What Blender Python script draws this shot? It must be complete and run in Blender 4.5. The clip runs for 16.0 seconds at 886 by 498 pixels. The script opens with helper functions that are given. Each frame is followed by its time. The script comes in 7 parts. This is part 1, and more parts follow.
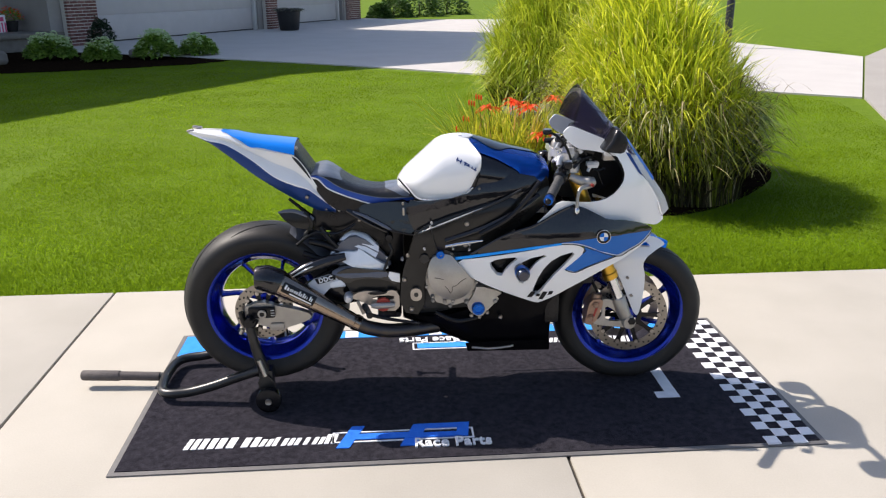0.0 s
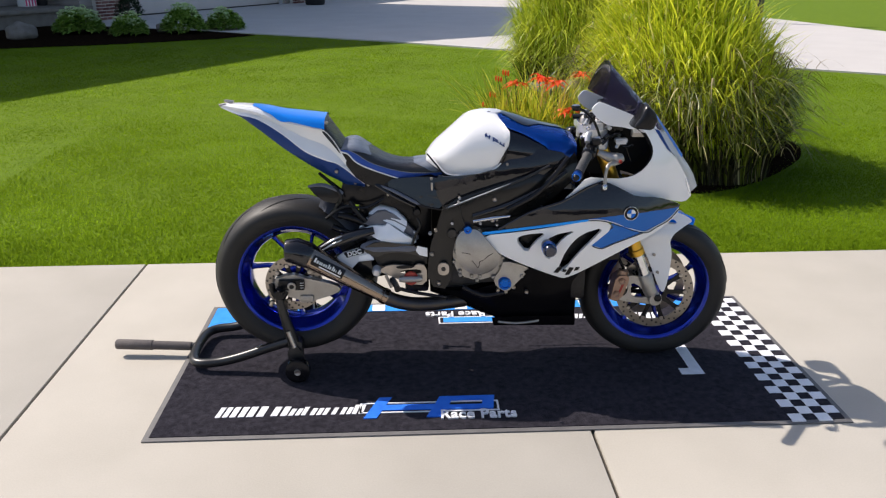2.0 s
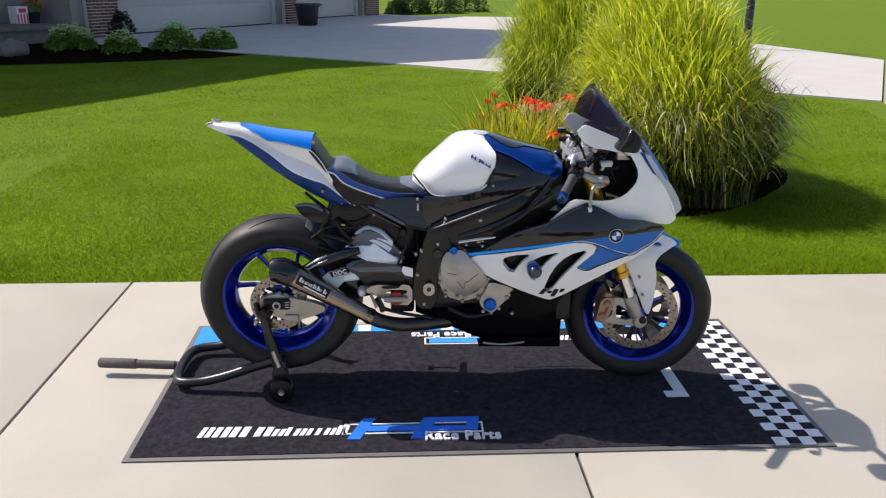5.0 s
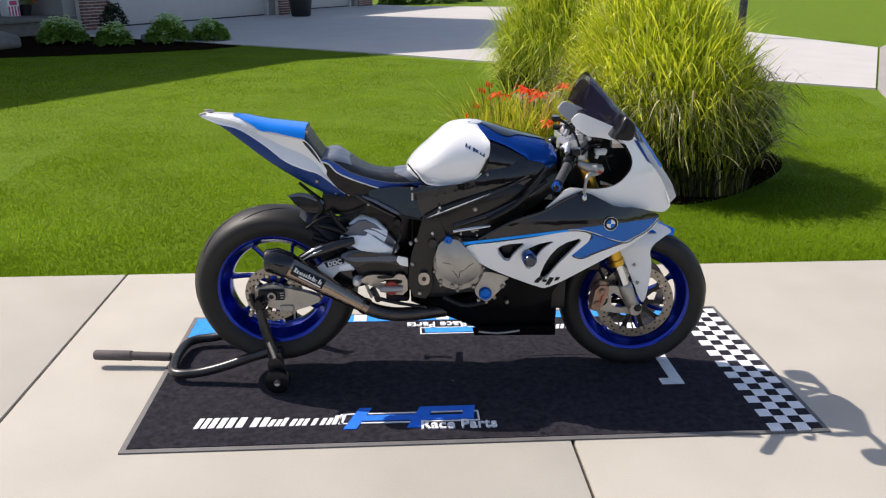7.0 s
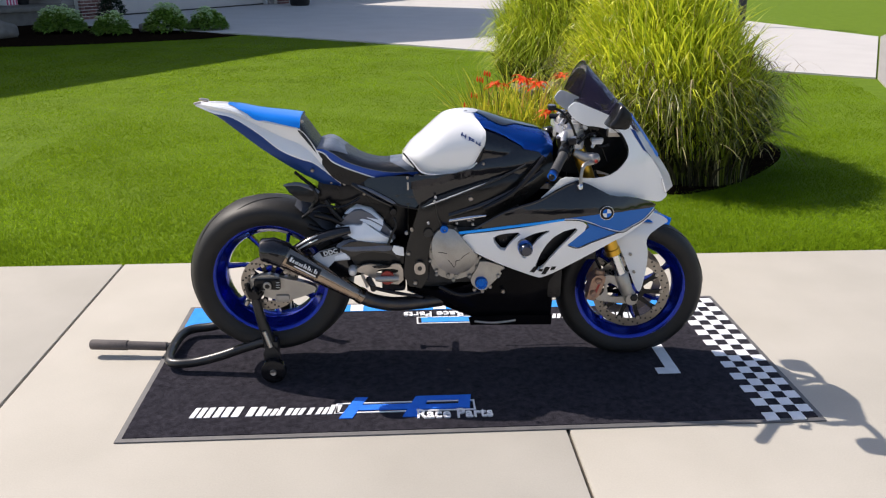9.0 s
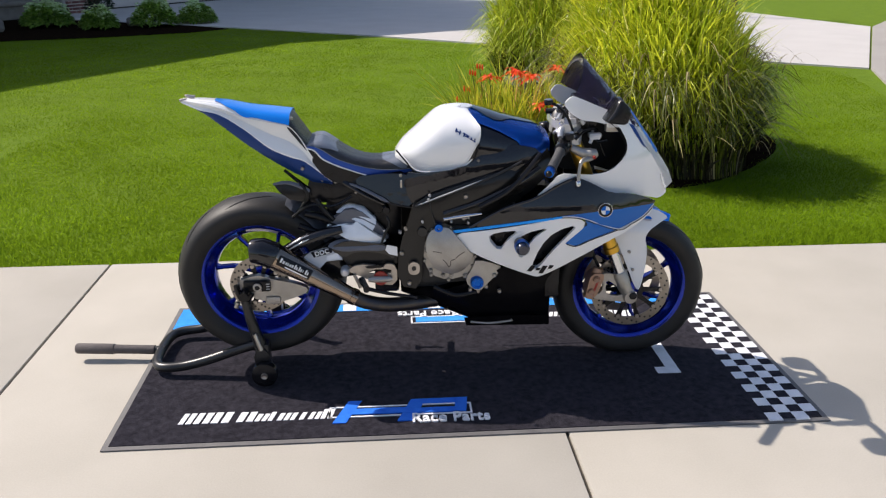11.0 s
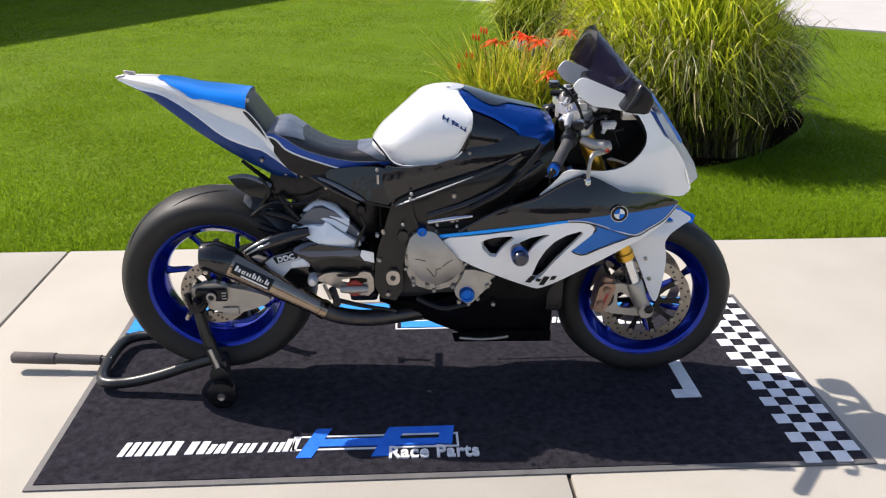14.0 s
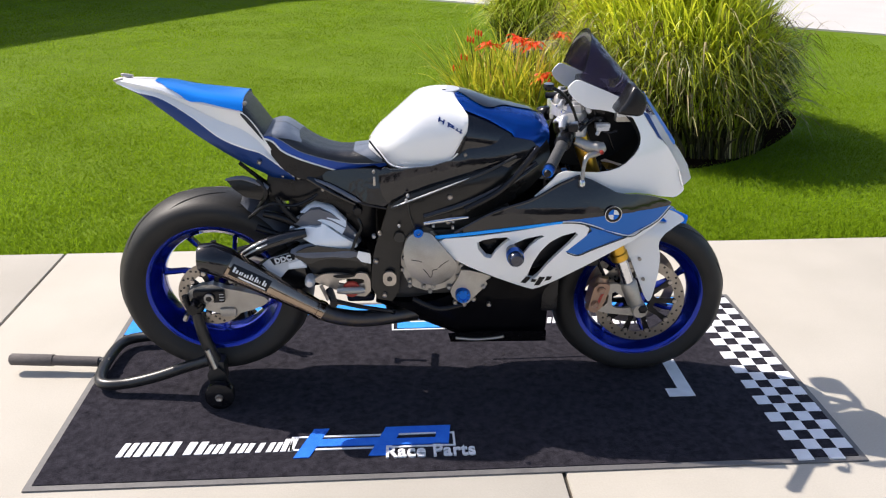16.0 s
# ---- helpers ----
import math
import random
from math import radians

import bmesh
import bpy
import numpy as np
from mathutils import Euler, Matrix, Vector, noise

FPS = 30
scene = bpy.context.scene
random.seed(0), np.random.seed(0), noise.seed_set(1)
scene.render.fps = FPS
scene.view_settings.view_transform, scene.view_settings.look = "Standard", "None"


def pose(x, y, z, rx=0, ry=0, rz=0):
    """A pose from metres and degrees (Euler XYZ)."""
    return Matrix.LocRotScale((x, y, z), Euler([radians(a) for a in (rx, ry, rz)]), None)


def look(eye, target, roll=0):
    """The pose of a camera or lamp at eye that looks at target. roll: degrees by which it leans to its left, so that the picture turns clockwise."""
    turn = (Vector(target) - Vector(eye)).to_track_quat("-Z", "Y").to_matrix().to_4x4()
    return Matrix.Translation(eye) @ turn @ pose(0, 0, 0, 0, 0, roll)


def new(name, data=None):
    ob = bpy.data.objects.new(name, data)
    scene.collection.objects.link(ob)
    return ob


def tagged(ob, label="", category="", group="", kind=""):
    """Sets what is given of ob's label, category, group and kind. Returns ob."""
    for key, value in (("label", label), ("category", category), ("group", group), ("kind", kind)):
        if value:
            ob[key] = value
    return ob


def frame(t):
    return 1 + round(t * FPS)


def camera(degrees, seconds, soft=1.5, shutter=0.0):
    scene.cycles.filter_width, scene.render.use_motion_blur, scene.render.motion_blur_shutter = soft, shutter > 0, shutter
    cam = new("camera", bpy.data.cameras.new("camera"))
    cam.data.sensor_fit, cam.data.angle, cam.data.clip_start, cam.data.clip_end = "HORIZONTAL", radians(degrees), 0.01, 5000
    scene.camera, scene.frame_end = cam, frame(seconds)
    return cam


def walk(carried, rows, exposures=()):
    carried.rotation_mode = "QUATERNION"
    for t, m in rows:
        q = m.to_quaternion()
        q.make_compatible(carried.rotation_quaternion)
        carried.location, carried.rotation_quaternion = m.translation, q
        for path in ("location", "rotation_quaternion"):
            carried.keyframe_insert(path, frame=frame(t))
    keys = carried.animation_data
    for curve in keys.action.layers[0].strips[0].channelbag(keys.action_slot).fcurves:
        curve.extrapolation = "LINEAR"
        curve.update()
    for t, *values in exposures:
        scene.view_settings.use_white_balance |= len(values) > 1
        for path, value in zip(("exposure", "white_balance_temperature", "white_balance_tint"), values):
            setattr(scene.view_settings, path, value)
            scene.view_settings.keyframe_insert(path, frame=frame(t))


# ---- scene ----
cam = camera(58.0, 16.0, soft=1.2)
PATH = [
    (0, (-0.276, -3.128, 1.585), (-0.141, -1.237, 0.948), -0.3),
    (0.5, (-0.275, -3.144, 1.592), (-0.122, -1.26, 0.937), -0.7),
    (1, (-0.274, -3.144, 1.591), (-0.149, -1.255, 0.944), -0.6),
    (1.5, (-0.288, -3.15, 1.59), (-0.203, -1.27, 0.912), -0.4),
    (2, (-0.294, -3.155, 1.588), (-0.218, -1.28, 0.896), -0.3),
    (2.5, (-0.287, -3.152, 1.593), (-0.196, -1.27, 0.922), -0.1),
    (3, (-0.281, -3.15, 1.592), (-0.203, -1.269, 0.918), -0.5),
    (3.5, (-0.282, -3.161, 1.59), (-0.195, -1.28, 0.915), -0.1),
    (4, (-0.277, -3.155, 1.592), (-0.185, -1.263, 0.949), 0.3),
    (4.2, (-0.273, -3.156, 1.59), (-0.171, -1.263, 0.952), 0.4),
    (6.3, (-0.282, -3.161, 1.589), (-0.191, -1.274, 0.933), 0.3),
    (6.5, (-0.28, -3.163, 1.586), (-0.187, -1.274, 0.935), 0.1),
    (7, (-0.273, -3.159, 1.583), (-0.162, -1.276, 0.918), 0.1),
    (7.5, (-0.266, -3.161, 1.584), (-0.148, -1.277, 0.924), -0.0),
    (8, (-0.266, -3.159, 1.582), (-0.154, -1.28, 0.908), -0.1),
    (8.5, (-0.26, -3.151, 1.582), (-0.159, -1.281, 0.881), -0.2),
    (9, (-0.258, -3.156, 1.579), (-0.147, -1.282, 0.891), 0.1),
    (9.5, (-0.255, -3.15, 1.581), (-0.135, -1.277, 0.891), -0.3),
    (9.7, (-0.251, -3.146, 1.58), (-0.134, -1.274, 0.885), -0.3),
    (11.8, (-0.293, -2.964, 1.574), (-0.123, -1.103, 0.859), 0.3),
    (12, (-0.307, -2.928, 1.583), (-0.101, -1.076, 0.857), 0.2),
    (12.5, (-0.32, -2.859, 1.573), (-0.092, -1.032, 0.792), 1.0),
    (13, (-0.262, -2.76, 1.569), (-0.118, -0.917, 0.803), -0.4),
    (13.5, (-0.178, -2.68, 1.565), (-0.069, -0.839, 0.792), 0.7),
    (14, (-0.154, -2.625, 1.561), (-0.049, -0.795, 0.761), 0.3),
    (14.5, (-0.156, -2.614, 1.56), (-0.048, -0.792, 0.741), 0.4),
    (15, (-0.162, -2.627, 1.565), (-0.049, -0.803, 0.753), 0.6),
    (15.5, (-0.158, -2.636, 1.566), (-0.043, -0.808, 0.763), 0.4),
    (16, (-0.159, -2.646, 1.567), (-0.041, -0.814, 0.771), 0.3),
]
walk(cam, [(t, look(eye, target, roll)) for t, eye, target, roll in PATH], exposures=[(0.0, 0.52, 6610, 14), (0.7, 0.32, 6610, 14), (6.0, 0.32, 6610, 14), (9.5, 0.36, 6610, 14), (12.5, 0.23, 6610, 14), (13.3, 0.33, 6610, 14), (14.0, 0.49, 6610, 14), (16.0, 0.59, 6610, 14)])

# ---- light ----
SUN_DIR = Vector((-0.820, 0.428, 1.0)).normalized()
world = bpy.data.worlds.new("sky")
scene.world = world
world.use_nodes = True
wn = world.node_tree.nodes
sky = wn.new("ShaderNodeTexSky")
sky.sky_type, sky.sun_disc = "NISHITA", False
sky.dust_density, sky.ozone_density = 1.5, 1.0
sky.sun_elevation = math.asin(SUN_DIR.z)
sky.sun_rotation = math.atan2(SUN_DIR.x, SUN_DIR.y)
wn["Background"].inputs[1].default_value = 0.130
world.node_tree.links.new(sky.outputs[0], wn["Background"].inputs[0])
sun = new("sun", bpy.data.lights.new("sun", "SUN"))
sun.data.energy, sun.data.angle, sun.data.color = 4.4, radians(0.5), (1.0, 0.94, 0.85)
sun.matrix_world = look(SUN_DIR * 30, (0, 0, 0))


# ---- materials ----
def material(name, base, rough=0.5, metal=0.0, other=None, scale=20.0, fine=0.0, bump=0.0, coat=0.0, contrast=0.5, detail=4.0, lobe=0.5, random_mix=0.0, stretch=(1, 1, 1)):
    """A surface with broad stains (other colour) and fine grain; bump in metres."""
    m = bpy.data.materials.new(name)
    m.use_nodes = True
    t = m.node_tree
    b = t.nodes["Principled BSDF"]
    b.inputs["Roughness"].default_value, b.inputs["Metallic"].default_value = rough, metal
    b.inputs["Coat Weight"].default_value, b.inputs["Coat Roughness"].default_value = coat, 0.04
    b.inputs["Specular IOR Level"].default_value = lobe
    b.inputs["Base Color"].default_value = (*base, 1)
    if other is None and not bump:
        return m
    co = t.nodes.new("ShaderNodeTexCoord")
    mp = t.nodes.new("ShaderNodeMapping")
    mp.inputs["Scale"].default_value = stretch
    t.links.new(co.outputs["Object"], mp.inputs[0])
    broad = t.nodes.new("ShaderNodeTexNoise")
    broad.inputs["Scale"].default_value, broad.inputs["Detail"].default_value = scale, detail
    t.links.new(mp.outputs[0], broad.inputs["Vector"])
    grain = t.nodes.new("ShaderNodeTexNoise")
    grain.inputs["Scale"].default_value, grain.inputs["Detail"].default_value = (fine or scale * 12), 3.0
    t.links.new(mp.outputs[0], grain.inputs["Vector"])
    if other is not None:
        add = t.nodes.new("ShaderNodeMath")
        add.operation = "MULTIPLY_ADD"
        t.links.new(grain.outputs[0], add.inputs[0])
        add.inputs[1].default_value = 0.5
        t.links.new(broad.outputs[0], add.inputs[2])
        fac = add.outputs[0]
        if random_mix:
            info = t.nodes.new("ShaderNodeObjectInfo")
            more = t.nodes.new("ShaderNodeMath")
            more.operation = "MULTIPLY_ADD"
            t.links.new(info.outputs["Random"], more.inputs[0])
            more.inputs[1].default_value = random_mix
            t.links.new(fac, more.inputs[2])
            fac = more.outputs[0]
        ramp = t.nodes.new("ShaderNodeMapRange")
        ramp.inputs[1].default_value, ramp.inputs[2].default_value = 0.75 - contrast * 0.5 + random_mix / 2, 0.75 + contrast * 0.5 + random_mix / 2
        t.links.new(fac, ramp.inputs[0])
        mix = t.nodes.new("ShaderNodeMix")
        mix.data_type = "RGBA"
        mix.inputs[6].default_value, mix.inputs[7].default_value = (*base, 1), (*other, 1)
        t.links.new(ramp.outputs[0], mix.inputs[0])
        t.links.new(mix.outputs[2], b.inputs["Base Color"])
    if bump:
        bp = t.nodes.new("ShaderNodeBump")
        bp.inputs["Distance"].default_value = bump
        t.links.new(grain.outputs[0], bp.inputs["Height"])
        t.links.new(bp.outputs[0], b.inputs["Normal"])
    return m


def leafy(name, a, b, rough=0.5, shine_through=0.35, tip=None, gloss=0.35, patch=0.0, upward=0.0):
    """Leaf and blade material, varied from blade to blade, with light coming through."""
    m = bpy.data.materials.new(name)
    m.use_nodes = True
    t = m.node_tree
    p = t.nodes["Principled BSDF"]
    p.inputs["Roughness"].default_value, p.inputs["Specular IOR Level"].default_value = rough, gloss
    g = t.nodes.new("ShaderNodeNewGeometry")
    ramp = t.nodes.new("ShaderNodeValToRGB")
    ramp.color_ramp.elements[0].color, ramp.color_ramp.elements[1].color = (*a, 1), (*b, 1)
    if tip:
        e = ramp.color_ramp.elements.new(0.93)
        e.color = (*b, 1)
        ramp.color_ramp.elements[-1].color = (*tip, 1)
    t.links.new(g.outputs["Random Per Island"], ramp.inputs[0])
    colour = ramp.outputs[0]
    if patch:
        co = t.nodes.new("ShaderNodeTexCoord")
        nz = t.nodes.new("ShaderNodeTexNoise")
        nz.inputs["Scale"].default_value, nz.inputs["Detail"].default_value = 0.9, 3.0
        t.links.new(co.outputs["Object"], nz.inputs["Vector"])
        rg = t.nodes.new("ShaderNodeMapRange")
        rg.inputs[1].default_value, rg.inputs[2].default_value, rg.inputs[3].default_value, rg.inputs[4].default_value = 0.35, 0.65, 1 - patch, 1 + patch
        t.links.new(nz.outputs[0], rg.inputs[0])
        mu = t.nodes.new("ShaderNodeVectorMath")
        mu.operation = "SCALE"
        t.links.new(ramp.outputs[0], mu.inputs[0])
        t.links.new(rg.outputs[0], mu.inputs["Scale"])
        colour = mu.outputs[0]
    t.links.new(colour, p.inputs["Base Color"])
    tr = t.nodes.new("ShaderNodeBsdfTranslucent")
    t.links.new(colour, tr.inputs[0])
    if upward:
        nm = t.nodes.new("ShaderNodeMix")
        nm.data_type = "VECTOR"
        nm.inputs[0].default_value = upward
        nm.inputs[5].default_value = (0, 0, 1)
        t.links.new(g.outputs["Normal"], nm.inputs[4])
        nn = t.nodes.new("ShaderNodeVectorMath")
        nn.operation = "NORMALIZE"
        t.links.new(nm.outputs[1], nn.inputs[0])
        t.links.new(nn.outputs[0], p.inputs["Normal"])
    mix = t.nodes.new("ShaderNodeMixShader")
    mix.inputs[0].default_value = shine_through
    t.links.new(p.outputs[0], mix.inputs[1])
    t.links.new(tr.outputs[0], mix.inputs[2])
    t.links.new(mix.outputs[0], t.nodes["Material Output"].inputs[0])
    return m


M_WHITE = material("white_paint", (0.83, 0.83, 0.83), 0.22, coat=0.8)
M_BLUE = material("blue_paint", (0.0, 0.29, 0.95), 0.28, 0.6, coat=0.15)
M_BLUE_DARK = material("dark_blue_paint", (0.0, 0.030, 0.17), 0.30, 0.6, coat=0.1)
M_STEELBLUE = material("steel_blue_paint", (0.008, 0.12, 0.46), 0.32, 0.5, coat=0.15)
M_RIM = material("blue_anodised_rim", (0.004, 0.024, 0.32), 0.18, 0.80, coat=0.4)
M_ANOD = material("blue_anodised_metal", (0.01, 0.12, 0.55), 0.3, 0.9)
M_TYRE = material("tyre_rubber", (0.010, 0.0098, 0.0096), 0.5, other=(0.030, 0.0285, 0.027), scale=6, fine=300, bump=0.0006, contrast=0.9, lobe=0.3)
M_CARBON = material("gloss_carbon", (0.006, 0.006, 0.0075), 0.07, other=(0.011, 0.011, 0.013), scale=260, fine=11, bump=0.0026, contrast=0.2, lobe=0.60)
M_BLACK = material("black_plastic", (0.006, 0.006, 0.007), 0.20, other=(0.012, 0.012, 0.014), scale=30, bump=0.0003, lobe=0.26)
M_FRAME = material("black_anodised_frame", (0.010, 0.0095, 0.009), 0.20, 0.0, other=(0.016, 0.015, 0.014), scale=14, fine=13, bump=0.0028, lobe=0.34)
M_SEAT = material("seat_vinyl", (0.007, 0.007, 0.009), 0.36, other=(0.018, 0.018, 0.021), scale=16, fine=420, bump=0.0012, contrast=0.8)
M_GREYPATCH = material("grey_grip_patch", (0.10, 0.12, 0.16), 0.4, other=(0.16, 0.18, 0.22), scale=30, bump=0.0005)
M_ALU = material("cast_aluminium", (0.46, 0.44, 0.41), 0.42, 0.7, other=(0.34, 0.32, 0.29), scale=18, fine=350, bump=0.0006)
M_POLISH = material("polished_aluminium", (0.72, 0.74, 0.78), 0.16, 1.0, other=(0.5, 0.52, 0.56), scale=5)
M_STEEL = material("brushed_steel", (0.50, 0.46, 0.42), 0.35, 0.9, other=(0.36, 0.33, 0.30), scale=30)
M_DISC = material("brake_disc_steel", (0.36, 0.33, 0.29), 0.32, 0.85, other=(0.26, 0.23, 0.20), scale=40)
M_TITAN = material("brushed_titanium", (0.36, 0.31, 0.26), 0.16, 1.0, other=(0.25, 0.17, 0.11), scale=4, stretch=(1, 1, 1), contrast=0.8)
M_COPPER = material("copper_brown_caliper", (0.40, 0.25, 0.17), 0.38, 0.4, other=(0.29, 0.18, 0.13), scale=30, bump=0.0004)
M_GOLD = material("gold_anodised", (0.62, 0.36, 0.05), 0.28, 0.9)
M_RED = material("red_paint", (0.35, 0.03, 0.02), 0.4)
# near-white base carries the sky reflections of the polished brace
M_BRACE = material("sky_white_brace", (0.88, 0.89, 0.90), 0.22, 0.10, other=(0.80, 0.82, 0.84), scale=9, coat=0.6)
M_TRIMBLUE = material("navy_seat_trim", (0.003, 0.065, 0.38), 0.35, 0.2, other=(0.003, 0.050, 0.30), scale=20)
M_WHITEMARK = material("white_marking", (0.75, 0.75, 0.75), 0.5)
M_STANDTUBE = material("black_powder_coat", (0.010, 0.010, 0.011), 0.34, 0.0, other=(0.02, 0.02, 0.02), scale=20)
M_GRIPFOAM = material("worn_foam_grip", (0.11, 0.095, 0.09), 0.8, other=(0.07, 0.06, 0.06), scale=25, fine=300, bump=0.002)
M_MAT = material("black_carpet", (0.0028, 0.0027, 0.0040), 0.95, other=(0.044, 0.041, 0.051), scale=45, fine=230, bump=0.0026, contrast=0.8, lobe=0.01, detail=8)
mb = M_MAT.node_tree.nodes["Principled BSDF"]
mb.inputs["Sheen Weight"].default_value, mb.inputs["Sheen Roughness"].default_value = 0.06, 0.5
mb.inputs["Sheen Tint"].default_value = (0.85, 0.82, 0.95, 1)
M_MATEDGE = material("grey_rubber_edge", (0.10, 0.095, 0.095), 0.7, other=(0.15, 0.145, 0.14), scale=12, bump=0.001)
M_MATWHITE = material("white_carpet", (0.86, 0.86, 0.88), 0.95, other=(0.76, 0.76, 0.78), scale=30, fine=260, bump=0.003, lobe=0.2)
M_MATBLUE = material("blue_carpet", (0.020, 0.15, 0.74), 0.95, other=(0.03, 0.21, 0.82), scale=30, fine=260, bump=0.003, lobe=0.2)
M_MATLIGHT = material("light_blue_carpet", (0.03, 0.27, 0.80), 0.95, other=(0.05, 0.33, 0.85), scale=30, fine=260, bump=0.003, lobe=0.2)
M_CONCRETE = material("broom_finished_concrete", (0.382, 0.354, 0.302), 0.85, other=(0.470, 0.438, 0.380), scale=2.2, fine=160, bump=0.0007, contrast=0.7, random_mix=0.03, lobe=0.3)
M_DRIVE = material("pale_concrete", (0.46, 0.436, 0.412), 0.85, other=(0.54, 0.515, 0.485), scale=1.2, fine=120, bump=0.001, contrast=0.8, lobe=0.3)
M_WALK = material("pale_sunlit_concrete", (0.305, 0.285, 0.256), 0.85, other=(0.365, 0.340, 0.308), scale=1.5, fine=120, bump=0.001, contrast=0.8, lobe=0.3)
M_JOINT = material("joint_dirt", (0.07, 0.06, 0.045), 0.95, other=(0.12, 0.10, 0.08), scale=20)
M_LAWN = material("lawn_soil_and_thatch", (0.080, 0.140, 0.006), 0.9, other=(0.136, 0.208, 0.014), scale=5, fine=45, bump=0.008, contrast=0.7, lobe=0.1)
M_MULCH = material("dark_mulch", (0.007, 0.005, 0.003), 0.95, other=(0.022, 0.014, 0.009), scale=14, fine=70, bump=0.02, lobe=0.0)
M_BRICK = material("red_brick", (0.13, 0.046, 0.040), 0.85, other=(0.22, 0.10, 0.085), scale=9, fine=80, bump=0.003, random_mix=0.8)
M_MORTAR = material("mortar", (0.62, 0.58, 0.52), 0.9, other=(0.50, 0.46, 0.41), scale=12, bump=0.002)
M_SIDING = material("beige_siding", (0.33, 0.30, 0.28), 0.6, other=(0.29, 0.265, 0.245), scale=3)
M_DOOR = material("cream_garage_door", (0.52, 0.48, 0.465), 0.5, other=(0.47, 0.435, 0.42), scale=3)
M_TRIM = material("white_trim", (0.60, 0.58, 0.56), 0.5, other=(0.54, 0.52, 0.50), scale=5)
M_ROOF = material("asphalt_shingle", (0.06, 0.055, 0.05), 0.9, other=(0.10, 0.09, 0.085), scale=4, fine=60, bump=0.004)
M_STONE = material("weathered_stone", (0.20, 0.18, 0.155), 0.85, other=(0.13, 0.115, 0.095), scale=6, fine=60, bump=0.006)
M_POT = material("dark_planter", (0.006, 0.006, 0.007), 0.5, other=(0.014, 0.014, 0.016), scale=10)
M_POST = material("black_painted_post", (0.012, 0.012, 0.012), 0.4)
M_BLADE = leafy("lawn_blade", (0.154, 0.264, 0.008), (0.198, 0.312, 0.012), 0.7, 0.45, gloss=0.02, patch=0.18, upward=0.85)
M_REED = leafy("ornamental_grass_blade", (0.24, 0.34, 0.014), (0.86, 0.87, 0.065), 0.38, 0.42, tip=(0.85, 0.78, 0.35), gloss=0.5)
# stem green darkened for the shade low in the clump
M_REEDSHADE = leafy("shaded_grass_stem", (0.022, 0.034, 0.005), (0.20, 0.225, 0.028), 0.45, 0.14, tip=(0.56, 0.47, 0.23), gloss=0.35)
M_REEDFAR = leafy("fine_green_grass_blade", (0.20, 0.30, 0.012), (0.70, 0.74, 0.07), 0.42, 0.35, gloss=0.4)
M_DRYREED = leafy("dry_grass_stalk", (0.10, 0.07, 0.03), (0.42, 0.34, 0.18), 0.6, 0.15)
# near-black brown: the shade of the clump's heart is in this colour
M_THATCHSHADE = leafy("shaded_brown_thatch", (0.012, 0.012, 0.005), (0.055, 0.045, 0.018), 0.8, 0.03)
M_LILYLEAF = leafy("daylily_leaf", (0.17, 0.26, 0.012), (0.80, 0.72, 0.07), 0.45, 0.35, tip=(0.50, 0.28, 0.12))
M_LILY = leafy("daylily_petal", (0.80, 0.05, 0.012), (0.95, 0.17, 0.03), 0.5, 0.3)
M_BUSH = leafy("hydrangea_leaf", (0.11, 0.23, 0.026), (0.31, 0.47, 0.085), 0.5, 0.3)
M_FARBUSH = leafy("dark_shrub_leaf", (0.035, 0.085, 0.018), (0.10, 0.19, 0.04), 0.55, 0.25)
M_BLOOM = leafy("pale_green_bloom", (0.42, 0.58, 0.26), (0.64, 0.74, 0.44), 0.7, 0.2)
M_STEM = material("stem", (0.10, 0.12, 0.03), 0.7)
M_WOODSTEM = material("brown_stem", (0.06, 0.045, 0.03), 0.8)
M_PINK = material("pink_print", (0.62, 0.05, 0.16), 0.5)

g = bpy.data.materials.new("smoked_screen")
g.use_nodes = True
gb = g.node_tree.nodes["Principled BSDF"]
gb.inputs["Base Color"].default_value = (0.16, 0.13, 0.21, 1)
gb.inputs["Roughness"].default_value, gb.inputs["Transmission Weight"].default_value, gb.inputs["IOR"].default_value = 0.03, 0.72, 1.15
M_SCREEN = g
g = bpy.data.materials.new("headlamp_glass")
g.use_nodes = True
gb = g.node_tree.nodes["Principled BSDF"]
gb.inputs["Base Color"].default_value = (0.8, 0.85, 0.9, 1)
gb.inputs["Roughness"].default_value, gb.inputs["Metallic"].default_value = 0.08, 0.7
M_LAMP = g


# ---- mesh helpers ----
def thing(name, label, category, at=(0, 0, 0), rz=0.0, group="", kind=""):
    e = new(name)
    e.matrix_world = pose(*at, 0, 0, rz)
    return tagged(e, label, category, group, kind)


def part(name, bm, mat, parent=None, label="", smooth=40, kind=""):
    if isinstance(bm, list):
        return [part(name, b, mat, parent, label, smooth, kind) for b in bm][0]
    me = bpy.data.meshes.new(name)
    bmesh.ops.recalc_face_normals(bm, faces=bm.faces)
    for f in bm.faces:
        f.smooth = smooth > 0
    bm.to_mesh(me)
    bm.free()
    if smooth:
        me.set_sharp_from_angle(angle=radians(smooth))
    me.materials.append(mat)
    ob = new(name, me)
    ob.parent = parent
    return tagged(ob, label, kind=kind)


def join(*bms):
    out = bmesh.new()
    for b in bms:
        me = bpy.data.meshes.new("tmp")
        b.to_mesh(me)
        b.free()
        out.from_mesh(me)
        bpy.data.meshes.remove(me)
    return out


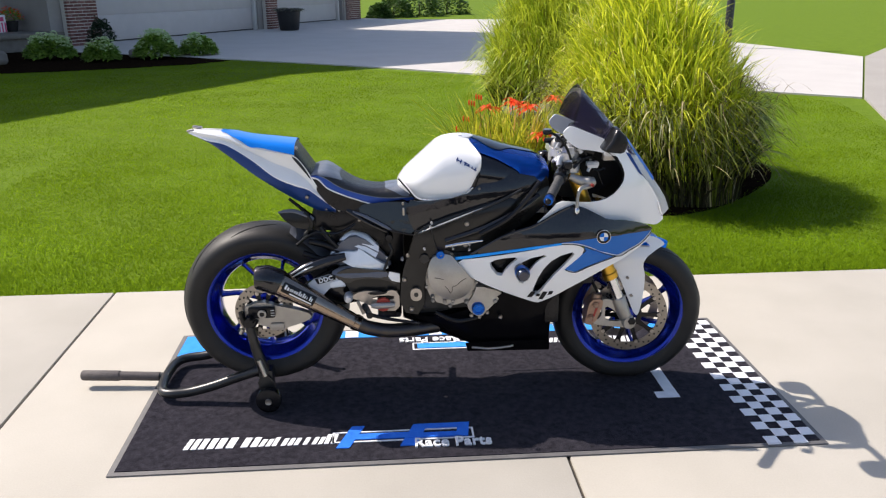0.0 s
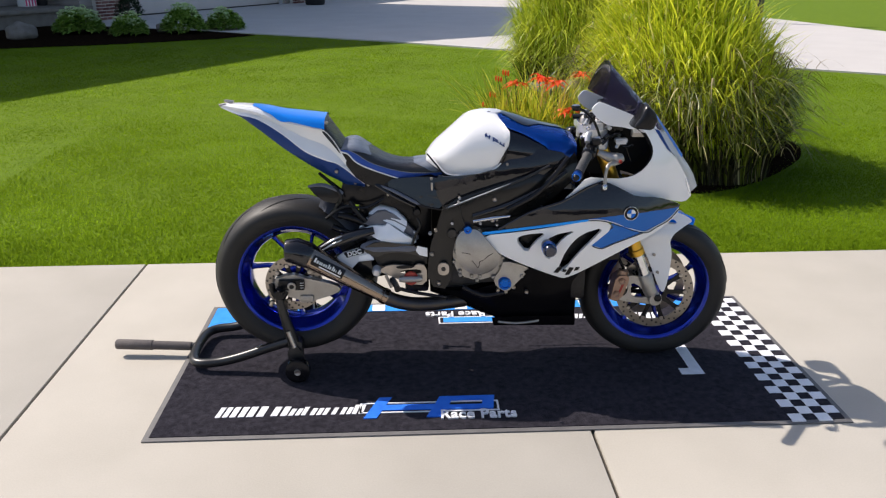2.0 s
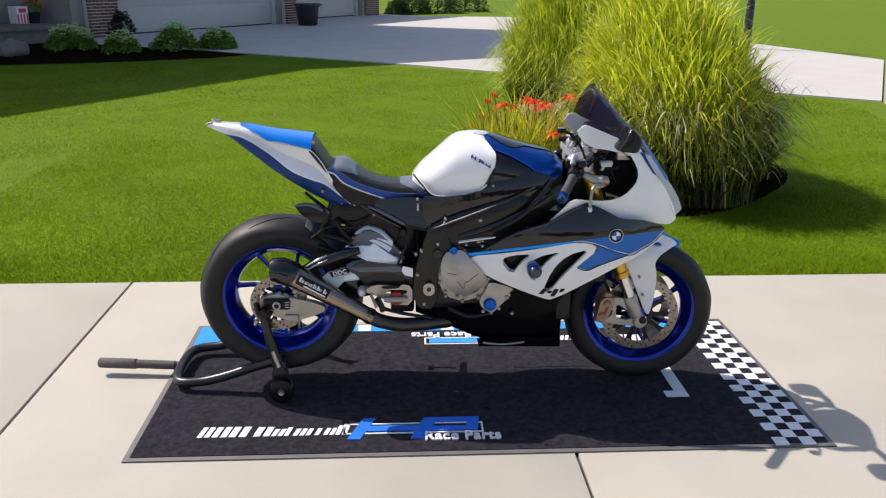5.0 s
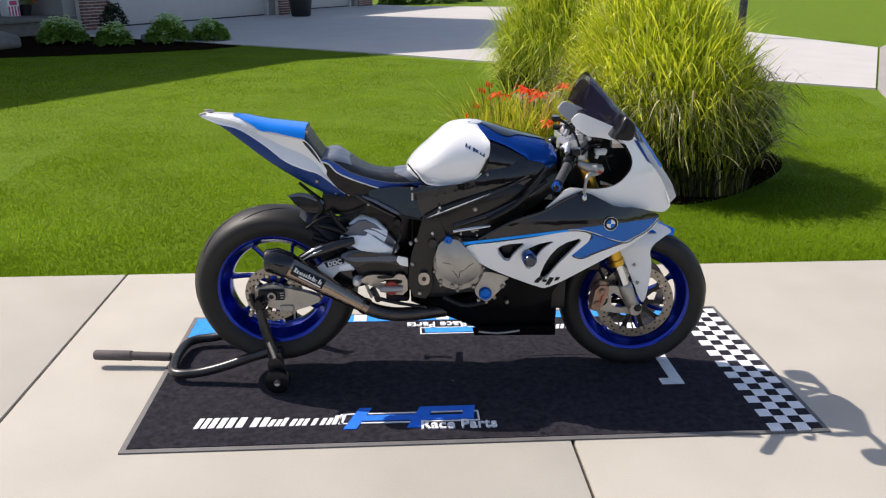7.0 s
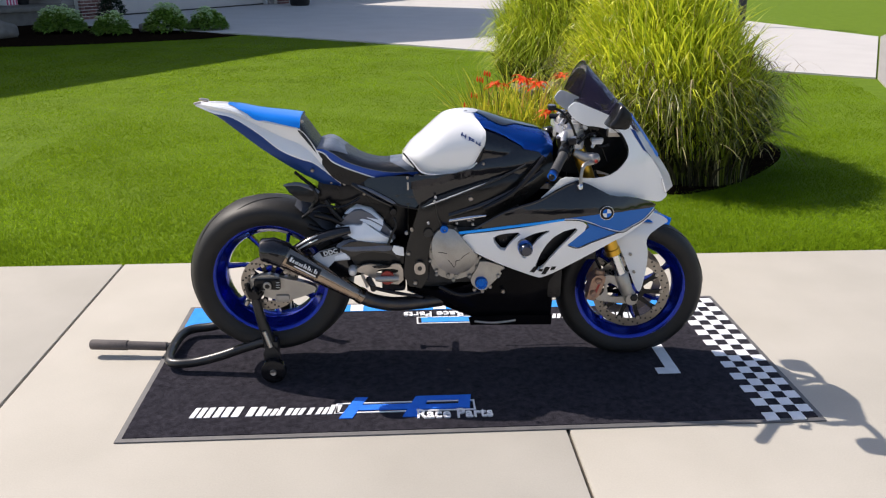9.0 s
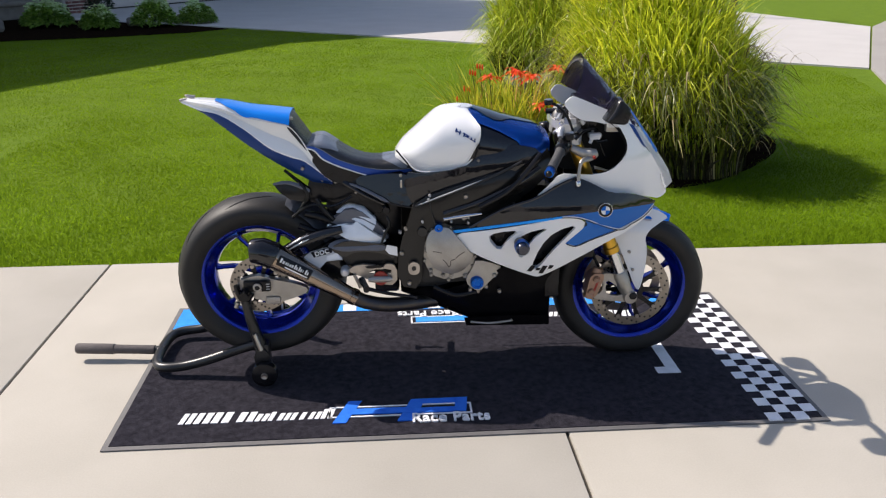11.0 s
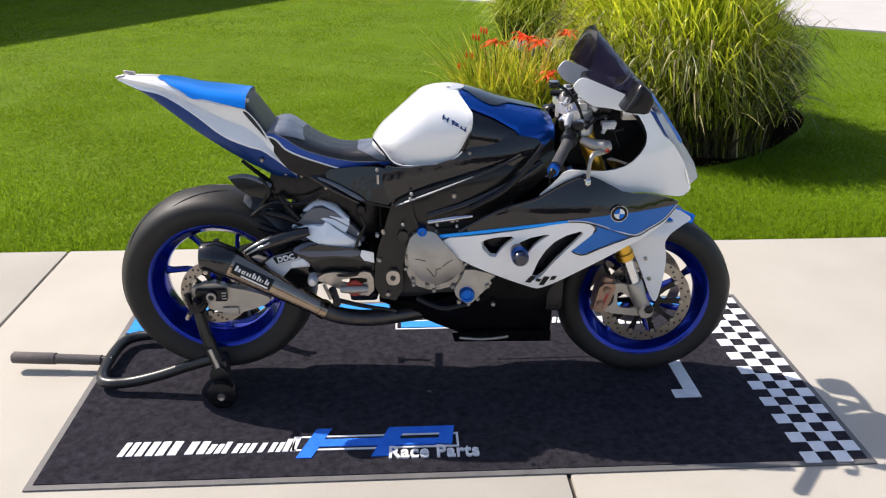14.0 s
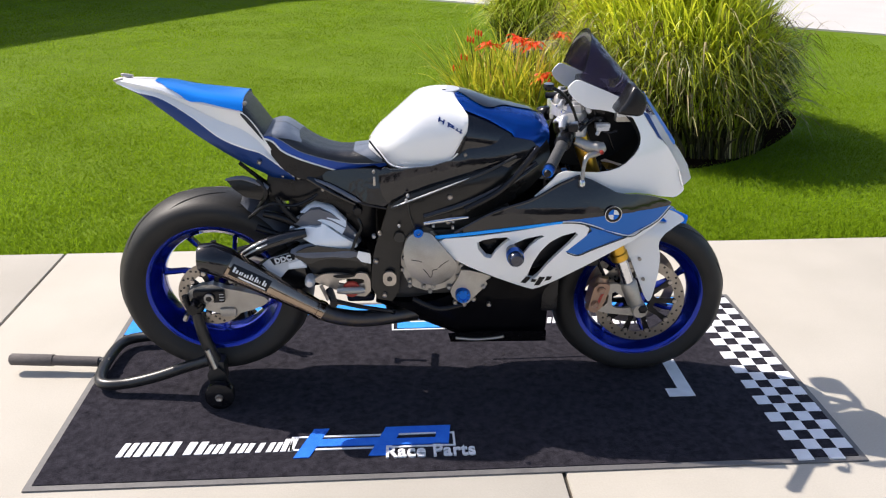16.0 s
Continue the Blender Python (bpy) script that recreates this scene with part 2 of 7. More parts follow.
def box(x0, x1, y0, y1, z0, z1, bevel=0.0, seg=2):
    bm = bmesh.new()
    bmesh.ops.create_cube(bm, size=1, matrix=Matrix.LocRotScale(((x0 + x1) / 2, (y0 + y1) / 2, (z0 + z1) / 2), None, (x1 - x0, y1 - y0, z1 - z0)))
    if bevel:
        bmesh.ops.bevel(bm, geom=bm.edges[:], offset=bevel, segments=seg, affect="EDGES", profile=0.6)
    return bm


def turn(profile, n=48, axis="Y", centre=(0, 0, 0), closed=False):
    """A body of revolution: profile of (radius, offset along the axis)."""
    bm = bmesh.new()
    rings = []
    for i in range(n):
        a = 2 * math.pi * i / n
        ring = []
        for r, o in profile:
            p = {"Y": (r * math.cos(a), o, r * math.sin(a)), "Z": (r * math.cos(a), r * math.sin(a), o), "X": (o, r * math.cos(a), r * math.sin(a))}[axis]
            ring.append(bm.verts.new(Vector(p) + Vector(centre)))
        rings.append(ring)
    k = len(profile)
    for i in range(n):
        a, b = rings[i], rings[(i + 1) % n]
        for j in range(k if closed else k - 1):
            q = [a[j], a[(j + 1) % k], b[(j + 1) % k], b[j]]
            bm.faces.new(q)
    bmesh.ops.remove_doubles(bm, verts=bm.verts, dist=1e-6)
    return bm


def tube(points, radii, n=12, caps=True, curve=True, flat=1.0):
    """A round bar along points, smoothed; radii one number or one a point."""
    pts = [Vector(p) for p in points]
    rad = list(radii) if hasattr(radii, "__len__") else [radii] * len(pts)
    if curve and len(pts) > 2:
        P, R = [], []
        for i in range(len(pts) - 1):
            a, b, c, d = pts[max(i - 1, 0)], pts[i], pts[i + 1], pts[min(i + 2, len(pts) - 1)]
            for k in range(6):
                u = k / 6
                P.append(0.5 * (2 * b + (c - a) * u + (2 * a - 5 * b + 4 * c - d) * u * u + (3 * b - a - 3 * c + d) * u ** 3))
                R.append(rad[i] * (1 - u) + rad[i + 1] * u)
        pts, rad = P + [pts[-1]], R + [rad[-1]]
    bm = bmesh.new()
    rings, up = [], None
    for i, p in enumerate(pts):
        d = (pts[min(i + 1, len(pts) - 1)] - pts[max(i - 1, 0)]).normalized()
        if up is None:
            up = d.orthogonal().normalized()
        up = (up - d * up.dot(d)).normalized()
        side = d.cross(up)
        rings.append([bm.verts.new(p + rad[i] * (up * math.cos(2 * math.pi * k / n) + side * flat * math.sin(2 * math.pi * k / n))) for k in range(n)])
    for a, b in zip(rings, rings[1:]):
        for k in range(n):
            bm.faces.new([a[k], a[(k + 1) % n], b[(k + 1) % n], b[k]])
    if caps:
        bm.faces.new(rings[0])
        bm.faces.new(rings[-1])
    return bm


def rod(a, b, r, n=16, r2=None):
    return tube([a, b], [r, r if r2 is None else r2], n)


def soften(outline, times=1, keep=0.25):
    """Rounds the corners of a closed outline."""
    pts = [Vector(p) for p in outline]
    for _ in range(times):
        out = []
        for i, p in enumerate(pts):
            q = pts[(i + 1) % len(pts)]
            out += [p.lerp(q, keep), q.lerp(p, keep)]
        pts = out
    return pts


def plate(outline, lat, thick=0.006, holes=(), step=0.02, sides=(-1,), rounding=2, plane="xz", edge=0.0):
    """A curved panel (a list, one a side): an outline in the side view with holes, laid on the surface y = lat(x, z) on the given sides, with thickness and a turned-in rim."""
    from mathutils import geometry
    loops = [soften(outline, rounding)] + [soften(h, rounding) for h in holes]
    co, ed = [], []
    for lp in loops:
        k = len(co)
        co += [Vector((p.x, p.y)) for p in lp]
        ed += [(k + i, k + (i + 1) % len(lp)) for i in range(len(lp))]
    x0, x1 = min(p.x for p in co), max(p.x for p in co)
    z0, z1 = min(p.y for p in co), max(p.y for p in co)
    rim = len(co)
    nx, nz = max(1, int((x1 - x0) / step)), max(1, int((z1 - z0) / step))
    for i in range(1, nx):
        for j in range(1, nz):
            co.append(Vector((x0 + (x1 - x0) * (i + 0.5 * (j % 2)) / nx, z0 + (z1 - z0) * j / nz)))
    v, e, f, _, _, _ = geometry.delaunay_2d_cdt(co, ed, [], 0, 1e-5)

    def inside(p, lp):
        odd = False
        for a, b in zip(lp, lp[1:] + lp[:1]):
            if (a.y > p.y) != (b.y > p.y) and p.x < a.x + (p.y - a.y) / (b.y - a.y) * (b.x - a.x):
                odd = not odd
        return odd

    keep = []
    for q in f:
        c = sum((v[i] for i in q), Vector((0, 0))) / len(q)
        if inside(c, loops[0]) and not any(inside(c, h) for h in loops[1:]):
            keep.append(q)
    f = keep
    f_lat = lat if callable(lat) else (lambda x, z: lat)
    made = []
    for s in sides:
        bm = bmesh.new()
        made.append(bm)
        front, back = [], []
        for p in v:
            y = f_lat(p.x, p.y)
            front.append(bm.verts.new((p.x, s * y, p.y)))
            back.append(bm.verts.new((p.x, s * (y - thick), p.y)))
        count = {}
        for q in f:
            bm.faces.new([front[i] for i in q])
            bm.faces.new([back[i] for i in reversed(q)])
            for a, b in zip(q, list(q[1:]) + [q[0]]):
                key = (min(a, b), max(a, b))
                count[key] = count.get(key, 0) + 1
        for (a, b), c in count.items():
            if c == 1:
                bm.faces.new([front[a], front[b], back[b], back[a]])
        loose = [x for x in bm.verts if not x.link_faces]
        bmesh.ops.delete(bm, geom=loose, context="VERTS")
    return made if len(made) > 1 else made[0]


def between(x, table):
    """Smooth interpolation in rows of (x, value, ...)."""
    n = len(table)
    if x <= table[0][0]:
        return list(table[0][1:])
    if x >= table[-1][0]:
        return list(table[-1][1:])
    i = max(j for j in range(n - 1) if table[j][0] <= x)
    a, b = table[i], table[i + 1]
    h = b[0] - a[0]
    u = (x - a[0]) / h
    out = []
    for k in range(1, len(a)):
        def slope(j):
            lo, hi = max(j - 1, 0), min(j + 1, n - 1)
            return (table[hi][k] - table[lo][k]) / (table[hi][0] - table[lo][0])
        m0, m1 = slope(i) * h, slope(i + 1) * h
        out.append((2 * u ** 3 - 3 * u * u + 1) * a[k] + (u ** 3 - 2 * u * u + u) * m0 + (3 * u * u - 2 * u ** 3) * b[k] + (u ** 3 - u * u) * m1)
    return out


def skin(rings, close=False, cap=False, thick=0.0):
    """A surface through rings of equal length."""
    bm = bmesh.new()
    vs = [[bm.verts.new(p) for p in r] for r in rings]
    k = len(vs[0])
    for a, b in zip(vs, vs[1:]):
        for j in range(k if close else k - 1):
            bm.faces.new([a[j], a[(j + 1) % k], b[(j + 1) % k], b[j]])
    if cap:
        bm.faces.new(vs[0])
        bm.faces.new(vs[-1])
    if thick:
        bmesh.ops.solidify(bm, geom=bm.faces[:], thickness=thick)
    return bm


def loft(table, ring, n=24):
    """Rings along x: ring(values) gives (y, z) points of the near half, bottom to top; mirrored to the far half."""
    xs = [table[0][0] + (table[-1][0] - table[0][0]) * i / n for i in range(n + 1)]
    out = []
    for x in xs:
        half = ring(*between(x, table))
        out.append([(x, -y, z) for y, z in half] + [(x, y, z) for y, z in reversed(half[:-1])])
    return out


def fine_ring(pts, k=4):
    """Smooths a half ring of (y, z) points."""
    P = [Vector(p) for p in pts]
    out = []
    for i in range(len(P) - 1):
        a, b, c, d = P[max(i - 1, 0)], P[i], P[i + 1], P[min(i + 2, len(P) - 1)]
        for q in range(k):
            u = q / k
            out.append(tuple(0.5 * (2 * b + (c - a) * u + (2 * a - 5 * b + 4 * c - d) * u * u + (3 * b - a - 3 * c + d) * u ** 3)))
    return out + [tuple(P[-1])]


def blades(name, roots, tips_dir, lengths, widths, mat, bend=0.3, segs=2, seed=1, parent=None):
    """Many tapering blades in one mesh. roots (n, 3), tips_dir (n, 3) first direction; gravity bends them over."""
    rng = np.random.default_rng(seed)
    n = len(roots)
    ang = rng.uniform(0, 2 * np.pi, n)
    side = np.stack([np.cos(ang), np.sin(ang), np.zeros(n)], 1)
    d = tips_dir / np.linalg.norm(tips_dir, axis=1, keepdims=True)
    flat = np.stack([d[:, 0], d[:, 1], np.zeros(n)], 1)
    fl = np.linalg.norm(flat, axis=1, keepdims=True)
    flat = np.where(fl > 1e-4, flat / np.maximum(fl, 1e-4), side)
    co = np.zeros((n, 2 * segs + 1, 3))
    for k in range(segs + 1):
        u = k / segs
        b = (bend * u ** 2.2)[:, None] if hasattr(bend, "__len__") else bend * u ** 2.2
        c = roots + lengths[:, None] * (d * (u - 0.35 * b * u) + flat * b * 0.75 * u + np.array([0, 0, -1.0]) * b * u * 0.55)
        w = (widths * (1 - 0.55 * u) * 0.5)[:, None]
        if k < segs:
            co[:, 2 * k] = c - side * w
            co[:, 2 * k + 1] = c + side * w
        else:
            co[:, 2 * k] = c
    nv = 2 * segs + 1
    base = np.arange(n)[:, None] * nv
    quads = np.concatenate([base + np.array([[2 * k, 2 * k + 1, 2 * k + 3, 2 * k + 2]]) for k in range(segs - 1)], 0) if segs > 1 else np.zeros((0, 4), int)
    tris = base + np.array([[2 * segs - 2, 2 * segs - 1, 2 * segs]])
    me = bpy.data.meshes.new(name)
    me.vertices.add(n * nv)
    me.vertices.foreach_set("co", co.reshape(-1))
    loops = np.concatenate([quads.reshape(-1), tris.reshape(-1)])
    me.loops.add(len(loops))
    me.loops.foreach_set("vertex_index", loops.astype(np.int32))
    starts = np.concatenate([np.arange(len(quads)) * 4, len(quads) * 4 + np.arange(len(tris)) * 3])
    me.polygons.add(len(starts))
    me.polygons.foreach_set("loop_start", starts.astype(np.int32))
    me.update(calc_edges=True)
    me.validate()
    me.polygons.foreach_set("use_smooth", np.ones(len(me.polygons), bool))
    me.materials.append(mat)
    ob = new(name, me)
    ob.parent = parent
    return ob


M_PIPE = material("dark_blued_steel", (0.05, 0.05, 0.06), 0.35, 0.8, other=(0.09, 0.075, 0.06), scale=20)
M_LINER = material("matt_black_liner", (0.004, 0.004, 0.004), 0.7, lobe=0.2)
M_YOKE = material("satin_silver_metal", (0.62, 0.62, 0.63), 0.25, 0.45, other=(0.45, 0.45, 0.46), scale=40)
M_SILVER = material("silver_sticker", (0.55, 0.56, 0.58), 0.35, 0.2)


def above(rings, edge, out=0.0015, k=9):
    """The upper part of symmetric rings, cut off along z = edge(x), lifted a little."""
    made = []
    for r in rings:
        x = r[0][0]
        zc = edge(x)
        half = [Vector(p) for p in r[: len(r) // 2 + 1]]
        i = next((j for j, p in enumerate(half) if p.z >= zc), len(half) - 1)
        line = half[i:]
        if i > 0:
            u = min(1.0, max(0.0, (zc - half[i - 1].z) / max(1e-6, half[i].z - half[i - 1].z)))
            line = [half[i - 1].lerp(half[i], u)] + line
        if len(line) < 2:
            line = [line[0], line[0] + Vector((0, 1e-4, 0))]
        ln = [0.0]
        for p, q in zip(line, line[1:]):
            ln.append(ln[-1] + (q - p).length)
        ring = []
        for m in range(k):
            d = ln[-1] * m / (k - 1)
            for j in range(len(line) - 1):
                if d <= ln[j + 1] + 1e-9:
                    ring.append(line[j].lerp(line[j + 1], (d - ln[j]) / max(1e-9, ln[j + 1] - ln[j])))
                    break
        full = [(p.x, p.y - out, p.z + out) for p in ring] + [(p.x, -p.y + out, p.z + out) for p in reversed(ring[:-1])]
        made.append(full)
    return made


M_HUGGER = material("grey_black_hugger", (0.085, 0.095, 0.12), 0.28, other=(0.12, 0.13, 0.16), scale=20)
M_BELLY = material("black_belly_pan", (0.003, 0.003, 0.004), 0.14, other=(0.005, 0.005, 0.006), scale=20, fine=9, bump=0.003, lobe=0.06)
M_SLIDER = material("dark_blue_nylon", (0.006, 0.012, 0.035), 0.15, coat=0.5)

# ---- ground, paving ----
LAWN_Z = -0.025
bm = bmesh.new()
bmesh.ops.create_grid(bm, x_segments=60, y_segments=60, size=1)
for v in bm.verts:
    v.co = (math.copysign(abs(v.co.x) ** 2.2, v.co.x) * 900, math.copysign(abs(v.co.y) ** 2.2, v.co.y) * 900, LAWN_Z)
ground = tagged(part("ground", bm, M_LAWN, smooth=0), "mown green lawn soil reaching to the horizon", "lawn", kind="structure")

pavement = tagged(part("pavement", box(-8, 8, -17.7, 0.992, -0.16, -0.012), M_JOINT, smooth=0), "pale broom-finished concrete pavement with dark joints", "pavement", kind="structure")
XJ = [-7.9, -5.93, -3.84, -1.754, 0.332, 2.72, 4.8, 7.9]
for a, b in zip(XJ, XJ[1:]):
    for c, d in ((-1.62, 1.0), (-4.3, -1.62), (-6.98, -4.3), (-9.66, -6.98), (-12.34, -9.66), (-15.02, -12.34), (-17.7, -15.02)):
        part("slab", box(a + 0.006, b - 0.006, c + 0.006, d - 0.004 if d < 0.9 else d, -0.09, 0.0, 0.006), M_CONCRETE, pavement, smooth=30)

# driveway: runs square to the garage doors, then meets a walk
TH = 60.0


def flat_poly(pts, z0, z1):
    bm = bmesh.new()
    lo = [bm.verts.new((x, y, z0)) for x, y in pts]
    hi = [bm.verts.new((x, y, z1)) for x, y in pts]
    bm.faces.new(hi)
    bm.faces.new(lo)
    for i in range(len(pts)):
        j = (i + 1) % len(pts)
        bm.faces.new([lo[i], lo[j], hi[j], hi[i]])
    return bm


driveway = tagged(part("driveway", flat_poly([(-3.46, 14.82), (-0.62, 12.94), (1.26, 11.46), (6.43, 7.76), (9.95, 13.68), (9.24, 16.94), (8.86, 18.52), (9.89, 28.79), (7.43, 31.94), (0.92, 32.67), (-1.19, 34.4), (-4.36, 29.15), (-9.59, 19.43), (-7.62, 17.16)], -0.12, 0.0), M_DRIVE, smooth=0), "wide concrete driveway before the garage, half in shade", "driveway", kind="structure")
sidewalk = tagged(part("sidewalk", flat_poly([(6.45, 7.74), (5.63, 5.88), (5.18, 4.78), (4.49, 3.11), (4.1, 1.004), (7.9, 1.004), (12.35, 6.26), (14.77, 14.93), (11.84, 15.88), (9.98, 13.65)], -0.12, 0.002), M_WALK, smooth=0), "sunlit concrete walk beyond a dark joint", "pavement", kind="structure")
bed = tagged(part("planting_bed", flat_poly([(-3.57, 14.65), (-4.19, 13.93), (-5.86, 13.05), (-7.84, 12.39), (-10.95, 11.41), (-14.56, 10.54), (-15.85, 16.04), (-10.12, 19.43), (-7.21, 17.62)], -0.1, -0.008), M_MULCH, smooth=0), "planting bed of dark brown mulch before the porch", "bed", kind="structure")

# strip coloured dark for the soil gap and the shadow line along it
tagged(part("lawn_edge", box(-7.99, 4.09, 0.994, 1.030, -0.10, LAWN_Z + 0.004), M_JOINT, smooth=0), "dark soil gap and shadow line between lawn and paving", "edging", kind="structure")
# lawn blades, denser near the paving
GRASS_BED = [(1.20, 2.42), (1.71, 2.22), (2.02, 2.33), (2.29, 2.52), (2.69, 2.90), (3.06, 3.38), (3.20, 3.90), (2.80, 4.35), (2.00, 4.40), (1.25, 4.00), (1.02, 3.00)]


def within(x, y, loop):
    """Which of the points lie in a closed outline."""
    odd = np.zeros(len(x), bool)
    for (ax, ay), (bx, by) in zip(loop, loop[1:] + loop[:1]):
        odd ^= ((ay > y) != (by > y)) & (x < ax + (y - ay) / (by - ay) * (bx - ax))
    return odd


def lawn(name, x0, x1, y0, y1, count, h, w, seed, lean=0.55, soft=0.0, thin=1.2):
    r = np.random.default_rng(seed)
    y = y0 + (y1 - y0) * r.random(count) ** 1.15
    x = r.uniform(x0, x1, count)
    fade = np.clip((y1 - y) / thin, 0, 1) * np.clip((y - y0) / max(0.02, soft), 0.0, 1)
    some = r.random(count) < fade
    x, y = x[some], y[some]
    keep = ~(((y - 7.76) > (x - 6.43) * -0.67) & (y > 7.5) & (x > -0.8)) & ~((x <= -0.62) & (y > np.interp(x, [-10.95, -7.84, -5.86, -4.19, -3.57, -3.46, -0.62], [11.41, 12.39, 13.05, 13.93, 14.65, 14.82, 12.94]))) & ~((x > 4.0 + (y - 1) * 0.30) & (y < 7.75)) & ~within(x + r.normal(0, 0.07, len(x)), y + r.normal(0, 0.07, len(x)), GRASS_BED)
    x, y = x[keep], y[keep]
    n = len(x)
    d = np.stack([r.normal(0, lean, n), r.normal(0, lean, n), np.ones(n)], 1)
    near = 1 + 0.7 * np.exp(-(y - 1.0) / 0.35)
    clump = near * (0.75 + 0.5 * (np.sin(x * 3.1 + np.sin(y * 2.3) * 2) * np.sin(y * 2.7 + np.sin(x * 1.9)) * 0.5 + 0.5))
    ob = blades(name, np.stack([x, y, np.full(n, LAWN_Z - 0.003)], 1), d, h * r.uniform(0.6, 1.15, n) * clump, w * r.uniform(0.7, 1.2, n), M_BLADE, 0.35, 2, seed)
    return tagged(ob, "mown green lawn grass blades", "grass", kind="stuff")


lawn("lawn_grass", -3.4, 4.4, 1.010, 5.6, 330000, 0.034, 0.0052, 11, 0.5, 0.0, 3.2)
lawn("lawn_grass", -5.6, 5.8, 2.4, 8.6, 200000, 0.026, 0.0080, 12, soft=2.0, thin=2.0)
lawn("lawn_grass", -10.0, 7.0, 6.4, 16.2, 215000, 0.030, 0.013, 13, soft=2.2)

# ---- house, seen along its lower edge; its height throws the shade on the lawn ----
house = thing("house", "beige house with brick piers and garage doors", "house", (-4.39, 26.07, 0), TH)
house.scale = (1.085, 1.085, 1.085)
part("wall", join(box(-16, -7.85, 1.6, 11, 0, 8.84), box(-7.85, 0.6, 0.12, 11, 2.75, 8.84), box(-7.85, -6.65, 0.12, 11, 0, 2.75), box(-0.1, 0.6, 0.12, 11, 0, 2.75), box(-6.65, -0.1, 0.5, 11, 0, 2.75)), M_SIDING, house, "beige siding", smooth=0)
part("garage_wall", join(box(0.6, 1.5, 1.12, 9, 0, 3.6), box(1.5, 6.4, 1.12, 9, 2.5, 3.6), box(6.4, 7.6, 1.12, 9, 0, 3.6), box(1.5, 6.4, 1.5, 9, 0, 2.5)), M_SIDING, house, "beige siding", smooth=0)


def roof(x0, x1, y0, y1, z, ridge):
    bm = bmesh.new()
    ym = (y0 + y1) / 2
    lo = [bm.verts.new(p) for p in ((x0, y0, z), (x1, y0, z), (x1, y1, z), (x0, y1, z))]
    a, b = bm.verts.new((x0 + 2.5, ym, ridge)), bm.verts.new((x1 - 2.5, ym, ridge))
    for q in ([lo[0], lo[1], b, a], [lo[1], lo[2], b], [lo[2], lo[3], a, b], [lo[3], lo[0], a], lo):
        bm.faces.new(q)
    return bm


part("roof", roof(-16.4, 0.8, -0.3, 11.4, 8.84, 10.7), M_ROOF, house, "dark shingle roof", smooth=0)
bm = bmesh.new()
tri0 = [bm.verts.new(p) for p in ((-10.6, -0.32, 8.86), (-4.0, -0.32, 13.2), (0.8, -0.32, 8.86))]
tri1 = [bm.verts.new(p) for p in ((-10.6, 5.0, 8.86), (-4.0, 5.0, 13.2), (0.8, 5.0, 8.86))]
bm.faces.new(tri0)
bm.faces.new(tri1)
for i in range(3):
    j = (i + 1) % 3
    bm.faces.new([tri0[i], tri0[j], tri1[j], tri1[i]])
part("front_gable", bm, M_ROOF, house, "dark shingle gable", smooth=0)
part("garage_roof", roof(0.61, 8.0, 0.75, 9.4, 3.6, 4.6), M_ROOF, house, "dark shingle roof", smooth=0)


def garage_door(x0, x1, y, h):
    d = part("garage_door", box(x0, x1, y, y + 0.05, 0.03, h), M_DOOR, house, "cream sectional garage door")
    rows = 4
    for j in range(rows):
        part("panel", box(x0 + 0.01, x1 - 0.01, y - 0.012, y + 0.001, 0.035 + j * (h - 0.04) / rows, 0.022 + (j + 1) * (h - 0.04) / rows, 0.004), M_DOOR, d)
    part("seal", box(x0, x1, y - 0.02, y + 0.04, 0.004, 0.034), M_POST, d, "black rubber seal")
    for x in (x0 - 0.1, x1):
        part("door_jamb", box(x, x + 0.1, y - 0.12, y + 0.02, 0, h + 0.1, 0.006), M_TRIM, house, "white painted trim")


garage_door(-6.55, -0.2, 0.3, 2.6)
garage_door(1.65, 6.25, 1.35, 2.4)

# porch slab with its stone edge
part("porch_slab", join(box(-16, -7.90, -0.3, 1.59, 0, 0.28), box(-16, -7.87, -0.36, 1.58, 0.282, 0.37, 0.02)), M_STONE, house, "grey stone porch slab")

# brick piers: mortar core, each brick proud
BRICK = None


def pier(x0, x1, y0, y1, rows):
    global BRICK
    p = part("brick_pier", box(x0 + 0.012, x1 - 0.012, y0 + 0.012, y1, 0, rows * 0.075), M_MORTAR, house, "red brick pier", smooth=0)
    if BRICK is None:
        b = part("brick", box(-0.1, 0.1, 0, 0.09, 0, 0.056, 0.004, 1), M_BRICK, p, smooth=0)
        BRICK = b.data
        scene.collection.objects.unlink(b)
        bpy.data.objects.remove(b)
    for j in range(rows):
        n = max(1, round((x1 - x0) / 0.212))
        w = (x1 - x0) / n
        for i in range(n + (j % 2)):
            a = x0 + (i - 0.5 * (j % 2)) * w
            lo, hi = max(a, x0), min(a + w, x1)
            o = new("brick", BRICK)
            o.parent = p
            o.matrix_basis = Matrix.LocRotScale(((lo + hi) / 2, y0, 0.008 + j * 0.075), None, ((hi - lo - 0.018) / 0.2, 1, 1))
        m = max(1, round((y1 - y0) / 0.212))
        w = (y1 - y0) / m
        for i in range(m):
            o = new("brick", BRICK)
            o.parent = p
            o.matrix_basis = Matrix.LocRotScale((x1, y0 + (i + 0.5) * w, 0.008 + j * 0.075), Euler((0, 0, radians(90))), ((w - 0.018) / 0.2, 1, 1))


pier(-7.52, -6.63, -0.12, 0.10, 26)
pier(0.1, 0.62, -0.12, 0.10, 26)
pier(6.5, 7.5, 0.95, 1.11, 22)

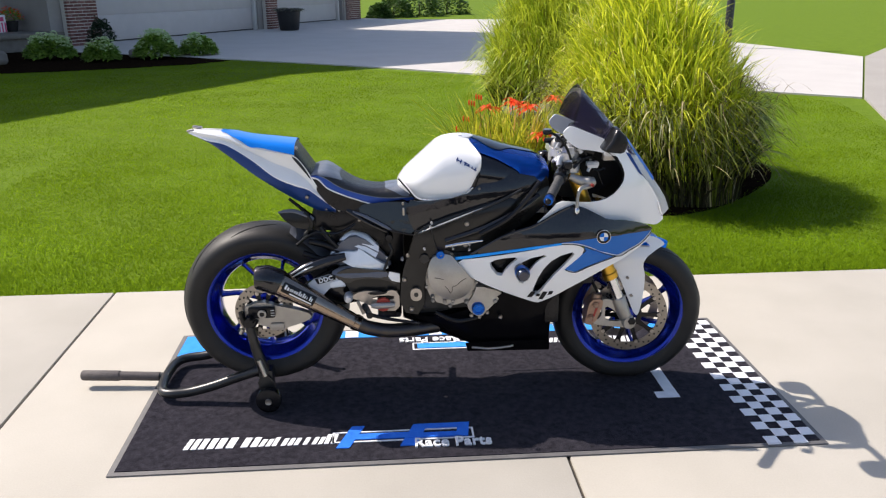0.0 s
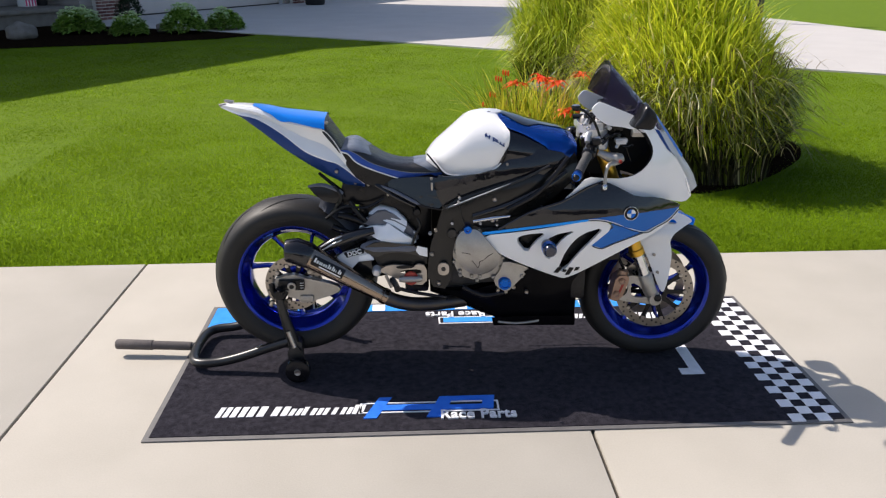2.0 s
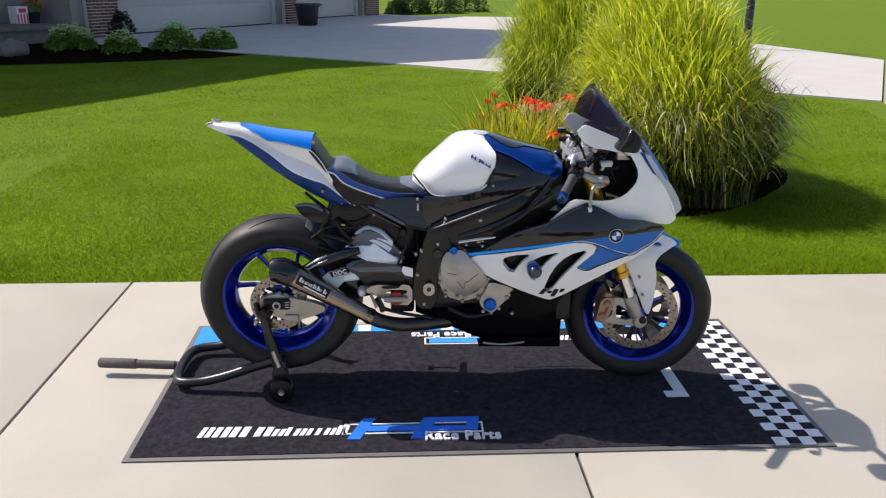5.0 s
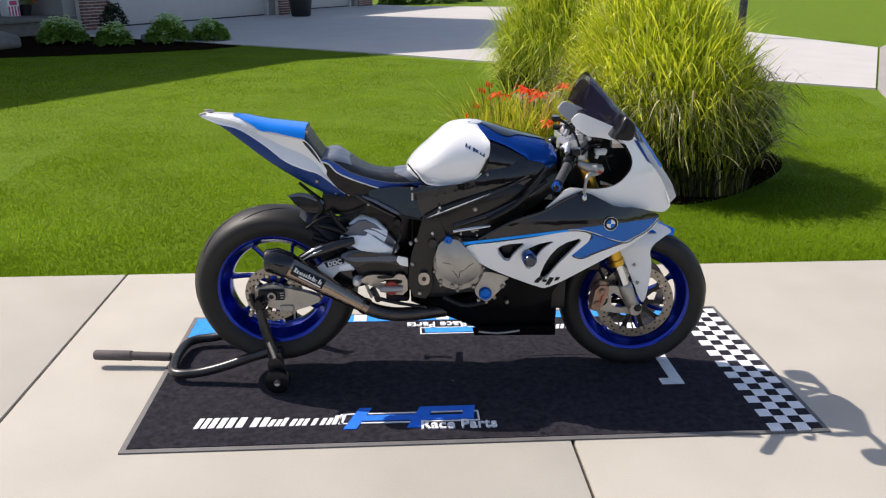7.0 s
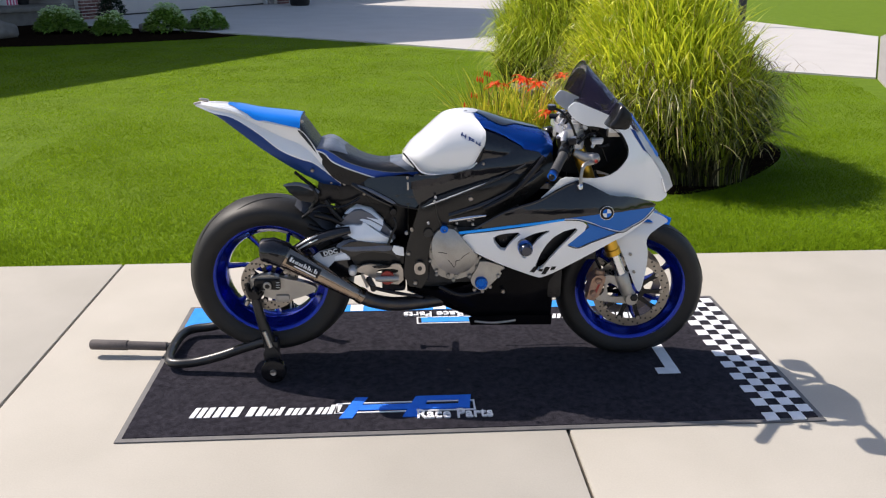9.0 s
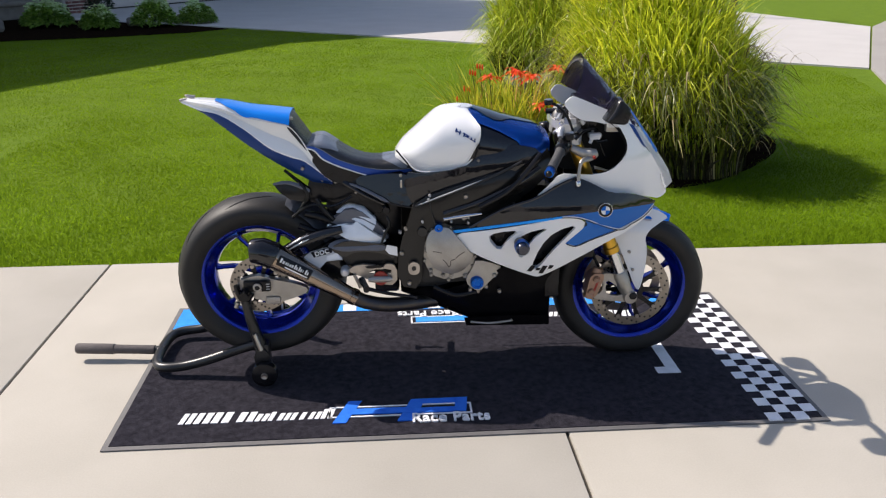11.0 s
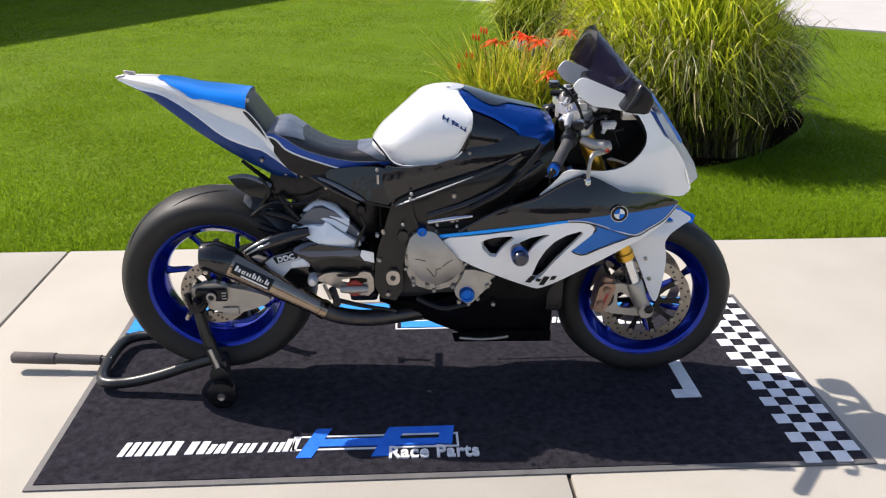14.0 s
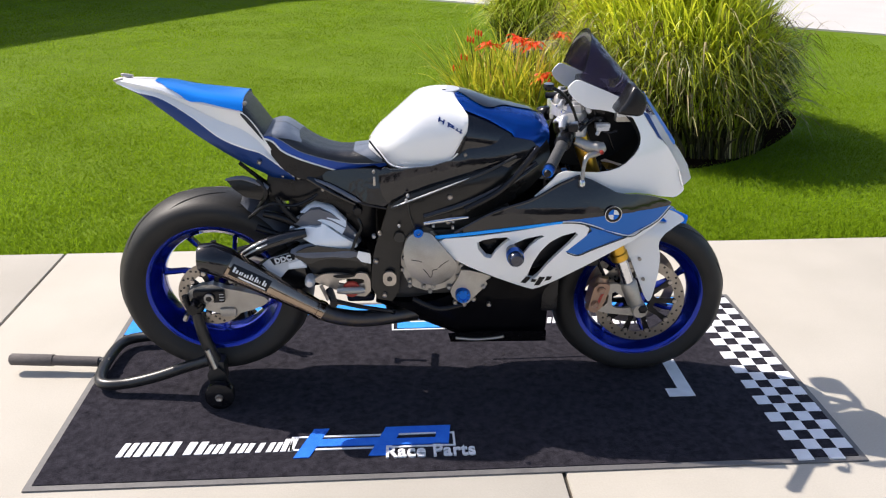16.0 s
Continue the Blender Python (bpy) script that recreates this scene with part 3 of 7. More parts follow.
# unseen plain wall across the pavement behind the camera, added for reflections in the bodywork
back_wall = thing("wall_south", "unseen plain pale wall with dark panels, added for reflections", "wall", (0, -14.6, 0), kind="structure")
for x0, x1, z0 in ((-7.6, -5.2, 0), (-5.2, -1.4, 2.3), (-1.4, 0.2, 0), (0.2, 4.0, 2.3), (4.0, 7.6, 0)):
    part("wall_panel", box(x0, x1, -0.2, 0, z0, 3.0), M_DOOR, back_wall, smooth=0)
# two dark panels give the reflections their contrast
for x0, x1 in ((-5.2, -1.4), (0.2, 4.0)):
    part("door_panel", box(x0 + 0.003, x1 - 0.003, -0.195, -0.12, 0.002, 2.297), M_POT, back_wall, "dark panel for contrast in the reflections", smooth=0)

# ---- leafy things ----


def leaf_cloud(name, rad, height, count, size, mat, parent, seed, lump=0.25, low=0.08):
    """Many small leaves over an uneven mound with gaps."""
    r = np.random.default_rng(seed)
    u = r.normal(size=(count, 3))
    u /= np.linalg.norm(u, axis=1, keepdims=True)
    u[:, 2] = np.abs(u[:, 2]) - 0.22
    k = 1 + lump * np.sin(u[:, 0] * 5 + seed) * np.sin(u[:, 1] * 6 + 2 * seed) * np.cos(u[:, 2] * 4)
    rr = (0.72 + 0.30 * r.random(count) ** 0.6) * k
    p = np.stack([u[:, 0] * rad * rr, u[:, 1] * rad * rr, low + height * (0.25 + u[:, 2] * 0.75 * rr)], 1)
    p[:, 2] = np.maximum(p[:, 2], 0.03)
    d = u * 0.8 + r.normal(0, 0.5, (count, 3)) + np.array([0, 0, 0.25])
    return blades(name, p, d, size * r.uniform(0.7, 1.3, count), size * 0.75 * r.uniform(0.7, 1.2, count), mat, 0.4, 2, seed, parent)


def hydrangea(x, y, rad, h, seed, bloom=16):
    e = thing("hydrangea_bush", "leafy green hydrangea bush with pale green blooms", "bush", (x, y, 0.015), group="bushes in the bed")
    leaf_cloud("foliage", rad, h, 2600, 0.085, M_BUSH, e, seed, 0.10, 0.0)
    stems = []
    r = random.Random(seed)
    for i in range(9):
        a = r.uniform(0, 6.28)
        stems.append(rod((0.06 * math.cos(a), 0.06 * math.sin(a), 0), (rad * 0.6 * math.cos(a), rad * 0.6 * math.sin(a), h * 0.7), 0.012, 6, 0.006))
    part("stem", join(*stems), M_WOODSTEM, e)
    for i in range(bloom):
        a, q = r.uniform(0, 6.28), r.uniform(0.15, 1.0)
        c = Vector((rad * 0.95 * q * math.cos(a), rad * 0.95 * q * math.sin(a), h * (0.25 + 0.78 * math.sqrt(max(0, 1 - q * q)) * 0.97)))
        rr = np.random.default_rng(seed * 100 + i)
        u = rr.normal(size=(40, 3))
        u /= np.linalg.norm(u, axis=1, keepdims=True)
        blades("bloom", np.array(c) + u * np.array([0.065, 0.065, 0.045]), u + np.array([0, 0, 0.2]), np.full(40, 0.038), np.full(40, 0.038), M_BLOOM, 0.3, 2, seed * 100 + i, e)
    return e


hydrangea(-7.53, 15.37, 0.47, 0.53, 3, 26)
hydrangea(-6.25, 14.76, 0.34, 0.44, 4, 14)
hydrangea(-5.23, 15.26, 0.44, 0.56, 5, 24)
hydrangea(-4.49, 16.04, 0.39, 0.44, 6, 16)

shrub = thing("dark_shrub", "small dark clipped evergreen shrub beside the pier", "bush", (-7.44, 18.52, 0.015))
leaf_cloud("foliage", 0.30, 0.70, 1600, 0.06, leafy("dark_evergreen", (0.008, 0.022, 0.008), (0.02, 0.045, 0.015), 0.6, 0.1), shrub, 9)
part("trunk", rod((0, 0, 0), (0, 0, 0.5), 0.03, 8), M_WOODSTEM, shrub)


def rock(name, x, y, s, seed, label):
    bm = bmesh.new()
    bmesh.ops.create_icosphere(bm, subdivisions=3, radius=1)
    for v in bm.verts:
        k = 1 + 0.28 * noise.noise(v.co * 1.3 + Vector((seed, 0, 0))) + 0.08 * noise.noise(v.co * 4 + Vector((seed, 3, 0)))
        v.co = Vector((v.co.x * s[0], v.co.y * s[1], max(v.co.z, -0.6) * s[2])) * k
    o = tagged(part(name, bm, M_STONE, smooth=50), label, "rock")
    o.matrix_world = pose(x, y, s[2] * 0.5, 0, 0, seed * 40)
    return o


rock("boulder", -8.3, 14.26, (0.31, 0.27, 0.21), 1, "grey rounded boulder in the mulch bed")
rock("garden_stone", -5.74, 15.6, (0.30, 0.16, 0.14), 2, "low pale stone among the bushes")
rock("garden_stone", -4.85, 16.27, (0.34, 0.16, 0.12), 3, "low grey stone among the bushes")

# planter by the garage
planter = thing("planter", "tall dark planter with trailing pale plants beside brick pier", "planter", (-3.45, 25.46, 0.0))
part("pot", turn([(0.0, 0.0), (0.30, 0.0), (0.33, 0.05), (0.40, 0.62), (0.43, 0.64), (0.43, 0.70), (0.38, 0.70), (0.37, 0.60), (0, 0.60)], 32, "Z"), M_POT, planter)
r = np.random.default_rng(5)
a, q = r.uniform(0, 6.28, 260), r.random(260) ** 0.5 * 0.36
blades("plant", np.stack([q * np.cos(a), q * np.sin(a), np.full(260, 0.58)], 1), np.stack([np.cos(a) * q * 2, np.sin(a) * q * 2, np.ones(260) * 0.9], 1), r.uniform(0.15, 0.36, 260), np.full(260, 0.05), leafy("pale_trailing_leaf", (0.10, 0.12, 0.06), (0.40, 0.40, 0.36), 0.6, 0.2), 0.7, 3, 5, planter)

# striped bucket on the porch edge
bucket = thing("striped_planter", "pink and white striped box standing on the porch", "planter", (-9.93, 18.41, 0.401), TH)
part("body", box(-0.16, 0.16, -0.16, 0.16, 0, 0.42, 0.01), M_WHITEMARK, bucket)
for i in range(4):
    part("stripe", box(-0.15 + i * 0.085, -0.11 + i * 0.085, -0.165, -0.158, 0.01, 0.24), M_PINK, bucket)
part("plate", box(-0.1, 0.1, -0.166, -0.159, 0.27, 0.37), M_PINK, bucket)
redflowers = thing("red_flower_pot", "dark pot of red flowers on the porch", "planter", (-9.72, 18.77, 0.401))
part("pot", turn([(0, 0), (0.13, 0), (0.18, 0.26), (0.16, 0.26), (0.15, 0.22), (0, 0.22)], 24, "Z"), M_POT, redflowers)
leaf_cloud("foliage", 0.26, 0.36, 300, 0.07, M_BUSH, redflowers, 31, low=0.24)
tagged(leaf_cloud("bloom", 0.28, 0.40, 160, 0.06, M_LILY, redflowers, 32, low=0.26), kind="stuff")

# post by the drive
post = thing("lamp_post", "slim black painted lamp post in the lawn", "post", (8.08, 16.38, LAWN_Z))
part("pole", turn([(0, 0), (0.13, 0), (0.13, 0.05), (0.095, 0.08), (0.095, 1.1), (0.070, 1.15), (0.055, 2.4), (0, 2.4)], 20, "Z"), M_POST, post)
part("lantern", join(box(-0.10, 0.10, -0.10, 0.10, 2.4, 2.43, 0.008), box(-0.085, 0.085, -0.085, 0.085, 2.43, 2.66, 0.01), turn([(0.14, 2.66), (0.0, 2.80)], 4, "Z")), M_POST, post)

# far shrubs beyond the garage
for k, (x, y, s, h) in enumerate(((0.26, 35.64, 0.9, 1.1), (1.49, 36.64, 1.0, 1.45), (2.96, 38.65, 1.1, 1.35), (-0.41, 34.77, 0.55, 0.8))):
    b = thing("far_shrub", "green garden shrub beyond the garage", "bush", (x, y, LAWN_Z), group="shrubs beyond the garage")
    leaf_cloud("foliage", s, h * 1.3, 2200, 0.13, M_FARBUSH, b, 40 + k, low=-0.25)
    part("trunk", rod((0, 0, 0), (0, 0, h * 0.4), 0.04, 8), M_WOODSTEM, b)


# ---- tall grasses and daylilies ----
def arching(name, root, ang, out, droop, length, width, mat, seed, parent, segs=7):
    """Blades that start upright, lean out and bow over under their own weight, in one mesh."""
    r = np.random.default_rng(seed)
    n = len(root)
    way = np.stack([np.cos(ang), np.sin(ang), np.zeros(n)], 1)
    ta = ang + np.pi / 2 + r.normal(0, 0.6, n)
    side = np.stack([np.cos(ta), np.sin(ta), np.zeros(n)], 1)
    co = np.zeros((n, 2 * segs + 1, 3))
    for k in range(segs + 1):
        u = k / segs
        c = root + length[:, None] * (way * (out * u ** 1.6)[:, None] + np.array([0, 0, 1.0]) * (u * (1 - 0.12 * out) - droop * u ** 2.8)[:, None])
        w = (width * (0.55 + 0.45 * min(1, 3 * u)) * (1 - u ** 3) * 0.5)[:, None]
        if k < segs:
            co[:, 2 * k], co[:, 2 * k + 1] = c - side * w, c + side * w
        else:
            co[:, 2 * k] = c
    nv = 2 * segs + 1
    base = np.arange(n)[:, None] * nv
    quads = np.concatenate([base + np.array([[2 * k, 2 * k + 1, 2 * k + 3, 2 * k + 2]]) for k in range(segs - 1)], 0)
    tris = base + np.array([[2 * segs - 2, 2 * segs - 1, 2 * segs]])
    me = bpy.data.meshes.new(name)
    me.vertices.add(n * nv)
    me.vertices.foreach_set("co", co.reshape(-1))
    loops = np.concatenate([quads.reshape(-1), tris.reshape(-1)])
    me.loops.add(len(loops))
    me.loops.foreach_set("vertex_index", loops.astype(np.int32))
    me.polygons.add(len(quads) + len(tris))
    me.polygons.foreach_set("loop_start", np.concatenate([np.arange(len(quads)) * 4, len(quads) * 4 + np.arange(len(tris)) * 3]).astype(np.int32))
    me.update(calc_edges=True)
    me.validate()
    me.materials.append(mat)
    ob = new(name, me)
    ob.parent = parent
    return ob


def reeds(x, y, rad, length, count, seed, label, dry=500, mat=M_REED, lean=0.0, taper=0.6, deep=1.0, skirt=M_REEDSHADE):
    e = thing("ornamental_grass", label, "grass clump", (x, y, LAWN_Z), group="clumps of tall grass")
    r = np.random.default_rng(seed)

    def roots(n):
        a, q = r.uniform(0, 2 * np.pi, n), r.random(n) ** 0.6
        return a + r.normal(0, 0.35, n), q, np.stack([rad * q * np.cos(a), deep * rad * q * np.sin(a), np.zeros(n)], 1)

    a, q, p = roots(count)
    a = a + r.normal(0, 0.8, count)
    # lower blades take the shade-darkened green; the bright leaves sit above them
    arching("blade", p, a, 0.04 + 0.36 * q * r.uniform(0.3, 1.1, count), 0.04 + 0.34 * q * r.uniform(0.3, 1.1, count) + 0.12 * r.random(count), length * r.uniform(0.55, 1.0, count) * (1 - taper * 0.9 * q ** (2.3 - taper)), 0.013 * r.uniform(0.6, 1.3, count), M_REEDSHADE, seed + 1, e)
    # leaves that leave the stems part way up and bow over
    n = int(count * 2.0)
    a, q, p = roots(n)
    f = r.random(n)
    up = (0.31 + 0.55 * f) * length * (1 - taper * q ** (2.3 - taper))
    p = p + np.stack([np.cos(a) * (0.04 + 0.30 * q) * up * 0.6, np.sin(a) * (0.04 + 0.30 * q) * up * 0.6, up], 1)
    arching("leaf", p, a + r.normal(0, 0.6, n), r.uniform(0.15, 0.80, n), r.uniform(0.0, 0.95, n), length * r.uniform(0.14, 0.31, n), 0.0135 * r.uniform(0.6, 1.3, n), mat, seed + 2, e)
    # old brown growth coloured for the heart's shade, and a shade-dark skirt of low leaves that hang to the ground
    n = int(count * 1.1)
    a, q, p = roots(n)
    arching("thatch", p, a + r.normal(0, 1.0, n), 0.10 + 0.45 * q * r.random(n), 0.08 + 0.35 * q, length * r.uniform(0.22, 0.72, n) * (1 - 0.25 * q), 0.024 * r.uniform(0.5, 1.3, n), M_THATCHSHADE, seed + 6, e, 4)
    n = count // 4
    a = r.uniform(0, 2 * np.pi, n)
    up = r.uniform(0.14, 0.40, n) * length
    k = rad * r.uniform(0.95, 1.25, n)
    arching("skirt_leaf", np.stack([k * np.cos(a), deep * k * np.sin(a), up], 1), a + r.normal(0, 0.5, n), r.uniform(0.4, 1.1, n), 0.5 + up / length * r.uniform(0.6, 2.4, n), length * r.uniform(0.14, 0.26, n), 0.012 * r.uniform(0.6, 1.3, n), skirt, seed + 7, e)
    a, q, p = roots(dry)
    arching("dry_stalk", p, a, 0.05 + 0.4 * q * r.random(dry), 0.10 * r.random(dry), length * r.uniform(0.25, 0.62, dry), 0.007 * r.uniform(0.6, 1.3, dry), M_DRYREED, seed + 3, e)
    n = dry // 3
    a, q, p = roots(n)
    k = r.uniform(0.05, 0.42, n)
    p = p + np.stack([np.cos(a) * k, np.sin(a) * k, r.uniform(0.15, 0.55, n) * length * (1.05 - 0.7 * k)], 1)
    arching("dry_leaf", p, a, r.uniform(0.3, 1.0, n), r.uniform(0.7, 1.6, n), length * r.uniform(0.12, 0.24, n), 0.010 * r.uniform(0.6, 1.3, n), M_DRYREED, seed + 4, e, 6)
    # the whole clump leans a little with the wind
    for ob in e.children:
        k = np.zeros(len(ob.data.vertices) * 3)
        ob.data.vertices.foreach_get("co", k)
        k[0::3] += lean * k[2::3]
        ob.data.vertices.foreach_set("co", k)
    return e


reeds(2.02, 3.36, 0.60, 1.80, 6800, 21, "tall arching clump of yellow-green ornamental grass in the lawn", 1700, lean=-0.16, taper=0.70, deep=1.60)
reeds(1.66, 5.9, 0.62, 2.0, 4200, 25, "tall arching clump of green ornamental grass behind another clump", 100, M_REEDFAR, skirt=M_REEDFAR)

lily = thing("daylily_clump", "clump of orange-red daylilies with yellow-green strap leaves", "flowers", (0.66, 3.1, LAWN_Z))
r = np.random.default_rng(77)
n = 1500
a, q = r.uniform(0, 6.28, n), r.random(n) ** 0.5
root = np.stack([0.40 * q * np.cos(a) + 0.06, 0.22 * q * np.sin(a), np.zeros(n)], 1)
arching("leaf", root, a + r.normal(0, 1.4, n), 0.06 + 0.55 * r.random(n), 0.10 + 0.5 * r.random(n) ** 1.5, r.uniform(0.42, 0.98, n), np.full(n, 0.014), M_LILYLEAF, 77, lily, 7)
for k, (fx, fz, fy) in enumerate(((-0.13, 0.665, 0.0), (0.07, 0.695, 0.05), (0.19, 0.672, -0.05), (0.40, 0.71, 0.1), (0.225, 0.49, -0.26), (0.14, 0.655, 0.10), (-0.30, 0.55, 0.05), (-0.26, 0.68, 0.02), (-0.36, 0.48, 0.0), (-0.20, 0.72, 0.06))):
    part("stalk", tube([(fx * 0.4, fy * 0.4, 0), (fx * 0.8, fy, fz * 0.6), (fx, fy, fz)], [0.006, 0.005, 0.003], 6), M_STEM, lily)
    if k < 6:
        m = 14
        rf = np.random.default_rng(k + 9)
        an = np.arange(m) * 2.4 + k
        blades("flower", np.array([fx, fy, fz]) + rf.normal(0, 0.010, (m, 3)), np.stack([np.cos(an), np.sin(an) - 0.3, rf.uniform(-0.2, 1.3, m)], 1), rf.uniform(0.055, 0.098, m), rf.uniform(0.032, 0.054, m), M_LILY, 1.1, 4, 300 + k, lily)
    else:
        for i in range(3):
            part("bud", turn([(0, 0), (0.008, 0.015), (0.006, 0.04), (0, 0.05)], 8, "Z", (fx + 0.02 * i - 0.02, fy, fz - 0.005 * i)), M_LILY, lily)
# one near-black colour for the mulch and for the clump's shade beside it
tagged(part("mulch_bed", flat_poly([tuple(p) for p in soften(GRASS_BED, 2)], -0.06, LAWN_Z + 0.010), M_MULCH, smooth=0), "mulch and shaded ground under the tall grass, coloured near black", "bed", kind="structure")
block = thing("stone_block", "weathered grey stone block with flat cap among flowers", "stone", (1.02, 3.75, LAWN_Z), 20)
part("base", box(-0.16, 0.16, -0.16, 0.16, 0, 0.50, 0.012), material("brown_timber", (0.10, 0.065, 0.04), 0.8, other=(0.16, 0.11, 0.07), scale=8, stretch=(1, 1, 0.1), bump=0.002), block, "brown weathered base")
part("cap", box(-0.23, 0.23, -0.20, 0.20, 0.502, 0.56, 0.015), material("mossy_stone", (0.16, 0.17, 0.13), 0.9, other=(0.09, 0.09, 0.06), scale=9, fine=80, bump=0.006), block, "pale grey flat cap")

# ---- display mat ----
MX0, MX1, MY0, MY1 = -1.25, 1.277, -0.742, 0.390
mat = thing("display_mat", "black carpet motor show mat with chequered end and logos", "mat")
part("rubber_edge", box(MX0, MX1, MY0, MY1, 0.0005, 0.006, 0.002), M_MATEDGE, mat, "grey rubber border")
bm = bmesh.new()
bmesh.ops.create_grid(bm, x_segments=120, y_segments=54, size=0.5, matrix=Matrix.Translation(((MX0 + MX1) / 2, (MY0 + MY1) / 2, 0.0085)) @ Matrix.Diagonal((MX1 - MX0 - 0.044, MY1 - MY0 - 0.044, 1, 1)))
for v in bm.verts:
    v.co.z += 0.0008 * noise.noise(v.co * 6)
bmesh.ops.extrude_face_region(bm, geom=bm.faces[:])
low = [v for v in bm.verts if v.index >= 0][: 121 * 55]
for v in low:
    v.co.z = 0.003
part("carpet", bm, M_MAT, mat, "black carpet pile", smooth=60)
Z1 = 0.0105


def inlay(name, pts, m, parent, z=Z1):
    return part(name, flat_poly(pts, z - 0.005, z), m, parent, smooth=0)


CX, CY = 0.0492, 0.0492
for j in range(22):
    for i in range(4):
        if (i + j) % 2 == 0:
            x, y = 1.058 + i * CX, -0.733 + j * CY
            inlay("check", [(x, y), (x + CX, y), (x + CX, y + CY), (x, y + CY)], M_MATWHITE, mat)

# grid number, read from the chequered end
inlay("number", [(0.772, -0.376), (0.864, -0.376), (0.864, -0.03), (0.816, -0.03), (0.816, -0.328), (0.772, -0.328)], M_MATWHITE, mat)


def text_part(name, words, size, at, rz, m, parent, z=Z1, shear=0.0, width=1.0):
    cu = bpy.data.curves.new(name, "FONT")
    cu.body, cu.size, cu.extrude, cu.shear, cu.space_character = words, size, 0.003, shear, 1.05
    cu.offset = size * 0.022
    ob = bpy.data.objects.new(name, cu)
    me = bpy.data.meshes.new_from_object(ob)
    bpy.data.objects.remove(ob)
    out = new(name, me)
    me.materials.clear()
    me.materials.append(m)
    out.parent = parent
    out.matrix_basis = pose(at[0], at[1], z - 0.003, 0, 0, rz) @ Matrix.Diagonal((width, 1, 1, 1))
    return out


def logo(flip):
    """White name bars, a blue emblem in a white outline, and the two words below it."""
    def at(x, y):
        return (-0.165 - x, -0.393 - y) if flip else (x, y)

    def slab(name, x0, x1, y0, y1, m, lean=0.012, z=Z1):
        q = [at(x0, y0), at(x1, y0), at(x1 + lean, y1), at(x0 + lean, y1)]
        inlay(name, q, m, mat, z)

    x = -1.026
    for w in (0.044, 0.053, 0.062):
        slab("name_bar", x, x + w * 0.40, -0.606, -0.538, M_MATWHITE)
        slab("name_bar", x + w * 0.58, x + w, -0.606, -0.538, M_MATWHITE)
        x += w + 0.008
    x += 0.018
    for w, h in ((0.058, 0.062), (0.040, 0.046), (0.026, 0.056), (0.040, 0.046), (0.026, 0.046), (0.026, 0.046), (0.038, 0.046), (0.040, 0.062)):
        slab("name_bar", x, x + w * (0.42 if w > 0.03 else 0.62), -0.605, -0.605 + h, M_MATWHITE)
        if w > 0.03:
            slab("name_bar", x + w * 0.60, x + w, -0.605, -0.605 + h, M_MATWHITE)
        x += w + 0.006
    for x0, x1, y0, y1 in ((-0.500, 0.016, -0.604, -0.597), (-0.500, 0.016, -0.540, -0.533), (-0.500, -0.493, -0.597, -0.540), (0.009, 0.016, -0.597, -0.540)):
        slab("outline", x0, x1, y0, y1, M_MATWHITE, 0.0)
    for k, (x0, x1, y0, y1, lean) in enumerate(((-0.484, -0.436, -0.640, -0.497, 0.052), (-0.425, -0.225, -0.588, -0.552, 0.006), (-0.255, -0.200, -0.640, -0.500, 0.052), (-0.1945, -0.030, -0.532, -0.500, 0.006), (-0.050, -0.006, -0.592, -0.500, 0.012), (-0.222, -0.030, -0.592, -0.562, 0.006))):
        if not flip:
            slab("emblem", x0, x1, y0, y1, M_MATBLUE, lean, Z1 + 0.0012 + 0.0003 * k)
    if flip:
        slab("emblem", -0.478, -0.006, -0.594, -0.545, M_MATLIGHT, 0.0, Z1 + 0.0012)
    p = at(-0.205, -0.653)
    text_part("caption", "Race Parts", 0.078, p, 180 if flip else 0, M_MATWHITE, mat, Z1 + 0.0034, 0.0, 0.80)


logo(False)
logo(True)
inlay("blue_patch", [(-1.226, 0.158), (-1.02, 0.158), (-0.90, 0.364), (-1.226, 0.364)], M_MATLIGHT, mat)
inlay("blue_band", [(-0.89, 0.290), (1.03, 0.290), (1.03, 0.364), (-0.89, 0.364)], M_MATLIGHT, mat)
for x in (-0.58, -0.49, -0.10, 0.02, 0.14, 0.40, 0.50):
    inlay("name_bar", [(x, 0.292), (x + 0.06, 0.292), (x + 0.06, 0.362), (x, 0.362)], M_MATWHITE, mat, Z1 + 0.0012)

# ---- rear paddock stand ----
stand = thing("paddock_stand", "black tubular rear paddock stand holding the motorcycle up", "stand", (0, -0.09, 0))
Y1 = 0.172
Y2 = 0.212
leg = [(-0.775, -Y1 - 0.012, 0.150), (-0.87, -Y1, 0.116), (-0.98, -Y1 + 0.004, 0.077), (-1.074, -Y1 + 0.008, 0.052), (-1.15, -Y1 + 0.012, 0.045), (-1.188, -Y1 + 0.040, 0.043), (-1.203, -0.06, 0.044)]
part("u_tube", tube(leg + [(x, -y, z) for x, y, z in reversed(leg)], 0.019, 16), M_STANDTUBE, stand)
part("handle", rod((-1.19, -0.012, 0.047), (-1.46, 0.010, 0.05), 0.015, 16), M_STANDTUBE, stand)
part("grip", join(rod((-1.23, -0.010, 0.047), (-1.40, 0.005, 0.049), 0.0185, 16), tube([(-1.395, 0.005, 0.049), (-1.545, 0.017, 0.051), (-1.552, 0.017, 0.051)], [0.0215, 0.0215, 0.016], 16, curve=False)), M_GRIPFOAM, stand, "worn grey foam grip")
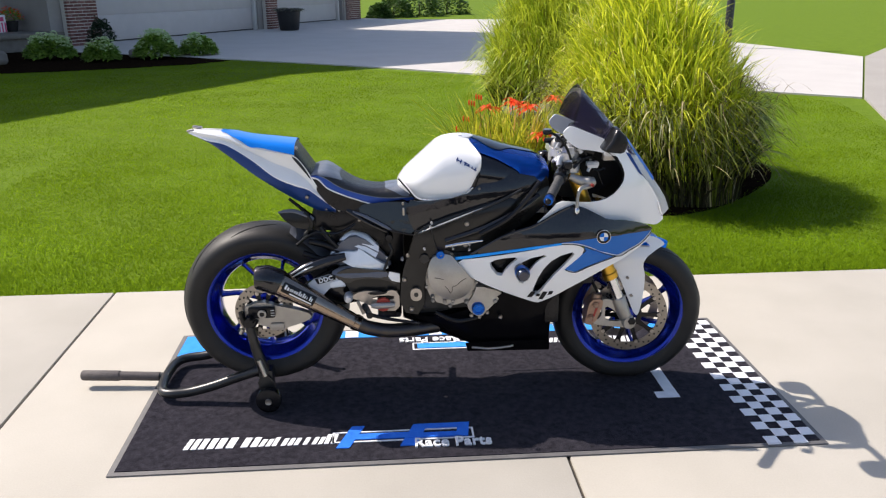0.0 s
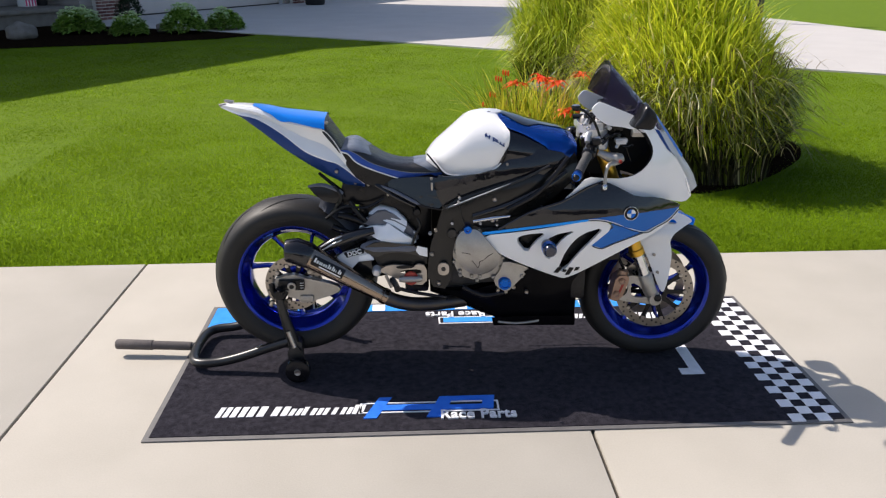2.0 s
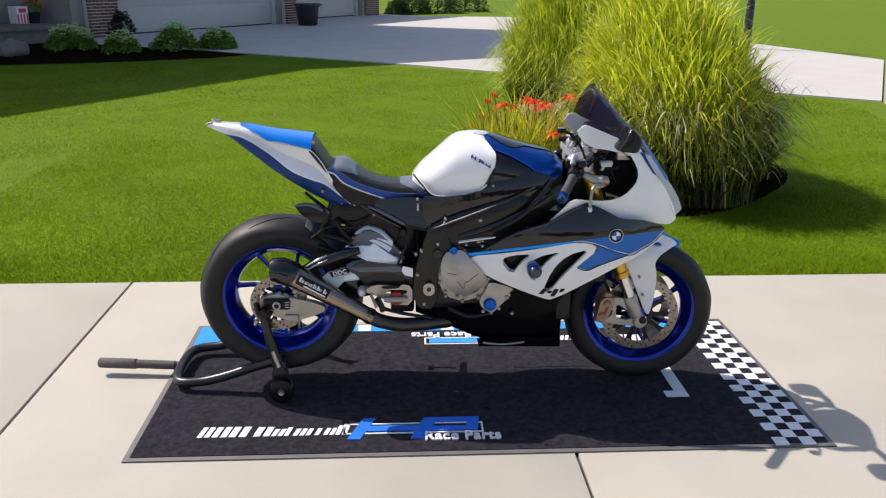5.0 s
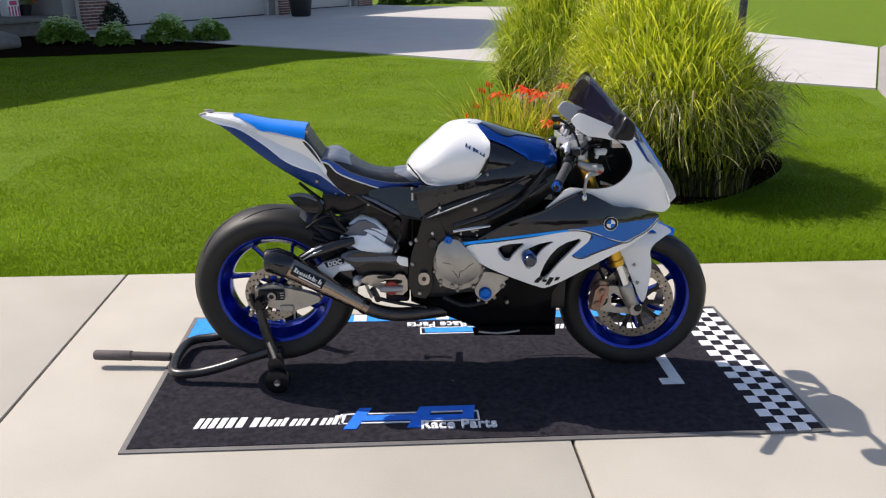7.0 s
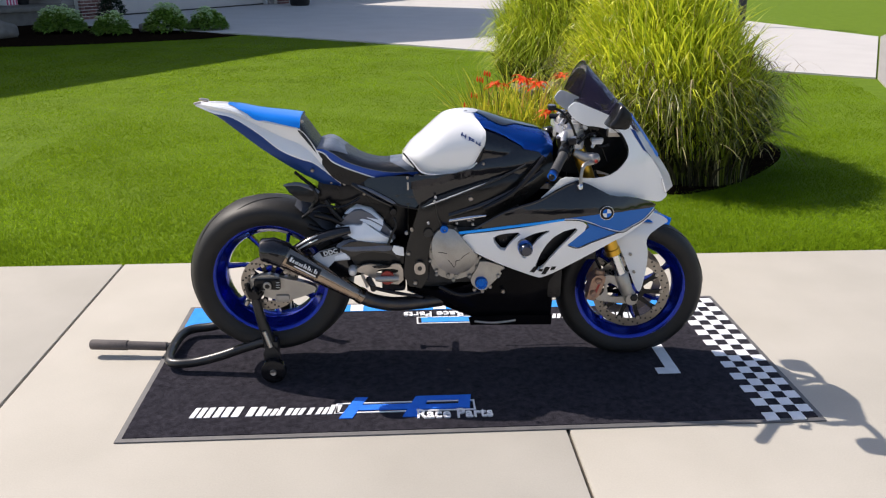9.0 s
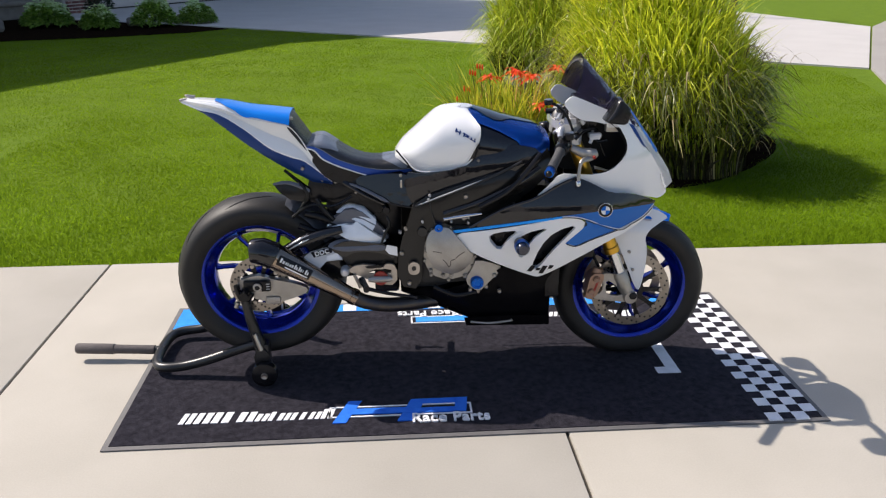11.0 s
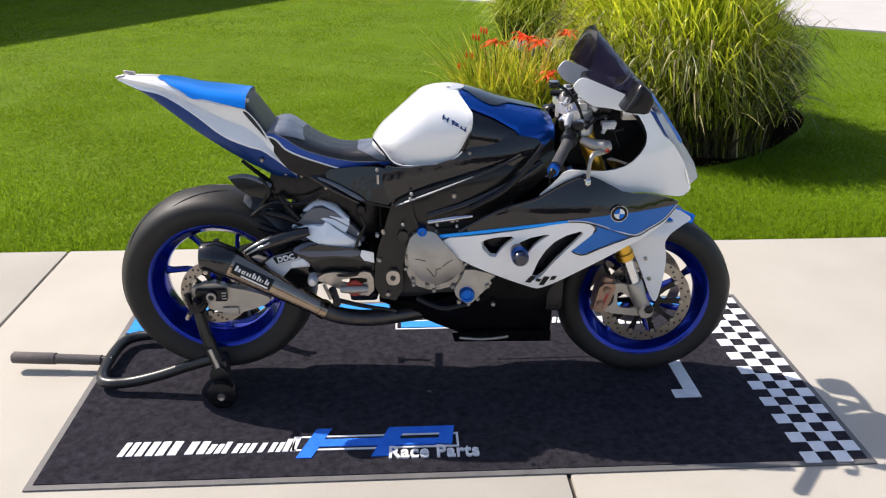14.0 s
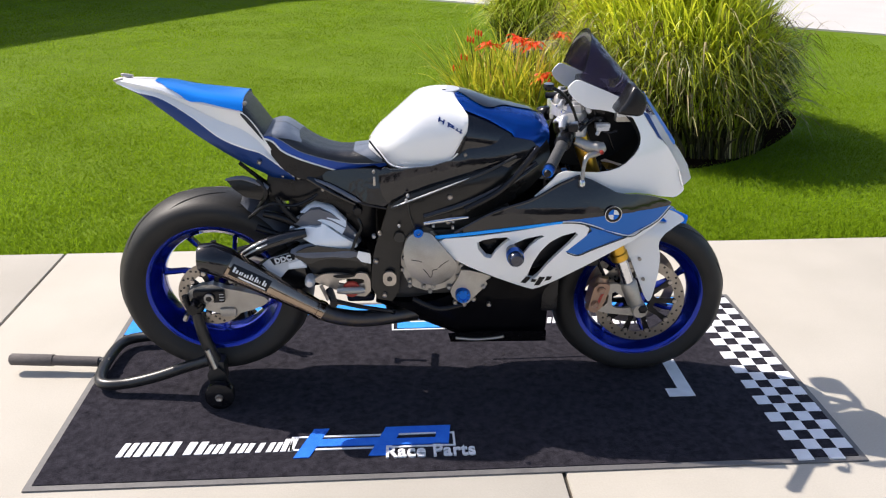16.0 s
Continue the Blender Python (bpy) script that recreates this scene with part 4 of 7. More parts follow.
for s in (-1, 1):
    part("upright", join(tube([(-0.752, s * Y2, 0.062), (-0.768, s * Y2, 0.15), (-0.797, s * (Y2 + 0.004), 0.27), (-0.812, s * (Y2 + 0.008), 0.37)], [0.026, 0.024, 0.019, 0.015], 10), box(-0.79, -0.735, s * (Y2 - 0.010) - 0.030, s * (Y2 - 0.010) + 0.030, 0.075, 0.165, 0.012)), M_STANDTUBE, stand)
    part("hook", tube([(-0.835, s * (Y2 + 0.012), 0.41), (-0.826, s * (Y2 + 0.012), 0.365), (-0.80, s * (Y2 + 0.012), 0.352), (-0.782, s * (Y2 + 0.012), 0.376)], 0.011, 10), M_BLACK, stand)
    part("adjuster", rod((-0.783, s * (Y2 + 0.026), 0.215), (-0.762, s * (Y2 + 0.034), 0.150), 0.009, 10), M_STEEL, stand, "bright steel adjuster")
    part("tightener", rod((-0.842, s * (Y2 + 0.020), 0.325), (-0.832, s * (Y2 + 0.022), 0.345), 0.008, 10), M_STEEL, stand, "bright steel knob")
    part("fork_plate", plate([(-0.795, 0.150), (-0.735, 0.150), (-0.722, 0.062), (-0.745, 0.032), (-0.782, 0.045)], Y2 + 0.034, 0.008, (), 0.03, (s,), 1), M_STANDTUBE, stand)
    w = part("wheel", turn([(0.0, -0.016), (0.036, -0.018), (0.0475, -0.014), (0.049, 0), (0.0475, 0.014), (0.036, 0.018), (0, 0.016)], 32, "Y", (-0.752, s * (Y2 + 0.055), 0.0605)), M_BLACK, stand, "black caster wheel")
    part("hub", turn([(0.0, 0.0), (0.007, -0.002), (0.011, -0.004), (0.013, 0.0), (0.012, 0.006), (0, 0.006)], 24, "Y", (-0.752, s * (Y2 + 0.055) - 0.02 * (1 if s < 0 else -1), 0.0605)), M_STEEL, w, "steel hub ring")

# ---- motorcycle ----
moto = thing("motorcycle", "white, blue and black sports motorcycle standing on paddock stand", "motorcycle", (0.003, -0.166, 0))
FX, FZ, FR = 0.678, 0.310, 0.300
RX, RZ, RR = -0.757, 0.397, 0.319


def wheel(name, cx, cz, R, half, rim_half, spokes, phase, steer=0.0):
    w = new(name)
    w.parent = moto
    w.matrix_basis = pose(cx, 0, cz, 0, 0, steer)
    rim = 0.219
    k = R - rim
    prof = [(rim - 0.006, -rim_half + 0.004), (rim + 0.004, -rim_half - 0.004), (rim + 0.25 * k, -half * 0.93), (rim + 0.5 * k, -half), (rim + 0.68 * k, -half * 0.94), (rim + 0.83 * k, -half * 0.74), (rim + 0.94 * k, -half * 0.45), (R - 0.0015, -half * 0.2), (R, 0)]
    prof = prof + [(r, -o) for r, o in reversed(prof[:-1])]
    part("tyre", turn(prof, 96), M_TYRE, w, "black rubber sports tyre", smooth=60)
    # tread grooves laid as thin dark channels on the shoulder
    for s in (-1, 1):
        for i in range(9):
            a0 = 2 * math.pi * (i + (0.5 if s > 0 else 0)) / 9
            pts = []
            for q in range(7):
                u = q / 6
                a = a0 + 0.55 * u
                o = s * half * (0.18 + 0.55 * u)
                rr = between(abs(o) / half, [(0.0, R), (0.2, R - 0.0015), (0.45, rim + 0.94 * k), (0.74, rim + 0.83 * k), (0.94, rim + 0.68 * k)])[0]
                pts.append((rr * math.cos(a), o, rr * math.sin(a)))
            part("groove", tube(pts, [0.0008, 0.0017, 0.0019, 0.0019, 0.0019, 0.0015, 0.0006], 6), M_POST, w)
    rp = [(rim - 0.008, -rim_half), (rim + 0.003, -rim_half - 0.003), (rim + 0.004, -rim_half + 0.001), (rim - 0.004, -rim_half + 0.006), (rim - 0.014, -rim_half + 0.018), (rim - 0.022, -rim_half * 0.35), (rim - 0.022, rim_half * 0.35), (rim - 0.014, rim_half - 0.018), (rim - 0.004, rim_half - 0.006), (rim + 0.004, rim_half - 0.001), (rim + 0.003, rim_half + 0.003), (rim - 0.008, rim_half), (rim - 0.013, rim_half * 0.92), (rim - 0.017, rim_half * 0.74), (rim - 0.034, rim_half * 0.50), (rim - 0.040, rim_half * 0.30), (rim - 0.042, 0), (rim - 0.040, -rim_half * 0.30), (rim - 0.034, -rim_half * 0.50), (rim - 0.017, -rim_half * 0.74), (rim - 0.013, -rim_half * 0.92)]
    part("rim", turn(rp, 96, closed=True), M_RIM, w, "blue anodised rim", smooth=50)
    for i in range(spokes):
        a = 2 * math.pi * i / spokes + phase
        b = a + 0.16
        sp = []
        for (r, ang, wd, dp) in ((0.030, a - 0.10, 0.022, 0.020), (0.07, a, 0.016, 0.018), (0.12, a + 0.06, 0.013, 0.016), (0.165, b, 0.014, 0.016), (0.186, b + 0.02, 0.022, 0.02)):
            c = Vector((r * math.cos(ang), 0, r * math.sin(ang)))
            t = Vector((-math.sin(ang), 0, math.cos(ang)))
            y = Vector((0, 1, 0))
            sp.append([c - t * wd * 0.5 - y * dp * 0.7, c - y * dp, c + t * wd * 0.5 - y * dp * 0.7, c + t * wd * 0.5 + y * dp * 0.7, c + y * dp, c - t * wd * 0.5 + y * dp * 0.7])
        part("spoke", skin(sp, close=True, cap=True), M_RIM, w, smooth=50)
    part("hub", turn([(0.0, -0.055), (0.022, -0.055), (0.026, -0.04), (0.040, -0.03), (0.044, 0), (0.040, 0.03), (0.026, 0.04), (0.022, 0.055), (0, 0.055)], 32), M_RIM, w)
    return w


wf = wheel("front_wheel", FX, FZ, FR, 0.061, 0.046, 7, 0.35, -5.0)
wr = wheel("rear_wheel", RX, RZ, RR, 0.100, 0.078, 7, 0.1)


def disc(parent, r0, r1, y):
    part("brake_disc", turn([(r0, -0.0025), (r1, -0.0025), (r1, 0.0025), (r0, 0.0025)], 72, "Y", (0, y, 0), closed=True), M_DISC, parent, "drilled steel brake disc")
    s = -1 if y < 0 else 1
    hole = None
    for i in range(48):
        a = 2 * math.pi * i / 48
        r = r0 + (r1 - r0) * (0.22, 0.5, 0.78)[i % 3]
        if hole is None:
            o = part("drilled_hole", turn([(0, s * 0.0002), (0.0042, s * 0.0002), (0.0042, 0)], 10, "Y"), M_POST, parent)
            hole = o.data
        else:
            o = new("drilled_hole", hole)
            o.parent = parent
        o.matrix_basis = Matrix.Translation((r * math.cos(a), y + s * 0.0026, r * math.sin(a)))
    for i in range(10):
        a = 2 * math.pi * i / 10
        c, t = Vector((math.cos(a), 0, math.sin(a))), Vector((-math.sin(a), 0, math.cos(a)))
        rings = []
        for r, wd in ((r0 * 0.42, 0.010), (r0 * 0.7, 0.007), (r0 + 0.003, 0.011)):
            p = c * r + Vector((0, y, 0))
            rings.append([p - t * wd - Vector((0, 0.003, 0)), p + t * wd - Vector((0, 0.003, 0)), p + t * wd + Vector((0, 0.003, 0)), p - t * wd + Vector((0, 0.003, 0))])
        part("carrier_arm", skin(rings, close=True, cap=True), M_BLACK, parent)
        part("rivet", turn([(0, -0.007), (0.007, -0.007), (0.0085, 0), (0.007, 0.006), (0, 0.006)], 14, "Y", tuple(c * (r0 + 0.001) + Vector((0, y, 0)))), M_STEEL, parent)
    part("carrier", turn([(r0 * 0.30, -0.004), (r0 * 0.45, -0.004), (r0 * 0.45, 0.004), (r0 * 0.30, 0.004)], 40, "Y", (0, y, 0), closed=True), M_BLACK, parent)


disc(wf, 0.120, 0.154, -0.066)
disc(wf, 0.120, 0.154, 0.066)
disc(wr, 0.075, 0.110, -0.112)
part("axle_nut", join(turn([(0, -0.138), (0.012, -0.138), (0.0165, -0.134), (0.0165, -0.12), (0, -0.12)], 6), turn([(0.009, -0.1395), (0.013, -0.138)], 24)), M_BLACK, wf, smooth=0)


def dot(parent, x, y, z, r, m, name="bolt", depth=0.006, n=14):
    b = turn([(0, -depth), (r * 0.45, -depth), (r * 0.5, -depth * 0.6), (r * 0.62, -depth * 0.6), (r * 0.9, -depth), (r, -depth * 0.6), (r, depth), (0, depth)], n, "Y", (x, y, z))
    return part(name, b, m, parent)


# fork
HEAD = Vector((0.405, 0, 0.925))
AX = Vector((0.650, 0, 0.308))
for s in (-1, 1):
    up = HEAD + Vector((0, s * 0.105, 0))
    lo = AX + Vector((0, s * 0.105, 0))
    d = (lo - up)
    leg = part("fork_tube", tube([up, up + d * 0.69], [0.0265, 0.0265], 24, curve=False), M_GOLD, moto, "gold anodised fork tube")
    part("fork_collar", tube([up + d * 0.67, up + d * 0.675, up + d * 0.708, up + d * 0.714], [0.027, 0.030, 0.030, 0.024], 24, curve=False), M_GOLD, leg)
    part("fork_slider", tube([up + d * 0.69, up + d * 0.87], [0.0215, 0.0215], 24, curve=False), M_POLISH, moto, "bright fork slider")
    foot = part("fork_foot", join(tube([up + d * 0.845, up + d * 0.86, up + d * 0.96, lo + d * 0.01 + Vector((0.006, 0, 0))], [0.0245, 0.029, 0.026, 0.023], 20, curve=False), turn([(0, -0.024), (0.024, -0.024), (0.027, -0.018), (0.027, 0.02), (0, 0.02)], 28, "Y", (0.659 if s < 0 else 0.678, s * 0.108, 0.301))), M_ALU, moto, "grey cast fork foot")
    part("caliper_bracket", plate([(0.530, 0.386), (0.560, 0.402), (0.602, 0.390), (0.655, 0.340), (0.680, 0.300), (0.662, 0.276), (0.630, 0.276), (0.522, 0.292), (0.516, 0.310), (0.546, 0.318), (0.553, 0.362)], 0.112, 0.012, ([(0.562, 0.374), (0.600, 0.350), (0.640, 0.318), (0.622, 0.303), (0.570, 0.308), (0.562, 0.330)],), 0.015, (s,), 1), M_ALU, moto, "triangular cast caliper bracket")
    cal = part("brake_caliper", join(tube([(0.534, s * 0.088, 0.415), (0.518, s * 0.088, 0.35), (0.500, s * 0.088, 0.292)], [0.022, 0.029, 0.024], 12, flat=0.9), plate([(0.500, 0.402), (0.551, 0.402), (0.549, 0.372), (0.521, 0.295), (0.482, 0.303), (0.488, 0.345)], 0.120, 0.060, (), 0.03, (s,), 1)), M_COPPER, moto, "radial brake caliper in copper brown")
    for z in (0.328, 0.380):
        dot(cal, 0.503 + 0.35 * (z - 0.328), s * 0.088 - 0.034, z, 0.013, M_COPPER, "piston_cover")
    part("caliper_mark", plate([(0.529, 0.388), (0.537, 0.386), (0.513, 0.312), (0.505, 0.316)], 0.1215, 0.003, (), 0.03, (s,), 0), M_RED, cal, "red mark")
part("front_axle", rod((0.659, -0.125, 0.301), (FX + 0.012, 0.125, FZ - 0.002), 0.0115, 20), M_BLACK, moto)
part("brake_hose", tube([(0.535, -0.085, 0.42), (0.50, -0.11, 0.50), (0.52, -0.12, 0.60), (0.47, -0.10, 0.75)], 0.006, 8), M_BLACK, moto, "black brake hose")
part("speed_sensor", box(0.455, 0.50, -0.135, -0.105, 0.475, 0.525, 0.006), M_BLACK, moto)

part("steering_head", tube([(0.475, 0, 0.74), (0.455, 0, 0.79), (0.40, 0, 0.92), (0.385, 0, 0.955)], [0.052, 0.058, 0.052, 0.040], 20, curve=False), M_FRAME, moto, "black steering head")
part("lower_yoke", box(0.42, 0.52, -0.135, 0.135, 0.745, 0.785, 0.010), M_FRAME, moto, "black lower yoke")

# front mudguard
def guard(x, z):
    r = math.hypot(x - FX, z - FZ)
    return 0.080 - 0.9 * max(0, r - 0.245) ** 1 * 0.55


part("front_mudguard_side", plate([(0.58, 0.545), (0.66, 0.62), (0.74, 0.640), (0.815, 0.600), (0.775, 0.585), (0.705, 0.545), (0.728, 0.47), (0.712, 0.315), (0.692, 0.312), (0.655, 0.40), (0.610, 0.50)], guard, 0.004, sides=(-1, 1), step=0.015), M_WHITE, moto, "white front mudguard")
rings = []
for i in range(15):
    a = radians(128 - i * 66 / 14)
    r = FR + 0.018
    w = 0.066 * (1 if i < 10 else (1 - (i - 10) / 6.5))
    ring = []
    for k in range(-4, 5):
        u = k / 4
        rr = r - 0.03 * u * u
        ring.append((FX + rr * math.cos(a), u * w, FZ + rr * math.sin(a)))
    rings.append(ring)
part("front_mudguard", skin(rings, thick=0.004), M_WHITE, moto, "white front mudguard")
rings = [[(x + 0.003, y * 0.94, z + 0.005) for x, y, z in r] for r in rings[7:]]
part("mudguard_stripe", skin(rings, thick=0.003), M_BLUE, moto, "blue mudguard stripe")
dot(moto, 0.652, -0.083, 0.475, 0.006, M_STEEL)
dot(moto, 0.672, -0.083, 0.40, 0.006, M_STEEL)

# side fairing
def fair(x, z):
    y = 0.25 - 0.6 * (z - 0.67) ** 2
    return y - (0.22 * (x - 0.42) ** 2 if x < 0.42 else 1.15 * (x - 0.42) ** 2)


VENTS = ([(0.080, 0.599), (0.115, 0.620), (0.200, 0.629), (0.154, 0.589), (0.126, 0.540)],
         [(0.178, 0.574), (0.214, 0.618), (0.306, 0.640), (0.257, 0.607), (0.228, 0.565), (0.218, 0.520), (0.194, 0.525)],
         [(0.243, 0.470), (0.272, 0.565), (0.322, 0.625), (0.410, 0.652), (0.354, 0.587), (0.313, 0.539), (0.270, 0.470)])
SIDES = (-1, 1)
part("fairing_panel", plate([(-0.040, 0.609), (0.085, 0.627), (0.214, 0.649), (0.303, 0.667), (0.347, 0.676), (0.400, 0.678), (0.440, 0.648), (0.366, 0.577), (0.407, 0.564), (0.456, 0.590), (0.554, 0.619), (0.662, 0.654), (0.702, 0.690), (0.706, 0.672), (0.662, 0.640), (0.592, 0.605), (0.524, 0.578), (0.425, 0.524), (0.329, 0.463), (0.278, 0.437), (0.262, 0.438), (0.218, 0.454), (0.132, 0.488), (0.043, 0.528), (-0.016, 0.568)], fair, 0.005, VENTS, 0.018, SIDES, 1), M_WHITE, moto, "white side fairing with gill openings")
part("fairing_blue_panel", plate([(0.290, 0.672), (0.347, 0.682), (0.483, 0.696), (0.600, 0.698), (0.706, 0.692), (0.662, 0.655), (0.554, 0.620), (0.429, 0.668), (0.380, 0.678)], lambda x, z: fair(x, z) + 0.0015, 0.005, (), 0.02, SIDES, 0), M_STEELBLUE, moto, "steel blue fairing panel")
part("fairing_blue_lower", plate([(0.425, 0.670), (0.558, 0.620), (0.456, 0.591), (0.402, 0.566), (0.362, 0.577), (0.438, 0.648)], lambda x, z: fair(x, z) + 0.0010, 0.005, (), 0.02, SIDES, 0), M_STEELBLUE, moto, "steel blue fairing panel")
part("fairing_stripe", plate([(-0.040, 0.611), (0.125, 0.640), (0.231, 0.656), (0.352, 0.675), (0.352, 0.682), (0.231, 0.666), (0.125, 0.650), (-0.039, 0.623)], lambda x, z: fair(x, z) + 0.002, 0.004, (), 0.02, SIDES, 0), M_BLUE, moto, "bright blue stripe")


def piping(points, m, name="pinstripe", r=0.0018, lat=fair, off=0.0028):
    for s in SIDES:
        part(name, tube([(x, s * (lat(x, z) + off), z) for x, z in points], r, 6), m, moto)


piping([(0.345, 0.680), (0.388, 0.679), (0.429, 0.670), (0.554, 0.623), (0.610, 0.638), (0.662, 0.657), (0.704, 0.690)], M_WHITEMARK)
piping([(0.345, 0.676), (0.388, 0.675), (0.429, 0.665), (0.554, 0.618), (0.612, 0.633), (0.665, 0.653), (0.707, 0.686)], M_POST)
piping([(0.366, 0.575), (0.402, 0.565), (0.456, 0.588), (0.554, 0.617)], M_POST)
part("gill_backing", plate([(0.05, 0.64), (0.42, 0.68), (0.42, 0.60), (0.27, 0.47), (0.08, 0.52)], lambda x, z: fair(x, z) - 0.045, 0.004, (), 0.03, SIDES), M_BLACK, moto, "black inner duct")
for s in SIDES:
    for h in VENTS:
        c = Vector((sum(p[0] for p in h) / len(h), sum(p[1] for p in h) / len(h)))
        o = soften(h, 1)
        ring0 = [(p.x, s * (fair(p.x, p.y) - 0.001), p.y) for p in o]
        ring1 = [(p.x * 0.93 + c.x * 0.07 + 0.004, s * (fair(p.x, p.y) - 0.022), p.y * 0.93 + c.y * 0.07) for p in o]
        part("gill_lip", skin([ring0, ring1], close=True), M_WHITE, moto)
# bonnet above the gills: black carbon shoulder
part("fairing_shoulder", plate([(0.020, 0.632), (0.123, 0.697), (0.183, 0.721), (0.251, 0.743), (0.335, 0.787), (0.397, 0.811), (0.430, 0.803), (0.480, 0.778), (0.522, 0.755), (0.613, 0.744), (0.714, 0.704), (0.708, 0.690), (0.600, 0.696), (0.483, 0.696), (0.347, 0.682), (0.231, 0.667), (0.125, 0.651)], lambda x, z: fair(x, z) - 0.001 - 0.22 * max(0, z - 0.70), 0.005, (), 0.02, SIDES, 1), M_CARBON, moto, "gloss black carbon fairing shoulder")
piping([(0.020, 0.634), (0.123, 0.698), (0.183, 0.722), (0.251, 0.744), (0.335, 0.788), (0.397, 0.812)], M_CARBON, "shoulder_edge", 0.005, lambda x, z: fair(x, z) - 0.003 - 0.22 * max(0, z - 0.70), 0.0)
# badge
for s in SIDES:
    bx, bz = 0.500, 0.700
    by = s * (fair(bx, bz) + 0.004)
    sg = -s
    badge = part("badge", turn([(0, sg * -0.004), (0.0165, sg * -0.004), (0.024, sg * -0.003), (0.0262, 0.0), (0.0262, sg * 0.004), (0, sg * 0.004)], 40, "Y", (bx, by, bz)), M_BLACK, moto, "round badge in black, white and blue")
    part("badge_ring", turn([(0.0245, sg * -0.0036), (0.0262, sg * -0.0032), (0.0265, 0)], 40, "Y", (bx, by, bz)), M_POLISH, badge)
    for q in range(4):
        pts = [(0, 0)] + [(0.016 * math.cos(math.pi / 2 * (q + k / 6)), 0.016 * math.sin(math.pi / 2 * (q + k / 6))) for k in range(7)]
        part("badge_quarter", plate([(bx + u, bz + v) for u, v in pts], abs(by) + 0.0052, 0.0016, (), 0.02, (s,), 0), M_WHITEMARK if q % 2 == 0 else M_ANOD, badge, smooth=0)
    # dark flash and mark at the foot of the fairing
    for q in ([(0.230, 0.463), (0.247, 0.460), (0.262, 0.484), (0.246, 0.487)], [(0.262, 0.466), (0.276, 0.465), (0.281, 0.475), (0.267, 0.477)], [(0.274, 0.452), (0.290, 0.452), (0.306, 0.484), (0.288, 0.486)], [(0.306, 0.470), (0.322, 0.474), (0.328, 0.487), (0.312, 0.487)]):
        part("fairing_mark", plate(q, lambda x, z: fair(x, z) + 0.0015, 0.003, (), 0.02, (s,), 0), M_BLACK, moto, "black mark")
    # crash protector
    c = Vector((0.200, s * 0.265, 0.580))
    slider = part("crash_protector", tube([c + Vector((0, -s * 0.09, 0)), c + Vector((0, -s * 0.005, 0)), c + Vector((0, s * 0.035, -0.002)), c + Vector((0, s * 0.045, -0.002))], [0.016, 0.026, 0.024, 0.017], 20, curve=False), M_SLIDER, moto, "dark blue crash protector on the fairing")
    part("protector_band", tube([c + Vector((0, s * 0.000, 0)), c + Vector((0, s * 0.022, -0.001))], [0.0268, 0.0262], 20, curve=False), M_ANOD, slider, "blue band")

# nose, cockpit sides
def nose_lat(x, z):
    return between(x, [(0.30, 0.215), (0.45, 0.195), (0.58, 0.165), (0.66, 0.125), (0.74, 0.060), (0.82, 0.004)])[0] - 0.25 * max(0, z - 0.86)


part("nose_fairing", plate([(0.248, 0.738), (0.305, 0.792), (0.338, 0.828), (0.393, 0.822), (0.477, 0.815), (0.537, 0.829), (0.582, 0.871), (0.594, 0.900), (0.587, 0.932), (0.557, 0.980), (0.510, 1.008), (0.594, 1.006), (0.618, 0.967), (0.665, 0.901), (0.713, 0.850), (0.763, 0.780), (0.799, 0.700), (0.792, 0.688), (0.762, 0.677), (0.714, 0.694), (0.613, 0.735), (0.522, 0.743), (0.471, 0.769), (0.422, 0.793), (0.377, 0.793), (0.307, 0.760)], nose_lat, 0.005, (), 0.018, SIDES, 1), M_WHITE, moto, "white nose fairing")
rings = []
for u in range(9):
    t = u / 8
    p = between(t, [(0.0, 0.585, 0.982, 0.135), (0.35, 0.655, 0.890, 0.105), (0.65, 0.710, 0.815, 0.070), (0.85, 0.756, 0.752, 0.040), (1.0, 0.780, 0.695, 0.018)])
    rings.append([(p[0] + 0.044 * (1 - (k / 5) ** 2), p[2] * k / 5, p[1] + 0.036 * (1 - (k / 5) ** 2)) for k in range(-5, 6)])
part("nose_centre", skin(rings, thick=0.005), M_WHITE, moto, "white nose fairing")
rings2 = [[(x + 0.003, y * 0.85, z + 0.003) for x, y, z in r] for r in rings[:6]]
part("nose_stripe", skin(rings2, thick=0.004), M_BLUE, moto, "dark blue nose panel")
part("nose_flash", plate([(0.596, 0.986), (0.616, 0.978), (0.674, 0.890), (0.656, 0.903), (0.622, 0.948)], lambda x, z: nose_lat(x, z) + 0.002, 0.004, (), 0.02, SIDES, 0), M_BLUE_DARK, moto, "dark blue nose flash")
for s in SIDES:
    part("headlight", plate([(0.757, 0.774), (0.765, 0.774), (0.794, 0.708), (0.786, 0.704)], lambda x, z: nose_lat(x, z) + 0.003, 0.01, (), 0.02, (s,)), M_LAMP, moto, "clear headlight")
part("nose_lining", plate([(0.330, 0.804), (0.440, 0.806), (0.540, 0.830), (0.585, 0.886), (0.588, 0.911), (0.552, 0.970), (0.510, 0.998), (0.590, 0.994), (0.650, 0.922), (0.710, 0.855), (0.750, 0.770), (0.740, 0.705), (0.697, 0.722), (0.533, 0.760), (0.424, 0.792)], lambda x, z: max(0.006, nose_lat(x, z) - 0.0065), 0.003, (), 0.025, SIDES, 1), M_LINER, moto, "matt black nose lining")
